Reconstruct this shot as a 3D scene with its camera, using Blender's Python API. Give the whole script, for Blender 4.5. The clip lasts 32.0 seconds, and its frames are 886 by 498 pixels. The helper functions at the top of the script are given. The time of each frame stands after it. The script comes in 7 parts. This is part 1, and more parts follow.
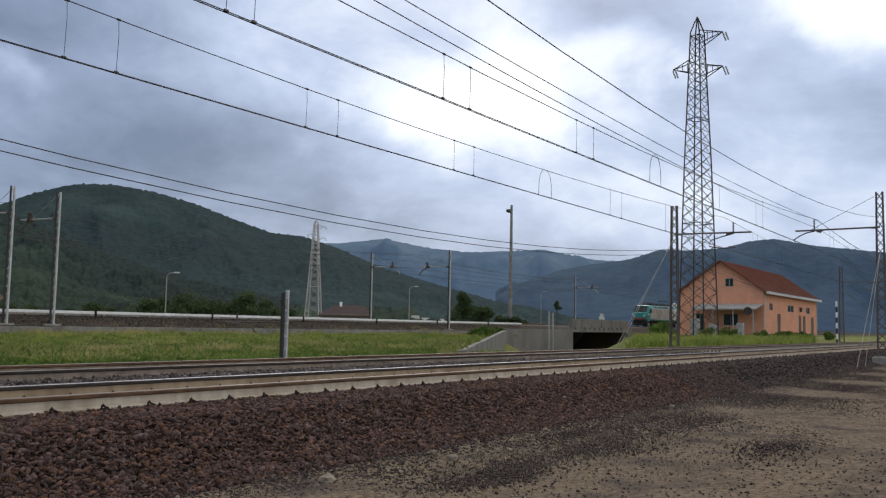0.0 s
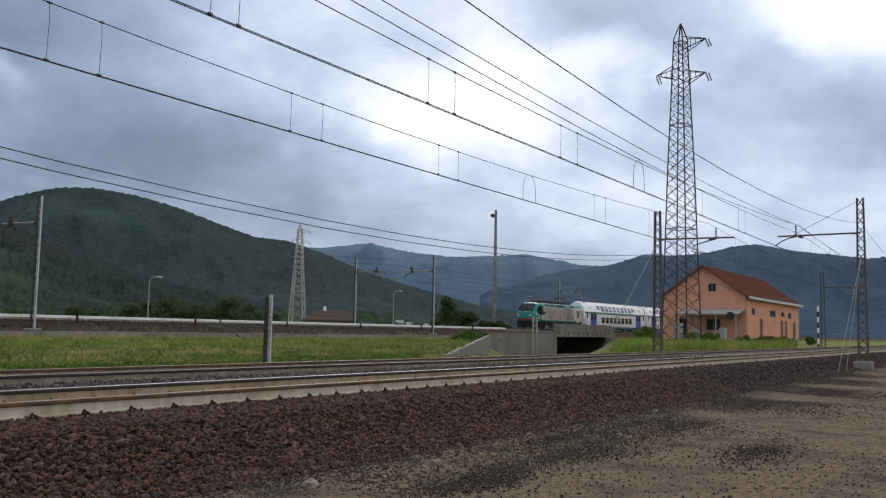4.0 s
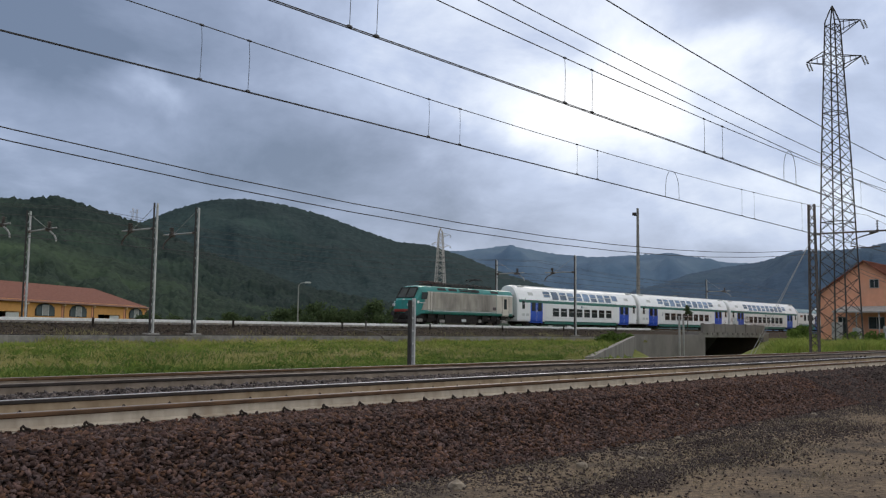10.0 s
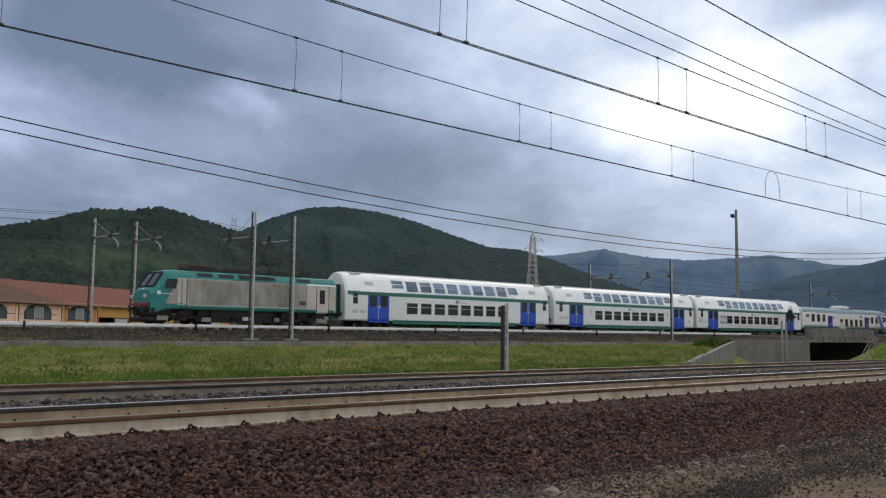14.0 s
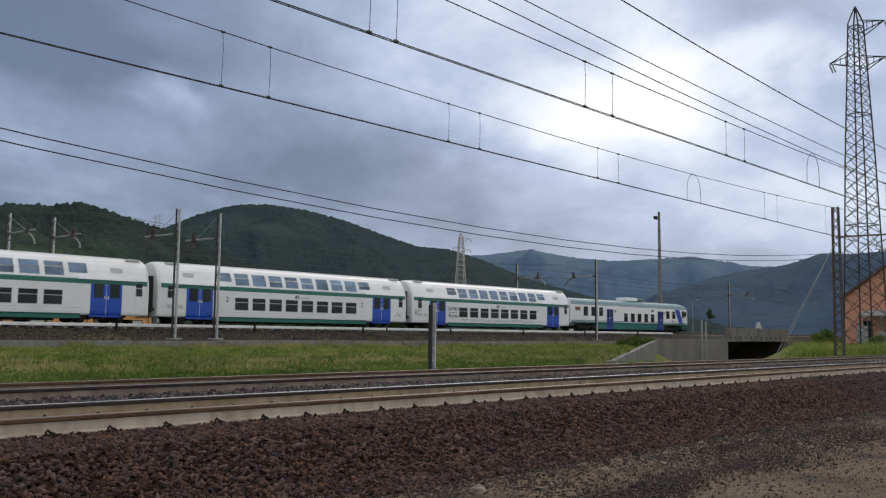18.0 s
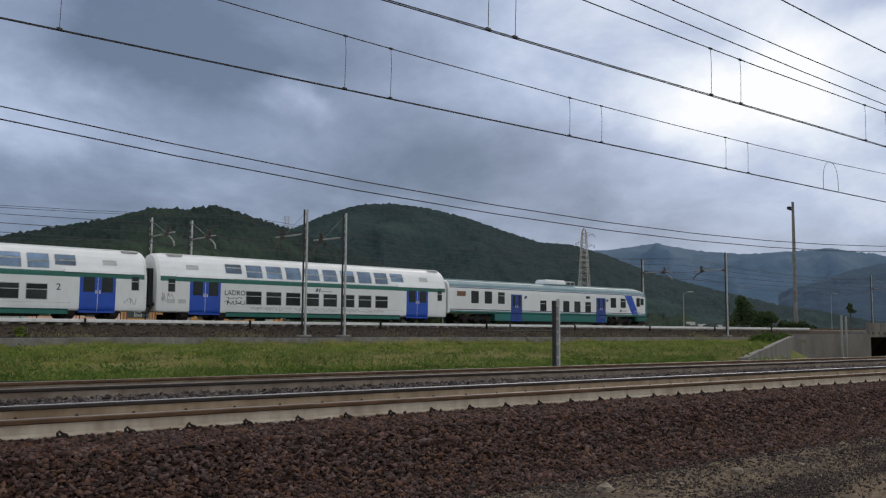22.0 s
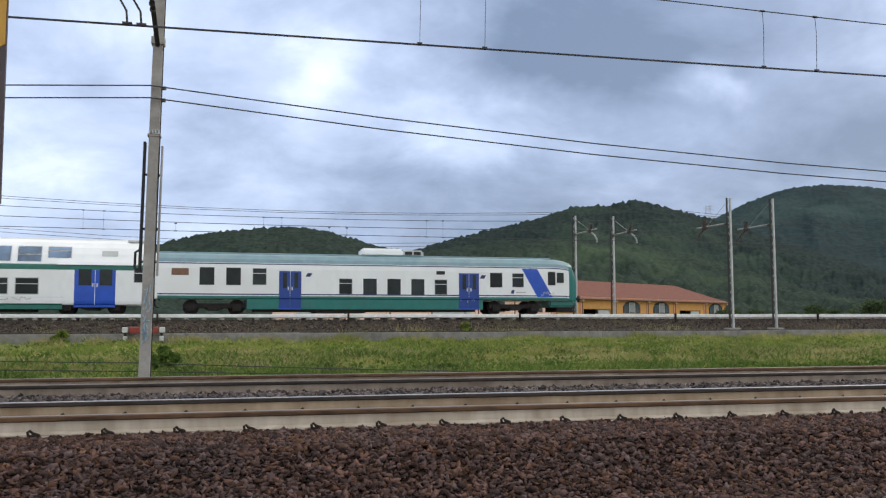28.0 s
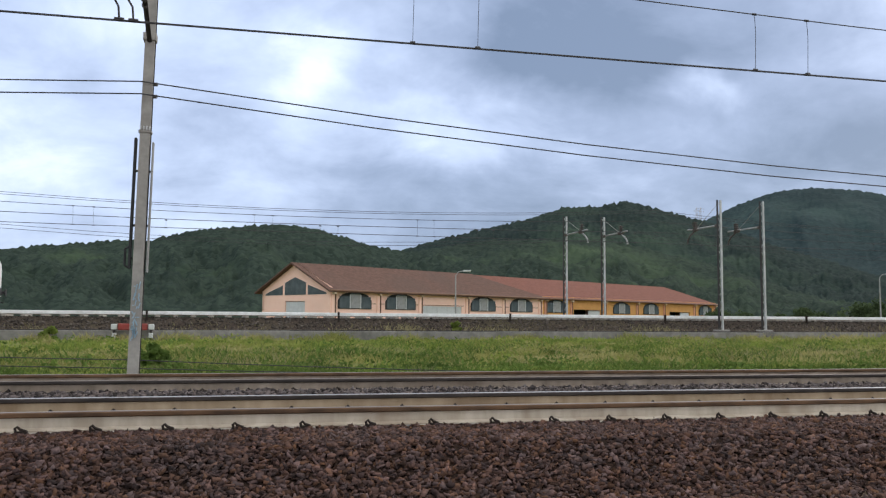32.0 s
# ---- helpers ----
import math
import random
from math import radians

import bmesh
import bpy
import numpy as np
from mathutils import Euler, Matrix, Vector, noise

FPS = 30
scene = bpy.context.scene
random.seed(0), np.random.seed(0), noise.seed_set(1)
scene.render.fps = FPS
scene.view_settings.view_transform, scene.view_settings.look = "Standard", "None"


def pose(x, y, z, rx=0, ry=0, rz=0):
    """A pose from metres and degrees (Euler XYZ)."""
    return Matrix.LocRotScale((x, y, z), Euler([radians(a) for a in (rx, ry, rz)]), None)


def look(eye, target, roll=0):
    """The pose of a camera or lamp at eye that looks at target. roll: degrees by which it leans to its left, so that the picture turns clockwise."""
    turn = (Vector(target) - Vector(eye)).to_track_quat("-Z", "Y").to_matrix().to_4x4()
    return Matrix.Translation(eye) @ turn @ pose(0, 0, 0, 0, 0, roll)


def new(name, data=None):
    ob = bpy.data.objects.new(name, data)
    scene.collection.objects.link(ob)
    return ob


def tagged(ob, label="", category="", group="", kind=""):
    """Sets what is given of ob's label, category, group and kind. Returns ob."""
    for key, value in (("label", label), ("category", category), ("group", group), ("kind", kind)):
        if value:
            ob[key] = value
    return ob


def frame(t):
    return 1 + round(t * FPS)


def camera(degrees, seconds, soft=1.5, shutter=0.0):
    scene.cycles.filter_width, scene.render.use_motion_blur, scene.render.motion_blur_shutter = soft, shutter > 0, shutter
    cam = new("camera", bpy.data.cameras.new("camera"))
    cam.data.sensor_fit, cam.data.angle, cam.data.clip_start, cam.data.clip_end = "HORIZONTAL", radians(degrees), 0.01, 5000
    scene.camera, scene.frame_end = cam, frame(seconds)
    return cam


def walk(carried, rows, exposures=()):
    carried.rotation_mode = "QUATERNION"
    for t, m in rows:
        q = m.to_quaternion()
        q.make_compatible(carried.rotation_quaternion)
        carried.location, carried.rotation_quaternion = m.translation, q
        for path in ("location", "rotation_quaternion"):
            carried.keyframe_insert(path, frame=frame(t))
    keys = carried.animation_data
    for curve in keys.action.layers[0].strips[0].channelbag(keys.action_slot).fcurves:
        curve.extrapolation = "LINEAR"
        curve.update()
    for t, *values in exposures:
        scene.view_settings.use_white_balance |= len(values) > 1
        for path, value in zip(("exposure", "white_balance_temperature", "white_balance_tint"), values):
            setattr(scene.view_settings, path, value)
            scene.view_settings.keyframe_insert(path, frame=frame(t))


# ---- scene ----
cam = camera(52.71, 32.0, soft=1.25)
EYE = (0.0, 0.0, 1.58)
# seconds, tilt, lean, turn of the tripod head
walk(cam, [(t, pose(*EYE, a, b, c)) for t, a, b, c in [
    (0.0, 94.86, -1.15, -56.68), (0.5, 94.84, -1.18, -56.96), (1.0, 94.86, -1.28, -57.21), (1.5, 94.91, -1.28, -57.38),
    (2.0, 94.97, -1.24, -57.49), (2.5, 95.02, -1.21, -57.60), (3.0, 95.08, -1.00, -57.67), (3.5, 95.15, -1.10, -57.78),
    (5.5, 95.24, -1.43, -57.19), (6.0, 95.24, -1.36, -57.04), (6.5, 95.23, -1.24, -56.74), (7.0, 95.21, -1.04, -55.99),
    (7.5, 95.18, -0.88, -54.49), (8.0, 95.14, -0.91, -52.86), (8.5, 95.11, -0.84, -51.10), (9.0, 95.08, -0.74, -49.90),
    (9.5, 95.11, -0.75, -49.24), (10.0, 95.16, -0.67, -48.66), (10.5, 95.20, -0.64, -48.16), (11.0, 95.17, -0.52, -47.55),
    (11.5, 95.14, -0.66, -46.03), (12.0, 95.19, -0.67, -44.59), (12.5, 95.29, -0.65, -43.75), (13.0, 95.35, -0.61, -43.01),
    (13.5, 95.40, -0.55, -42.53), (14.0, 95.43, -0.58, -42.74), (14.5, 95.47, -0.50, -43.56), (15.0, 95.48, -0.45, -44.48),
    (15.5, 95.51, -0.48, -45.57), (17.5, 95.49, -0.55, -47.21), (18.0, 95.43, -0.58, -47.34), (18.5, 95.43, -0.46, -47.43),
    (19.0, 95.45, -0.40, -47.57), (19.5, 95.45, -0.42, -47.64), (20.0, 95.39, -0.51, -47.66), (20.5, 95.25, -0.46, -47.41),
    (21.0, 95.18, -0.59, -45.30), (21.5, 95.14, -0.59, -42.41), (22.0, 95.14, -0.39, -39.47), (22.5, 95.09, -0.28, -36.30),
    (23.0, 95.07, -0.27, -32.49), (23.5, 95.01, -0.07, -28.81), (24.0, 94.96, 0.11, -25.28), (24.5, 94.89, 0.19, -21.79),
    (25.0, 94.84, 0.22, -18.41), (25.5, 94.86, 0.20, -15.82), (26.0, 94.79, 0.00, -13.71), (26.5, 94.76, 0.06, -12.25),
    (28.5, 94.63, 0.07, -13.00), (29.0, 94.62, -0.05, -13.12), (29.5, 94.63, -0.11, -13.23), (30.0, 94.66, -0.13, -13.28),
    (30.5, 94.66, -0.27, -13.36), (31.0, 94.68, -0.33, -13.43), (31.5, 94.67, -0.44, -13.55), (32.0, 94.62, -0.36, -13.43),
]],
     [(0.0, 0.05), (6.0, 0.0), (13.0, 0.0), (18.0, -0.12), (20.0, -0.19), (22.0, -0.2), (23.0, 0.02), (24.0, 0.25), (26.0, 0.45), (29.0, 0.5), (32.0, 0.55)])

# ---------------------------------------------------------------- sky and light
SUN_AZ, SUN_EL = 61.0, 32.0          # degrees from +y towards +x, above the horizon


def away(az, el):
    a, e = radians(az), radians(el)
    return Vector((math.sin(a) * math.cos(e), math.cos(a) * math.cos(e), math.sin(e)))


world = bpy.data.worlds.new("overcast_sky")
scene.world = world
world.use_nodes = True
wt = world.node_tree
wt.nodes.clear()


def wnode(kind, **kw):
    nd = wt.nodes.new(kind)
    for k, v in kw.items():
        nd.inputs[k.replace("_", " ")].default_value = v
    return nd


def wmath(op, a, b=None, clamp=False):
    nd = wt.nodes.new("ShaderNodeMath")
    nd.operation, nd.use_clamp = op, clamp
    for i, v in enumerate((a, b)):
        if v is None:
            continue
        if isinstance(v, (int, float)):
            nd.inputs[i].default_value = v
        else:
            wt.links.new(v, nd.inputs[i])
    return nd.outputs[0]


def wramp(fac, stops):
    nd = wt.nodes.new("ShaderNodeValToRGB")
    el = nd.color_ramp.elements
    while len(el) < len(stops):
        el.new(0.5)
    for e, (p, c) in zip(el, stops):
        e.position, e.color = p, (*c, 1)
    wt.links.new(fac, nd.inputs[0])
    return nd.outputs[0]


def wmix(fac, a, b, blend="MIX"):
    nd = wt.nodes.new("ShaderNodeMix")
    nd.data_type, nd.blend_type = "RGBA", blend
    for s, v in ((nd.inputs[0], fac), (nd.inputs[6], a), (nd.inputs[7], b)):
        if isinstance(v, (int, float)):
            s.default_value = v
        elif isinstance(v, tuple):
            s.default_value = (*v, 1)
        else:
            wt.links.new(v, s)
    return nd.outputs[2]


coord = wt.nodes.new("ShaderNodeTexCoord").outputs["Generated"]
sep = wt.nodes.new("ShaderNodeSeparateXYZ")
wt.links.new(coord, sep.inputs[0])
upz = wmath("MAXIMUM", sep.outputs[2], 0.0)
den = wmath("ADD", upz, 0.34)
comb = wt.nodes.new("ShaderNodeCombineXYZ")
wt.links.new(wmath("DIVIDE", sep.outputs[0], den), comb.inputs[0])
wt.links.new(wmath("DIVIDE", sep.outputs[1], den), comb.inputs[1])


def wnoise(scale, detail, rough, offset):
    mp = wt.nodes.new("ShaderNodeMapping")
    mp.inputs["Location"].default_value = offset
    wt.links.new(comb.outputs[0], mp.inputs[0])
    nd = wnode("ShaderNodeTexNoise", Scale=scale, Detail=detail, Roughness=rough)
    nd.inputs["Distortion"].default_value = 0.35
    wt.links.new(mp.outputs[0], nd.inputs["Vector"])
    return nd.outputs[0]


warp = wt.nodes.new("ShaderNodeTexNoise")
warp.inputs["Scale"].default_value, warp.inputs["Detail"].default_value = 6.0, 5.0
wt.links.new(coord, warp.inputs["Vector"])
ws = wt.nodes.new("ShaderNodeVectorMath")
ws.operation = "MULTIPLY_ADD"
wt.links.new(warp.outputs["Color"], ws.inputs[0])
ws.inputs[1].default_value = (0.20, 0.20, 0.20)
wadd = wt.nodes.new("ShaderNodeVectorMath")
wadd.operation = "SUBTRACT"
wt.links.new(coord, wadd.inputs[0])
wadd.inputs[1].default_value = (0.10, 0.10, 0.10)
wt.links.new(wadd.outputs[0], ws.inputs[2])
torn = ws.outputs[0]


def wglow(az, el, inner, outer, flat=1.0):
    """A soft break in the cloud towards one direction."""
    d = away(az, el)
    vs = wt.nodes.new("ShaderNodeVectorMath")
    vs.operation = "SUBTRACT"
    wt.links.new(torn, vs.inputs[0])
    vs.inputs[1].default_value = d
    vm = wt.nodes.new("ShaderNodeVectorMath")
    vm.operation = "MULTIPLY"
    wt.links.new(vs.outputs[0], vm.inputs[0])
    vm.inputs[1].default_value = (1, 1, flat)
    vl = wt.nodes.new("ShaderNodeVectorMath")
    vl.operation = "LENGTH"
    wt.links.new(vm.outputs[0], vl.inputs[0])
    mr = wt.nodes.new("ShaderNodeMapRange")
    mr.interpolation_type = "SMOOTHSTEP"
    wt.links.new(vl.outputs[1], mr.inputs[0])
    mr.inputs[1].default_value, mr.inputs[2].default_value = inner, outer
    mr.inputs[3].default_value, mr.inputs[4].default_value = 1, 0
    return mr.outputs[0]


big = wnoise(1.25, 6, 0.55, (3.1, 1.7, 0))
fine = wnoise(3.6, 10, 0.62, (0.4, 5.2, 2))
cloud = wmath("ADD", wmath("MULTIPLY", big, 0.70), wmath("MULTIPLY", fine, 0.30))
for az, el, r0, r1, flat, amt in ((60, 15.0, 0.03, 0.20, 2.2, 0.34), (70, 16.5, 0.0, 0.11, 2.4, 0.16), (84, 20, 0.02, 0.16, 1.6, 0.30), (75, 24, 0.0, 0.2, 1.2, 0.12),
                                  (5, 16, 0.0, 0.10, 1.4, 0.14), (-12, 11, 0.0, 0.11, 1.6, 0.08), (50, 22, 0.05, 0.32, 1.5, 0.16), (29, 13.5, 0.0, 0.075, 2.4, 0.15), (16, 11, 0.0, 0.2, 2.4, 0.10),
                                  (70, 8, 0.0, 0.25, 3.0, 0.08), (58, 17, 0.05, 0.34, 1.5, 0.09), (80, 18.5, 0.0, 0.12, 2.0, 0.14)):
    cloud = wmath("ADD", cloud, wmath("MULTIPLY", wmath("MULTIPLY", wglow(az, el, r0, r1, flat), wmath("ADD", fine, 0.45)), amt))
for az, el, r0, r1, flat, amt in ((29, 19, 0.06, 0.34, 1.2, 0.21), (21, 16, 0.0, 0.20, 1.4, 0.13), (40, 9.0, 0.02, 0.24, 2.4, 0.15), (52, 7.0, 0.02, 0.16, 3.0, 0.05), (14, 18, 0.0, 0.16, 1.6, 0.12), (-8, 14, 0.0, 0.3, 1.4, 0.09), (14, 6.0, 0.04, 0.24, 2.2, 0.15), (83, 12, 0.0, 0.15, 2.4, 0.15)):
    cloud = wmath("SUBTRACT", cloud, wmath("MULTIPLY", wmath("MULTIPLY", wglow(az, el, r0, r1, flat), wmath("ADD", big, 0.5)), amt))
cloud_rgb = wramp(cloud, [(0.24, (1.6, 2.15, 3.25)), (0.38, (2.88, 3.58, 5.15)), (0.54, (5.05, 6.0, 8.1)), (0.70, (8.2, 9.0, 10.4)), (0.88, (11, 11.2, 11.6))])
sky = wt.nodes.new("ShaderNodeTexSky")
sky.sky_type, sky.sun_disc = "NISHITA", False
sky.sun_elevation, sky.sun_rotation = radians(SUN_EL), radians(SUN_AZ)
zen = wt.nodes.new("ShaderNodeMapRange")
zen.interpolation_type = "SMOOTHSTEP"
wt.links.new(sep.outputs[2], zen.inputs[0])
zen.inputs[1].default_value, zen.inputs[2].default_value = 0.42, 0.80
zen.inputs[4].default_value = 0.85
cloud_rgb = wmix(zen.outputs[0], cloud_rgb, (10.3, 9.9, 9.2))
rear = wt.nodes.new("ShaderNodeMapRange")
rear.interpolation_type = "SMOOTHSTEP"
wt.links.new(sep.outputs[1], rear.inputs[0])
rear.inputs[1].default_value, rear.inputs[2].default_value = -0.05, -0.55
rear.inputs[4].default_value = 0.8
cloud_rgb = wmix(rear.outputs[0], cloud_rgb, (9.6, 9.9, 10.2))
blend = wmix(0.92, sky.outputs[0], cloud_rgb)
bg = wt.nodes.new("ShaderNodeBackground")
bg.inputs[1].default_value = 0.1
wt.links.new(blend, bg.inputs[0])
wt.links.new(bg.outputs[0], wt.nodes.new("ShaderNodeOutputWorld").inputs[0])

sun = new("sun", bpy.data.lights.new("sun", "SUN"))
sun.data.energy, sun.data.angle, sun.data.color = 1.0, radians(25), (1.0, 0.90, 0.78)
sun.matrix_world = look((0, 0, 50), Vector((0, 0, 50)) - away(SUN_AZ, SUN_EL))
scene.view_settings.exposure = 0.0


# ---------------------------------------------------------------- materials
def mat(name, base, base2=None, scale=4.0, rough=0.8, metal=0.0, bump=0.0, bscale=40.0, stain=None, sscale=0.6, samt=0.5,
        stretch=(1, 1, 1), island=0.0, rand=0.0, spec=0.5, hue=0.0, soft=0.0):
    """Two-scale procedural surface: grain between two colours, larger stains, fine relief."""
    m = bpy.data.materials.new(name)
    m.use_nodes = True
    nt = m.node_tree
    p = nt.nodes["Principled BSDF"]
    p.inputs["Roughness"].default_value, p.inputs["Metallic"].default_value = rough, metal
    p.inputs["Specular IOR Level"].default_value = spec
    tc = nt.nodes.new("ShaderNodeTexCoord")
    mp = nt.nodes.new("ShaderNodeMapping")
    mp.inputs["Scale"].default_value = stretch
    nt.links.new(tc.outputs["Object"], mp.inputs[0])

    def tex(sc, det=6.0):
        nd = nt.nodes.new("ShaderNodeTexNoise")
        nd.inputs["Scale"].default_value, nd.inputs["Detail"].default_value = sc, det
        nd.inputs["Roughness"].default_value = 0.6
        nt.links.new(mp.outputs[0], nd.inputs["Vector"])
        return nd.outputs[0]

    def ramp(fac, a, b, lo=0.35, hi=0.65):
        nd = nt.nodes.new("ShaderNodeMapRange")
        nd.inputs[1].default_value, nd.inputs[2].default_value = lo, hi
        nt.links.new(fac, nd.inputs[0])
        mx = nt.nodes.new("ShaderNodeMix")
        mx.data_type = "RGBA"
        nt.links.new(nd.outputs[0], mx.inputs[0])
        for s, v in ((mx.inputs[6], a), (mx.inputs[7], b)):
            if isinstance(v, tuple):
                s.default_value = (*v, 1)
            else:
                nt.links.new(v, s)
        return mx.outputs[2]

    base2 = base2 or tuple(c * 0.8 for c in base)
    col = ramp(tex(scale), base2, base)
    if stain:
        t2 = tex(sscale, 4.0)
        nd = nt.nodes.new("ShaderNodeMapRange")
        nd.inputs[1].default_value, nd.inputs[2].default_value, nd.inputs[4].default_value = 0.48, 0.68, samt
        nt.links.new(t2, nd.inputs[0])
        mx = nt.nodes.new("ShaderNodeMix")
        mx.data_type = "RGBA"
        nt.links.new(nd.outputs[0], mx.inputs[0])
        nt.links.new(col, mx.inputs[6])
        mx.inputs[7].default_value = (*stain, 1)
        col = mx.outputs[2]
    for amt, src in ((island, "geo"), (rand, "obj")):
        if amt:
            nd = nt.nodes.new("ShaderNodeNewGeometry" if src == "geo" else "ShaderNodeObjectInfo")
            out = nd.outputs["Random Per Island" if src == "geo" else "Random"]
            hs = nt.nodes.new("ShaderNodeHueSaturation")
            mr = nt.nodes.new("ShaderNodeMapRange")
            mr.inputs[3].default_value, mr.inputs[4].default_value = 1 - amt, 1 + amt
            nt.links.new(out, mr.inputs[0])
            nt.links.new(mr.outputs[0], hs.inputs["Value"])
            if hue:
                wn = nt.nodes.new("ShaderNodeTexWhiteNoise")
                wn.noise_dimensions = "1D"
                nt.links.new(out, wn.inputs["W"])
                for sock, lo, hi in (("Hue", 0.5 - hue, 0.5 + hue), ("Saturation", 0.6, 1.35)):
                    hr = nt.nodes.new("ShaderNodeMapRange")
                    hr.inputs[3].default_value, hr.inputs[4].default_value = lo, hi
                    nt.links.new(wn.outputs["Value"], hr.inputs[0])
                    nt.links.new(hr.outputs[0], hs.inputs[sock])
            nt.links.new(col, hs.inputs["Color"])
            col = hs.outputs[0]
    nt.links.new(col, p.inputs["Base Color"])
    if bump:
        bp = nt.nodes.new("ShaderNodeBump")
        bp.inputs["Strength"].default_value = bump
        bp.inputs["Distance"].default_value = 0.5 / bscale
        nt.links.new(tex(bscale, 4.0), bp.inputs["Height"])
        nt.links.new(bp.outputs[0], p.inputs["Normal"])
    if soft:                        # thin leaves let light through
        tr = nt.nodes.new("ShaderNodeBsdfTranslucent")
        nt.links.new(col, tr.inputs["Color"])
        ms = nt.nodes.new("ShaderNodeMixShader")
        ms.inputs[0].default_value = soft
        nt.links.new(p.outputs[0], ms.inputs[1])
        nt.links.new(tr.outputs[0], ms.inputs[2])
        nt.links.new(ms.outputs[0], nt.nodes["Material Output"].inputs["Surface"])
    return m


M = {}
M["dirt"] = mat("dirt", (0.215, 0.160, 0.108), (0.082, 0.062, 0.047), 14, 0.97, bump=1.0, bscale=45, stain=(0.048, 0.040, 0.037), sscale=1.1, samt=0.9, spec=0.08)
M["ballast_bed"] = mat("ballast_bed", (0.042, 0.025, 0.018), (0.018, 0.012, 0.010), 26, 0.95, bump=1.0, bscale=18, spec=0.1)
M["stone"] = mat("stone", (0.112, 0.063, 0.051), (0.049, 0.030, 0.026), 7, 0.95, bump=0.3, bscale=60, island=0.66, hue=0.02, stain=(0.067, 0.051, 0.050), sscale=1.3, samt=0.4, spec=0.15)
M["stone_dusk"] = mat("stone_dusk", (0.072, 0.054, 0.050), (0.044, 0.034, 0.033), 5, 0.95, island=0.35, stain=(0.052, 0.046, 0.047), sscale=0.8, samt=0.5, spec=0.12)
M["stone_grey"] = mat("stone_grey", (0.115, 0.096, 0.092), (0.050, 0.042, 0.041), 9, 0.95, bump=0.3, bscale=60, island=0.75, hue=0.02, spec=0.15)
M["pebble"] = mat("pebble", (0.21, 0.175, 0.135), (0.12, 0.10, 0.08), 9, 0.9, bump=0.3, bscale=60, island=0.4, spec=0.2)
M["soil_green"] = mat("soil_green", (0.18, 0.195, 0.062), (0.115, 0.135, 0.044), 0.7, 1.0, bump=0.6, bscale=6, stain=(0.245, 0.225, 0.095), sscale=0.22, samt=0.6, spec=0.05)
M["blade"] = mat("blade", (0.250, 0.305, 0.070), (0.110, 0.158, 0.036), 0.7, 0.9, island=0.10, stain=(0.325, 0.325, 0.105), sscale=0.20, samt=0.8, spec=0.05, soft=0.4)
M["blade_pale"] = mat("blade_pale", (0.315, 0.305, 0.108), (0.140, 0.162, 0.046), 0.6, 0.9, island=0.10, stain=(0.43, 0.37, 0.185), sscale=0.20, samt=0.85, spec=0.05, soft=0.4)
M["leaf_dark"] = mat("leaf_dark", (0.080, 0.112, 0.050), (0.050, 0.074, 0.036), 0.8, 0.9, island=0.2, spec=0.1, soft=0.4)
M["leaf"] = mat("leaf", (0.135, 0.200, 0.045), (0.066, 0.106, 0.027), 0.8, 0.9, island=0.15, spec=0.05, soft=0.25)
M["sleeper"] = mat("sleeper", (0.40, 0.38, 0.33), (0.28, 0.26, 0.22), 8, 0.9, bump=0.2, bscale=50, stain=(0.16, 0.12, 0.09), sscale=2.5, samt=0.6, rand=0.08)
M["rail_side"] = mat("rail_side", (0.44, 0.345, 0.24), (0.29, 0.215, 0.14), 6, 0.9, stain=(0.17, 0.11, 0.065), sscale=0.9, samt=0.7, stretch=(0.6, 1, 0.25), spec=0.1)
M["rail_rust"] = mat("rail_rust", (0.155, 0.090, 0.052), (0.07, 0.045, 0.030), 10, 0.9, stretch=(0.3, 1, 1), spec=0.1)
M["rail_top"] = mat("rail_top", (0.24, 0.21, 0.19), (0.15, 0.125, 0.11), 10, 0.5, 0.7, stretch=(0.1, 1, 1))
M["rail_shine"] = mat("rail_shine", (0.42, 0.42, 0.44), (0.30, 0.30, 0.31), 10, 0.42, 1.0, stretch=(0.1, 1, 1))
M["rail_dark"] = mat("rail_dark", (0.060, 0.050, 0.046), (0.035, 0.030, 0.028), 10, 0.85, stretch=(0.3, 1, 1), spec=0.1)
M["rail_cream"] = mat("rail_cream", (0.56, 0.49, 0.40), (0.40, 0.335, 0.26), 6, 0.9, stain=(0.24, 0.17, 0.11), sscale=1.2, samt=0.6, stretch=(0.8, 1, 0.2), spec=0.1)
M["rail_dusty"] = mat("rail_dusty", (0.34, 0.28, 0.225), (0.20, 0.16, 0.125), 6, 0.9, stain=(0.13, 0.09, 0.065), sscale=1.0, samt=0.6, stretch=(0.5, 1, 0.25), spec=0.1)
M["door_dark"] = mat("door_dark", (0.008, 0.046, 0.27), (0.006, 0.036, 0.21), 2, 0.35)
M["clip"] = mat("clip", (0.032, 0.024, 0.020), None, 20, 0.85, spec=0.2)
M["concrete"] = mat("concrete", (0.26, 0.245, 0.225), (0.17, 0.163, 0.15), 3, 0.92, bump=0.25, bscale=30, stain=(0.095, 0.088, 0.078), sscale=0.6, samt=0.7)
M["trough"] = mat("trough", (0.84, 0.84, 0.83), (0.70, 0.70, 0.69), 5, 0.85, bump=0.3, bscale=20, stain=(0.5, 0.48, 0.45), sscale=0.9, samt=0.5, spec=0.1)
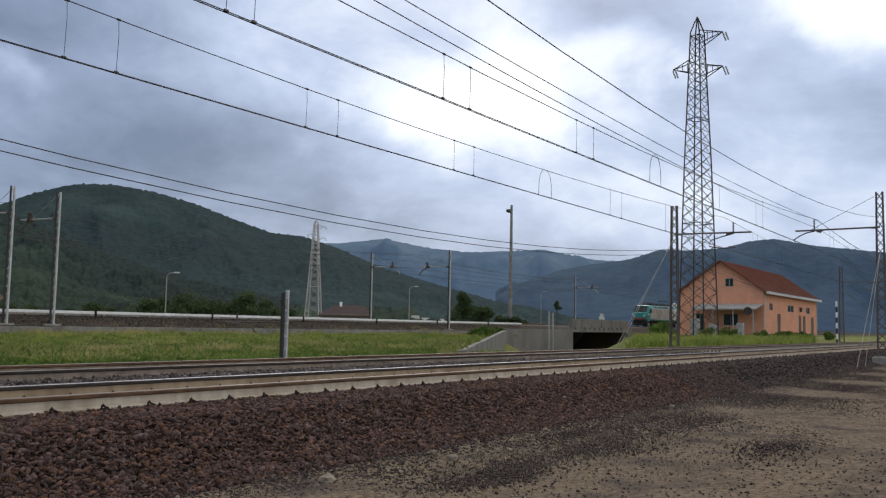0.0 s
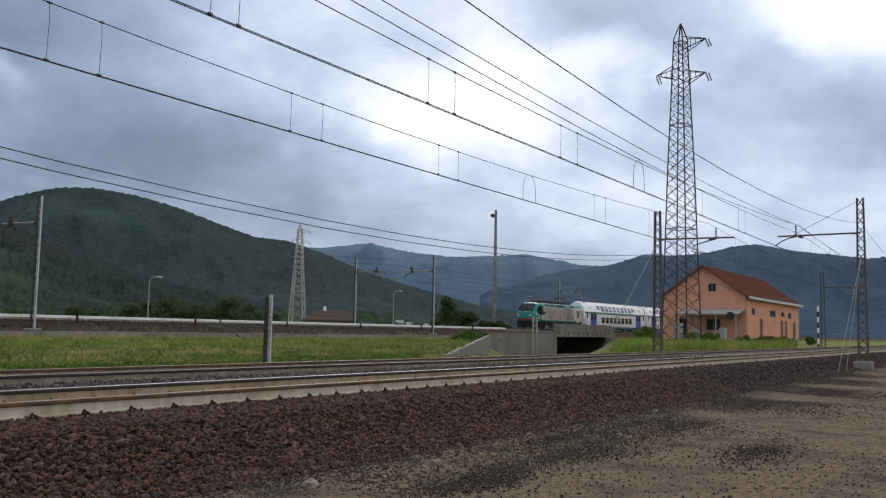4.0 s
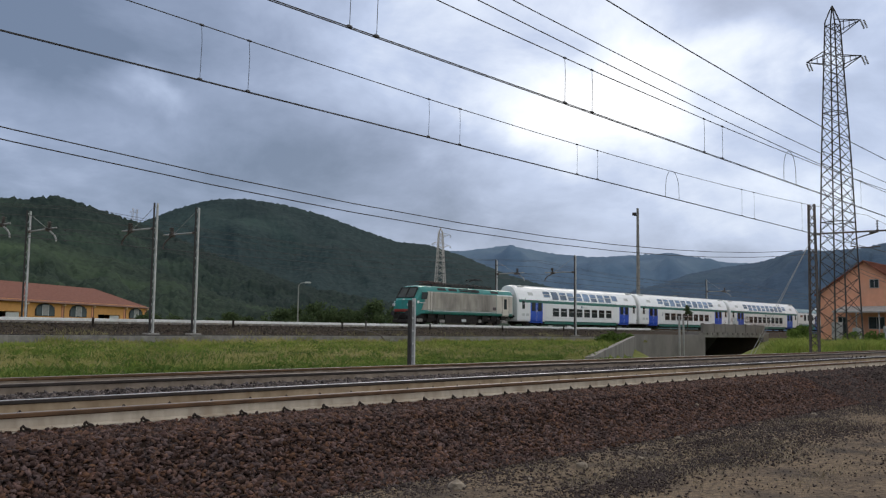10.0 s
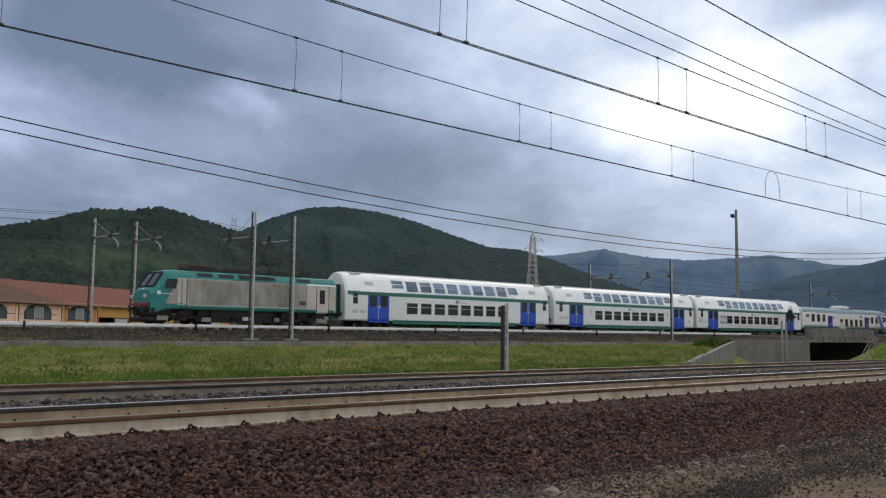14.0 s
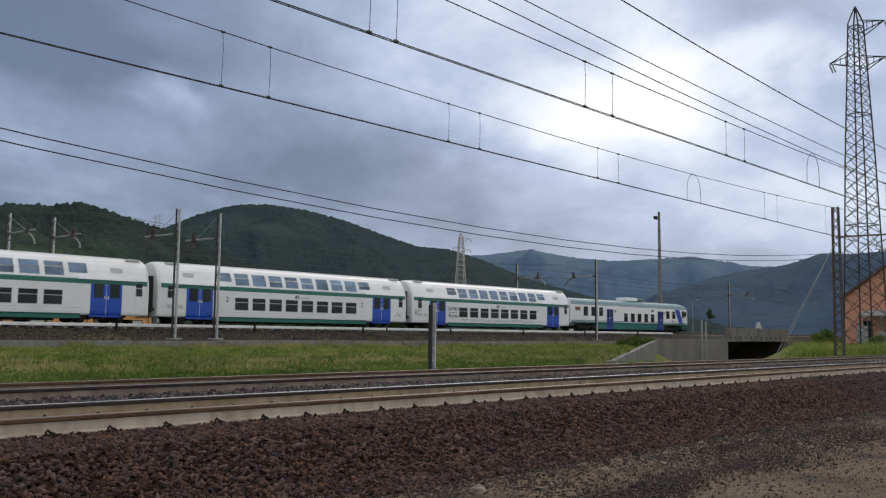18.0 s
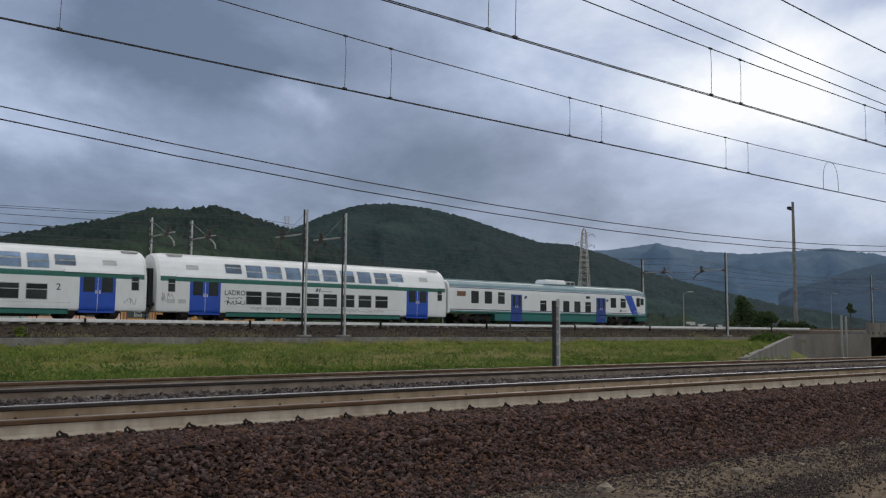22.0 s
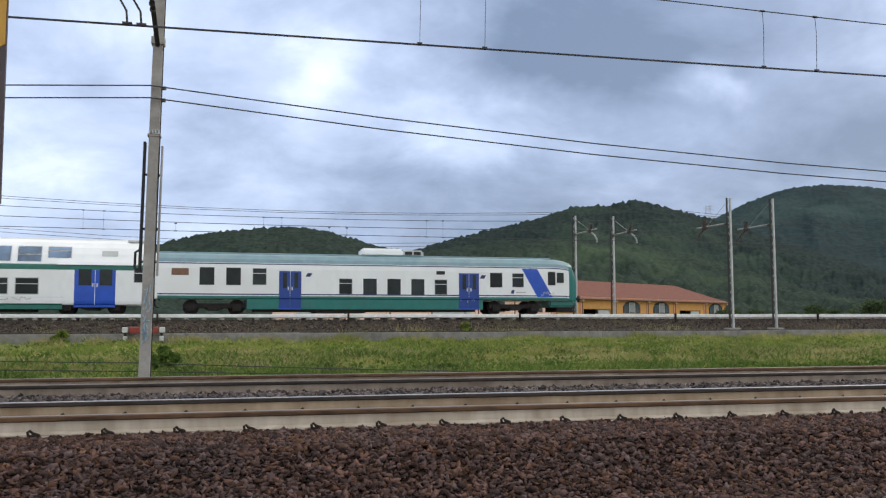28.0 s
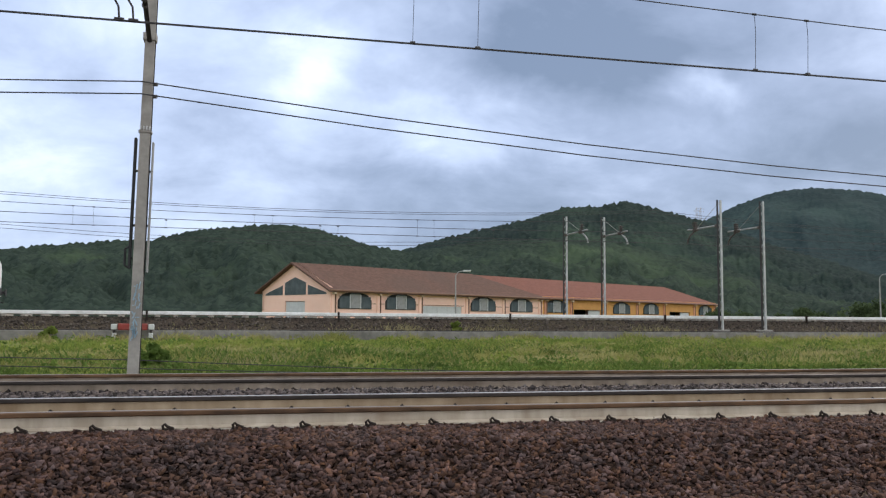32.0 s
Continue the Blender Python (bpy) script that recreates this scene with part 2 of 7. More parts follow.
M["bank"] = mat("bank", (0.095, 0.073, 0.056), (0.045, 0.036, 0.030), 9, 0.95, bump=1.0, bscale=10, stain=(0.11, 0.10, 0.05), sscale=0.3, samt=0.4, spec=0.1)
M["galv"] = mat("galv", (0.56, 0.56, 0.55), (0.44, 0.44, 0.44), 4, 0.6, 0.1, stain=(0.3, 0.29, 0.27), sscale=1.5, samt=0.4)
M["dark_steel"] = mat("dark_steel", (0.040, 0.035, 0.033), (0.026, 0.023, 0.022), 6, 0.75, 0.1)
M["mast_brown"] = mat("mast_brown", (0.105, 0.088, 0.077), (0.07, 0.06, 0.054), 5, 0.8, 0.1, stain=(0.13, 0.08, 0.055), sscale=2, samt=0.4)
M["mast_grey"] = mat("mast_grey", (0.37, 0.35, 0.315), (0.28, 0.265, 0.24), 6, 0.9, stain=(0.20, 0.185, 0.165), sscale=1.2, samt=0.5, spec=0.15)
M["wire"] = mat("wire", (0.05, 0.05, 0.052), None, 20, 0.6, 0.3)
M["insulator"] = mat("insulator", (0.10, 0.09, 0.085), None, 20, 0.4)
M["tower_grey"] = mat("tower_grey", (0.50, 0.46, 0.44), (0.38, 0.36, 0.35), 4, 0.7, 0.1)
M["stucco_orange"] = mat("stucco_orange", (0.68, 0.335, 0.215), (0.59, 0.285, 0.18), 1.2, 0.95, bump=0.15, bscale=60, stain=(0.45, 0.26, 0.185), sscale=0.4, samt=0.5, spec=0.1)
M["stucco_pink"] = mat("stucco_pink", (0.90, 0.61, 0.49), (0.86, 0.56, 0.44), 1.2, 0.95, bump=0.15, bscale=60, stain=(0.77, 0.52, 0.42), sscale=0.3, samt=0.4, spec=0.1)
M["stucco_yellow"] = mat("stucco_yellow", (0.68, 0.36, 0.13), (0.60, 0.31, 0.11), 1.2, 0.95, bump=0.15, bscale=60, spec=0.1)
M["tile_red"] = mat("tile_red", (0.215, 0.078, 0.050), (0.125, 0.050, 0.036), 2.2, 0.95, bump=0.6, bscale=8, stain=(0.105, 0.055, 0.042), sscale=0.3, samt=0.5, spec=0.1)
M["tile_brown"] = mat("tile_brown", (0.145, 0.086, 0.067), (0.10, 0.060, 0.048), 2.2, 0.95, bump=0.6, bscale=8, stain=(0.095, 0.068, 0.057), sscale=0.15, samt=0.5, spec=0.1)
M["tile_rust"] = mat("tile_rust", (0.205, 0.092, 0.070), (0.15, 0.070, 0.054), 2.2, 0.95, bump=0.6, bscale=8, spec=0.1)
M["gutter"] = mat("gutter", (0.20, 0.10, 0.06), None, 5, 0.6)
M["glass_dark"] = mat("glass_dark", (0.105, 0.125, 0.13), (0.065, 0.08, 0.085), 1.2, 0.15)
M["white_paint"] = mat("white_paint", (0.81, 0.82, 0.82), (0.75, 0.76, 0.76), 2, 0.45, stain=(0.62, 0.61, 0.58), sscale=0.5, samt=0.4, stretch=(1, 1, 0.6))
M["roof_white"] = mat("roof_white", (0.93, 0.94, 0.95), (0.88, 0.89, 0.90), 1.2, 0.4, stain=(0.76, 0.75, 0.72), sscale=0.45, samt=0.35)
M["train_green"] = mat("train_green", (0.012, 0.155, 0.115), (0.01, 0.12, 0.09), 2, 0.4, stain=(0.05, 0.10, 0.08), sscale=0.8, samt=0.4)
M["loco_green"] = mat("loco_green", (0.012, 0.225, 0.205), (0.01, 0.18, 0.165), 2, 0.4, stain=(0.05, 0.14, 0.125), sscale=0.8, samt=0.4)
M["loco_grey"] = mat("loco_grey", (0.42, 0.38, 0.33), (0.30, 0.275, 0.24), 1.6, 0.6, stain=(0.10, 0.09, 0.08), sscale=0.36, samt=0.8, stretch=(1.2, 1, 0.35))
M["door_blue"] = mat("door_blue", (0.010, 0.080, 0.50), (0.008, 0.065, 0.41), 2, 0.35, stain=(0.02, 0.06, 0.30), sscale=0.9, samt=0.4)
M["roof_bluegreen"] = mat("roof_bluegreen", (0.20, 0.31, 0.345), (0.155, 0.25, 0.285), 1.5, 0.5, stain=(0.24, 0.30, 0.31), sscale=0.5, samt=0.4)
M["train_glass"] = mat("train_glass", (0.022, 0.03, 0.03), (0.014, 0.018, 0.018), 1.5, 0.2, spec=0.25, rand=0.5)
# upper-deck panes: blue sky reflection put into the base colour
M["train_glass_sky"] = mat("train_glass_sky", (0.20, 0.30, 0.46), (0.10, 0.15, 0.22), 0.8, 0.05, rand=0.5)
M["rubber"] = mat("rubber", (0.022, 0.022, 0.023), None, 10, 0.8)
M["bogie"] = mat("bogie", (0.038, 0.033, 0.030), (0.022, 0.019, 0.018), 5, 0.9, spec=0.2)
M["red_paint"] = mat("red_paint", (0.30, 0.035, 0.024), (0.22, 0.03, 0.022), 4, 0.6, stain=(0.12, 0.06, 0.05), sscale=2.0, samt=0.5)
M["alu"] = mat("alu", (0.58, 0.59, 0.60), (0.5, 0.5, 0.5), 4, 0.4, 0.7)
M["navy"] = mat("navy", (0.012, 0.018, 0.11), None, 4, 0.4)
M["black_ink"] = mat("black_ink", (0.03, 0.03, 0.035), None, 6, 0.7)
M["grey_ink"] = mat("grey_ink", (0.42, 0.36, 0.37), (0.5, 0.46, 0.46), 6, 0.8)
M["light_grey"] = mat("light_grey", (0.55, 0.56, 0.55), (0.47, 0.48, 0.47), 3, 0.6)
# aerial haze is mixed into this forest's base colours
M["forest_blue_haze"] = mat("forest_blue_haze", (0.049, 0.083, 0.130), (0.037, 0.064, 0.104), 0.012, 1.0, stain=(0.060, 0.096, 0.128), sscale=0.003, samt=0.6, spec=0.03, bump=0.4, bscale=0.03)
M["bark"] = mat("bark", (0.09, 0.07, 0.05), (0.05, 0.04, 0.03), 6, 0.95, bump=0.5, bscale=20)
M["yellow_sign"] = mat("yellow_sign", (0.55, 0.30, 0.03), None, 4, 0.5)
M["brown_sign"] = mat("brown_sign", (0.075, 0.055, 0.06), None, 4, 0.6)
M["blue_paint"] = mat("blue_paint", (0.25, 0.40, 0.50), (0.35, 0.45, 0.5), 8, 0.7)
M["straw"] = mat("straw", (0.32, 0.29, 0.16), (0.21, 0.19, 0.10), 0.7, 0.9, island=0.12, spec=0.05, soft=0.5)
M["stone_bank"] = mat("stone_bank", (0.112, 0.095, 0.08), (0.055, 0.047, 0.042), 9, 0.95, island=0.6, spec=0.1)
# paler blue: the thicker haze of the far range, put into the colours
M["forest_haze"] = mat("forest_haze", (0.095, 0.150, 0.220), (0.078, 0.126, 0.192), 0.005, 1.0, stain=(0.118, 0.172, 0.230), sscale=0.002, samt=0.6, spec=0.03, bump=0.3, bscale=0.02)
M["loco_rib"] = mat("loco_rib", (0.52, 0.475, 0.41), (0.36, 0.33, 0.285), 2.5, 0.6, stain=(0.11, 0.10, 0.088), sscale=0.36, samt=0.8, stretch=(1.2, 1, 0.35))
M["tin"] = mat("tin", (0.33, 0.33, 0.32), (0.24, 0.24, 0.235), 2.0, 0.7, stain=(0.2, 0.17, 0.14), sscale=0.8, samt=0.5)
M["concrete_old"] = mat("concrete_old", (0.215, 0.197, 0.183), (0.150, 0.138, 0.129), 0.8, 0.92, bump=0.25, bscale=30, stain=(0.085, 0.078, 0.072), sscale=0.4, samt=0.75, stretch=(1, 1, 0.6))
M["train_teal"] = mat("train_teal", (0.012, 0.17, 0.145), (0.01, 0.135, 0.115), 2, 0.4, stain=(0.05, 0.11, 0.095), sscale=0.8, samt=0.4)
M["straw_dry"] = mat("straw_dry", (0.33, 0.275, 0.19), (0.20, 0.165, 0.12), 3, 0.95, island=0.4, spec=0.1)
M["roof_umber"] = mat("roof_umber", (0.088, 0.064, 0.060), (0.062, 0.046, 0.044), 2.2, 0.95, bump=0.5, bscale=8, spec=0.1)
M["cream_paint"] = mat("cream_paint", (0.60, 0.55, 0.47), (0.50, 0.46, 0.40), 2, 0.5, stain=(0.30, 0.27, 0.23), sscale=0.6, samt=0.6, stretch=(1.2, 1, 0.4))
M["rust_red"] = mat("rust_red", (0.14, 0.055, 0.045), (0.08, 0.04, 0.035), 6, 0.85)
M["cream_cast"] = mat("cream_cast", (0.36, 0.34, 0.31), (0.20, 0.19, 0.175), 5, 0.8, stain=(0.07, 0.065, 0.06), sscale=2.0, samt=0.6)
M["corbel_pale"] = mat("corbel_pale", (0.72, 0.55, 0.42), (0.62, 0.46, 0.34), 3, 0.9, spec=0.1)


def woodland(name, dark, mid, light, tree, patch):
    """A wooded slope: crowns as rounded cells of slightly different greens, glades and stands at a larger scale."""
    m = bpy.data.materials.new(name)
    m.use_nodes = True
    nt = m.node_tree
    p = nt.nodes["Principled BSDF"]
    p.inputs["Roughness"].default_value, p.inputs["Specular IOR Level"].default_value = 1.0, 0.02
    tc = nt.nodes.new("ShaderNodeTexCoord").outputs["Object"]

    def noise_tex(sc, det, rough):
        nd = nt.nodes.new("ShaderNodeTexNoise")
        nd.inputs["Scale"].default_value, nd.inputs["Detail"].default_value, nd.inputs["Roughness"].default_value = sc, det, rough
        nt.links.new(tc, nd.inputs["Vector"])
        return nd.outputs[0]

    def mix(fac, lo, hi, a, b):
        mr = nt.nodes.new("ShaderNodeMapRange")
        mr.interpolation_type = "SMOOTHSTEP"
        mr.inputs[1].default_value, mr.inputs[2].default_value = lo, hi
        nt.links.new(fac, mr.inputs[0])
        mx = nt.nodes.new("ShaderNodeMix")
        mx.data_type = "RGBA"
        nt.links.new(mr.outputs[0], mx.inputs[0])
        for sock, v in ((mx.inputs[6], a), (mx.inputs[7], b)):
            if isinstance(v, tuple):
                sock.default_value = (*v, 1)
            else:
                nt.links.new(v, sock)
        return mx.outputs[2]
    vo = nt.nodes.new("ShaderNodeTexVoronoi")
    vo.inputs["Scale"].default_value = 1.0 / tree
    nt.links.new(tc, vo.inputs["Vector"])
    sp = nt.nodes.new("ShaderNodeSeparateColor")
    nt.links.new(vo.outputs["Color"], sp.inputs[0])
    col = mix(sp.outputs[0], 0.0, 1.0, dark, mid)
    col = mix(noise_tex(0.4 / patch, 5.0, 0.62), 0.50, 0.72, col, light)
    col = mix(noise_tex(1.0 / patch, 4.0, 0.6), 0.52, 0.75, col, dark)
    nt.links.new(col, p.inputs["Base Color"])
    bp = nt.nodes.new("ShaderNodeBump")
    bp.inputs["Strength"].default_value, bp.inputs["Distance"].default_value, bp.invert = 0.35, tree * 0.45, True
    nt.links.new(vo.outputs["Distance"], bp.inputs["Height"])
    nt.links.new(bp.outputs[0], p.inputs["Normal"])
    return m


M["forest"] = woodland("forest", (0.021, 0.032, 0.026), (0.036, 0.053, 0.041), (0.056, 0.084, 0.049), 3.0, 60)
# the two farther slopes carry bluish haze in their greens
M["forest_mid"] = woodland("forest_mid", (0.018, 0.028, 0.027), (0.029, 0.044, 0.039), (0.045, 0.070, 0.050), 3.8, 80)
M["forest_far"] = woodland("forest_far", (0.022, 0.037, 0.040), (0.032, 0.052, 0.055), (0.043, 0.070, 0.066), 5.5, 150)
# near-black colour for shade deep inside openings
M["void"] = mat("void", (0.02, 0.02, 0.02), None, 4, 0.95)


# ---------------------------------------------------------------- mesh helpers
def add_box(bm, x0, x1, y0, y1, z0, z1, m=None):
    vs = [bm.verts.new(Vector((x, y, z)) if m is None else m @ Vector((x, y, z))) for x in (x0, x1) for y in (y0, y1) for z in (z0, z1)]
    for f in ((0, 1, 3, 2), (4, 6, 7, 5), (0, 4, 5, 1), (2, 3, 7, 6), (0, 2, 6, 4), (1, 5, 7, 3)):
        bm.faces.new([vs[i] for i in f])


def box_bm(x0, x1, y0, y1, z0, z1, bevel=0.0, seg=1):
    bm = bmesh.new()
    add_box(bm, x0, x1, y0, y1, z0, z1)
    if bevel:
        bmesh.ops.bevel(bm, geom=list(bm.edges), offset=bevel, segments=seg, affect="EDGES")
    bmesh.ops.recalc_face_normals(bm, faces=list(bm.faces))
    return bm


def add_bar(bm, a, b, r, sides=4, r2=None):
    """A straight bar or rod between two points."""
    a, b = Vector(a), Vector(b)
    d = b - a
    if d.length < 1e-6:
        return
    q = d.to_track_quat("Z", "Y").to_matrix()
    r2 = r if r2 is None else r2
    lo, hi = [], []
    for i in range(sides):
        w = 2 * math.pi * (i + 0.5) / sides
        o = Vector((math.cos(w), math.sin(w), 0))
        lo.append(bm.verts.new(a + q @ (o * r)))
        hi.append(bm.verts.new(b + q @ (o * r2)))
    for i in range(sides):
        j = (i + 1) % sides
        bm.faces.new((lo[i], lo[j], hi[j], hi[i]))
    bm.faces.new(lo[::-1])
    bm.faces.new(hi)


def add_tube(bm, pts, r, sides=6):
    """A round rod through a row of points, in one piece."""
    pts = [Vector(p) for p in pts]
    rings = []
    for i, p in enumerate(pts):
        d = pts[min(i + 1, len(pts) - 1)] - pts[max(i - 1, 0)]
        q = d.to_track_quat("Z", "Y").to_matrix()
        rings.append([bm.verts.new(p + q @ Vector((r * math.cos(2 * math.pi * (k + 0.5) / sides), r * math.sin(2 * math.pi * (k + 0.5) / sides), 0))) for k in range(sides)])
    for a, b in zip(rings, rings[1:]):
        o = min(range(sides), key=lambda s: sum((a[k].co - b[(k + s) % sides].co).length for k in range(sides)))
        for k in range(sides):
            j = (k + 1) % sides
            bm.faces.new((a[k], a[j], b[(j + o) % sides], b[(k + o) % sides]))
    bm.faces.new(rings[0][::-1])
    bm.faces.new(rings[-1])


def prism_bm(outline, x0, x1, cap=True):
    """An outline of (y, z) drawn out along x."""
    bm = bmesh.new()
    a = [bm.verts.new((x0, y, z)) for y, z in outline]
    b = [bm.verts.new((x1, y, z)) for y, z in outline]
    n = len(outline)
    for i in range(n):
        j = (i + 1) % n
        bm.faces.new((a[i], a[j], b[j], b[i]))
    if cap:
        bm.faces.new(a[::-1])
        bm.faces.new(b)
    bmesh.ops.recalc_face_normals(bm, faces=list(bm.faces))
    return bm


def mesh_of(name, bm, material, smooth=False):
    me = bpy.data.meshes.new(name)
    bm.to_mesh(me)
    bm.free()
    me.materials.append(M[material] if isinstance(material, str) else material)
    if smooth:
        for p in me.polygons:
            p.use_smooth = True
    return me


def part(name, bm, material, parent, label="", smooth=False, m=None):
    ob = new(name, mesh_of(name, bm, material, smooth))
    ob.parent = parent
    if m is not None:
        ob.matrix_basis = m
    return tagged(ob, label=label)


def share(name, me, parent, m):
    ob = new(name, me)
    ob.parent = parent
    ob.matrix_basis = m
    return ob


def thing(name, bm, material, label, category, group="", kind="", smooth=False):
    ob = new(name, mesh_of(name, bm, material, smooth))
    return tagged(ob, label, category, group, kind)


def base(name, label, category, group="", m=None, kind=""):
    ob = new(name)
    if m is not None:
        ob.matrix_basis = m
    return tagged(ob, label, category, group, kind)


def raw_mesh(name, verts, faces, material):
    me = bpy.data.meshes.new(name)
    me.from_pydata(verts, [], faces)
    me.materials.append(M[material])
    me.update()
    return me


# ---------------------------------------------------------------- plan
RAIL = 0.75                         # top of the near rails
TRACKS = (9.45, 13.73)              # centre lines of the two near tracks, parallel to x
RAIL2 = 2.0                         # top of the rails of the raised line
PHI, DIST, BOW = radians(3.18), 54.85, -0.000385
UX, UY = math.cos(PHI), math.sin(PHI)
BEND = 118.0                        # the raised line runs straight beyond this


def line2(s, off=0.0):
    """A point of the raised line at s metres along it, off metres beyond its centre."""
    b = min(s, BEND)
    d = DIST + off + BOW * b * b + 2 * BOW * b * (s - b)
    return UX * s - UY * d, UY * s + UX * d


def turn2(s):
    return math.degrees(PHI + math.atan(2 * BOW * min(s, BEND)))


def smooth(a, b, v):
    k = min(1.0, max(0.0, (v - a) / (b - a)))
    return k * k * (3 - 2 * k)


# ---------------------------------------------------------------- ground
PASS0, PASS1 = 107.2, 124.6          # the road underpass, along x


def dip(x, y):
    """The cutting of the road, which runs aslant under both lines."""
    left, right = 32.0 + (y - 21) * 1.93, 53.0 + (y - 21) * 2.40
    return smooth(left - 1.0, left - 0.2, x) * (1 - smooth(right - 5, right + 3, x)) * smooth(17.6, 20.5, y)


def off_row(off, x):
    s = max(-200.0, min(300.0, x + UY * DIST))
    return line2(s, off)[1]


def build_ground():
    xs = sorted(set([-4500, -2500, -1200, -600, -300, -150, -90, -60, -40, -30, -20, -14] + [v * 2.0 for v in range(-6, 14)] + [float(v) for v in range(28, 96)] + [v * 2.0 for v in range(48, 72)]
                    + [PASS0 - 0.1, PASS0 + 0.1, PASS1 - 0.1, PASS1 + 0.1]
                    + [150, 165, 180, 200, 230, 280, 350, 450, 600, 900, 1400, 2500, 4500]))
    rows = [("y", -4500, 0, 0), ("y", -600, 0, 0), ("y", -60, 0, 0), ("y", -10, 0, 0), ("y", 2, 0, 0), ("y", 5, 0, 0), ("y", 6.55, 0.0, 0), ("y", 7.0, 0.14, 1), ("y", 7.75, 0.50, 1),
            ("y", 11.6, 0.50, 1), ("y", 15.6, 0.50, 1), ("y", 16.6, 0.40, 1), ("y", 17.4, 0.42, 2), ("y", 18.4, 0.41, 2), ("y", 19.4, 0.40, 2), ("y", 20.5, 0.40, 2), ("y", 22, 0.40, 2), ("y", 24, 0.40, 2), ("y", 27, 0.42, 2), ("y", 30, 0.42, 2),
            ("y", 34, 0.44, 2), ("y", 38, 0.45, 2), ("y", 42, 0.46, 2), ("o", -8, 0.48, 2), ("o", -5.42, 0.5, 2), ("o", -5.15, 0.9, 3), ("o", -4.3, 1.05, 3), ("o", -3.4, 1.72, 3), ("o", 3.2, 1.72, 3),
            ("o", 5.6, 1.2, 2), ("o", 14, 1.1, 2), ("o", 40, 1.1, 2), ("y", 180, 1.1, 2), ("y", 330, 1.1, 2), ("y", 700, 1.1, 2), ("y", 4800, 1.1, 2)]
    verts, faces, mats = [], [], []
    for kind, v, z, _ in rows:
        for x in xs:
            y = off_row(v, x) if kind == "o" else v
            zz = z
            if kind == "y" and 16.0 < v < 50 or kind == "o" and v <= -5.3:
                zz = z - 3.0 * dip(x, y) + 0.10 * noise.noise((x * 0.13, y * 0.2, 0)) * (1 if v < 50 else 0)
            elif kind == "o" and PASS0 < x < PASS1:
                zz = -2.6 + (smooth(5.6, 40, v) * 3.6 if v > 5 else 0)
            elif kind == "y" and -8 < v < 6 and -30 < x < 90:
                zz = z + 0.05 * noise.noise((x * 0.3, y * 0.6, 3.0))
            verts.append((x, y, zz))
    nx = len(xs)
    for r in range(len(rows) - 1):
        for c in range(nx - 1):
            a = r * nx + c
            faces.append((a, a + 1, a + nx + 1, a + nx))
            mats.append(rows[r][3] if rows[r][3] != 0 or rows[r + 1][3] == 0 else 0)
    me = bpy.data.meshes.new("ground")
    me.from_pydata(verts, [], faces)
    for k in ("dirt", "ballast_bed", "soil_green", "bank"):
        me.materials.append(M[k])
    me.polygons.foreach_set("material_index", mats)
    me.update()
    return tagged(new("ground", me), "dirt verge, dark railway ballast and a green meadow", "ground", kind="structure")


build_ground()


def build_stones(name, count, sample, material, label, size, seed):
    """Loose broken stones as one mesh."""
    rng = np.random.default_rng(seed)
    corner = np.array([(x, y, z) for x in (-1, 1) for y in (-1, 1) for z in (-1, 1)], float)
    quad = np.array([(0, 1, 3, 2), (4, 6, 7, 5), (0, 4, 5, 1), (2, 3, 7, 6), (0, 2, 6, 4), (1, 5, 7, 3)])
    pos = sample(rng, count)
    sc = size * rng.uniform(0.55, 1.35, (count, 1, 1)) * rng.uniform(0.6, 1.2, (count, 1, 3))
    v = corner[None] * sc * 0.5
    v = v * rng.uniform(0.55, 1.15, (count, 8, 1)) * np.array((1.4, 0.95, 0.52)) + rng.uniform(-0.12, 0.12, (count, 8, 3)) * size
    yaw = rng.uniform(0, math.pi, count)
    q = np.stack([np.cos(yaw), rng.normal(0, 0.26, count), rng.normal(0, 0.26, count), np.sin(yaw)], -1)
    q /= np.linalg.norm(q, axis=1, keepdims=True)
    w, x, y, z = q.T
    rot = np.stack([1 - 2 * (y * y + z * z), 2 * (x * y - z * w), 2 * (x * z + y * w), 2 * (x * y + z * w), 1 - 2 * (x * x + z * z), 2 * (y * z - x * w),
                    2 * (x * z - y * w), 2 * (y * z + x * w), 1 - 2 * (x * x + y * y)], -1).reshape(-1, 3, 3)
    v = np.einsum("nij,nkj->nki", rot, v) + pos[:, None, :]
    f = (quad[None] + 8 * np.arange(count)[:, None, None]).reshape(-1, 4)
    me = bpy.data.meshes.new(name)
    me.vertices.add(count * 8)
    me.vertices.foreach_set("co", v.reshape(-1))
    me.loops.add(len(f) * 4)
    me.polygons.add(len(f))
    me.loops.foreach_set("vertex_index", f.reshape(-1).astype(np.int32))
    me.polygons.foreach_set("loop_start", np.arange(0, len(f) * 4, 4, dtype=np.int32))
    me.materials.append(M[material])
    me.update(calc_edges=True)
    return tagged(new(name, me), label, "gravel", kind="stuff")


def shoulder_z(y):
    return np.interp(y, (6.5, 7.0, 7.75, 8.3, 8.62, 10.4, 12.8, 17), (0.0, 0.14, 0.50, 0.525, 0.545, 0.545, 0.545, 0.50))


def on_shoulder(x0, x1, y0, y1, power=1.0, lift=0.0):
    def sample(rng, n):
        x = x0 + (x1 - x0) * rng.random(n) ** power
        y = rng.uniform(y0, y1, n)
        return np.stack([x, y, shoulder_z(y) + lift + rng.uniform(0.0, 0.026, n)], -1)
    return sample


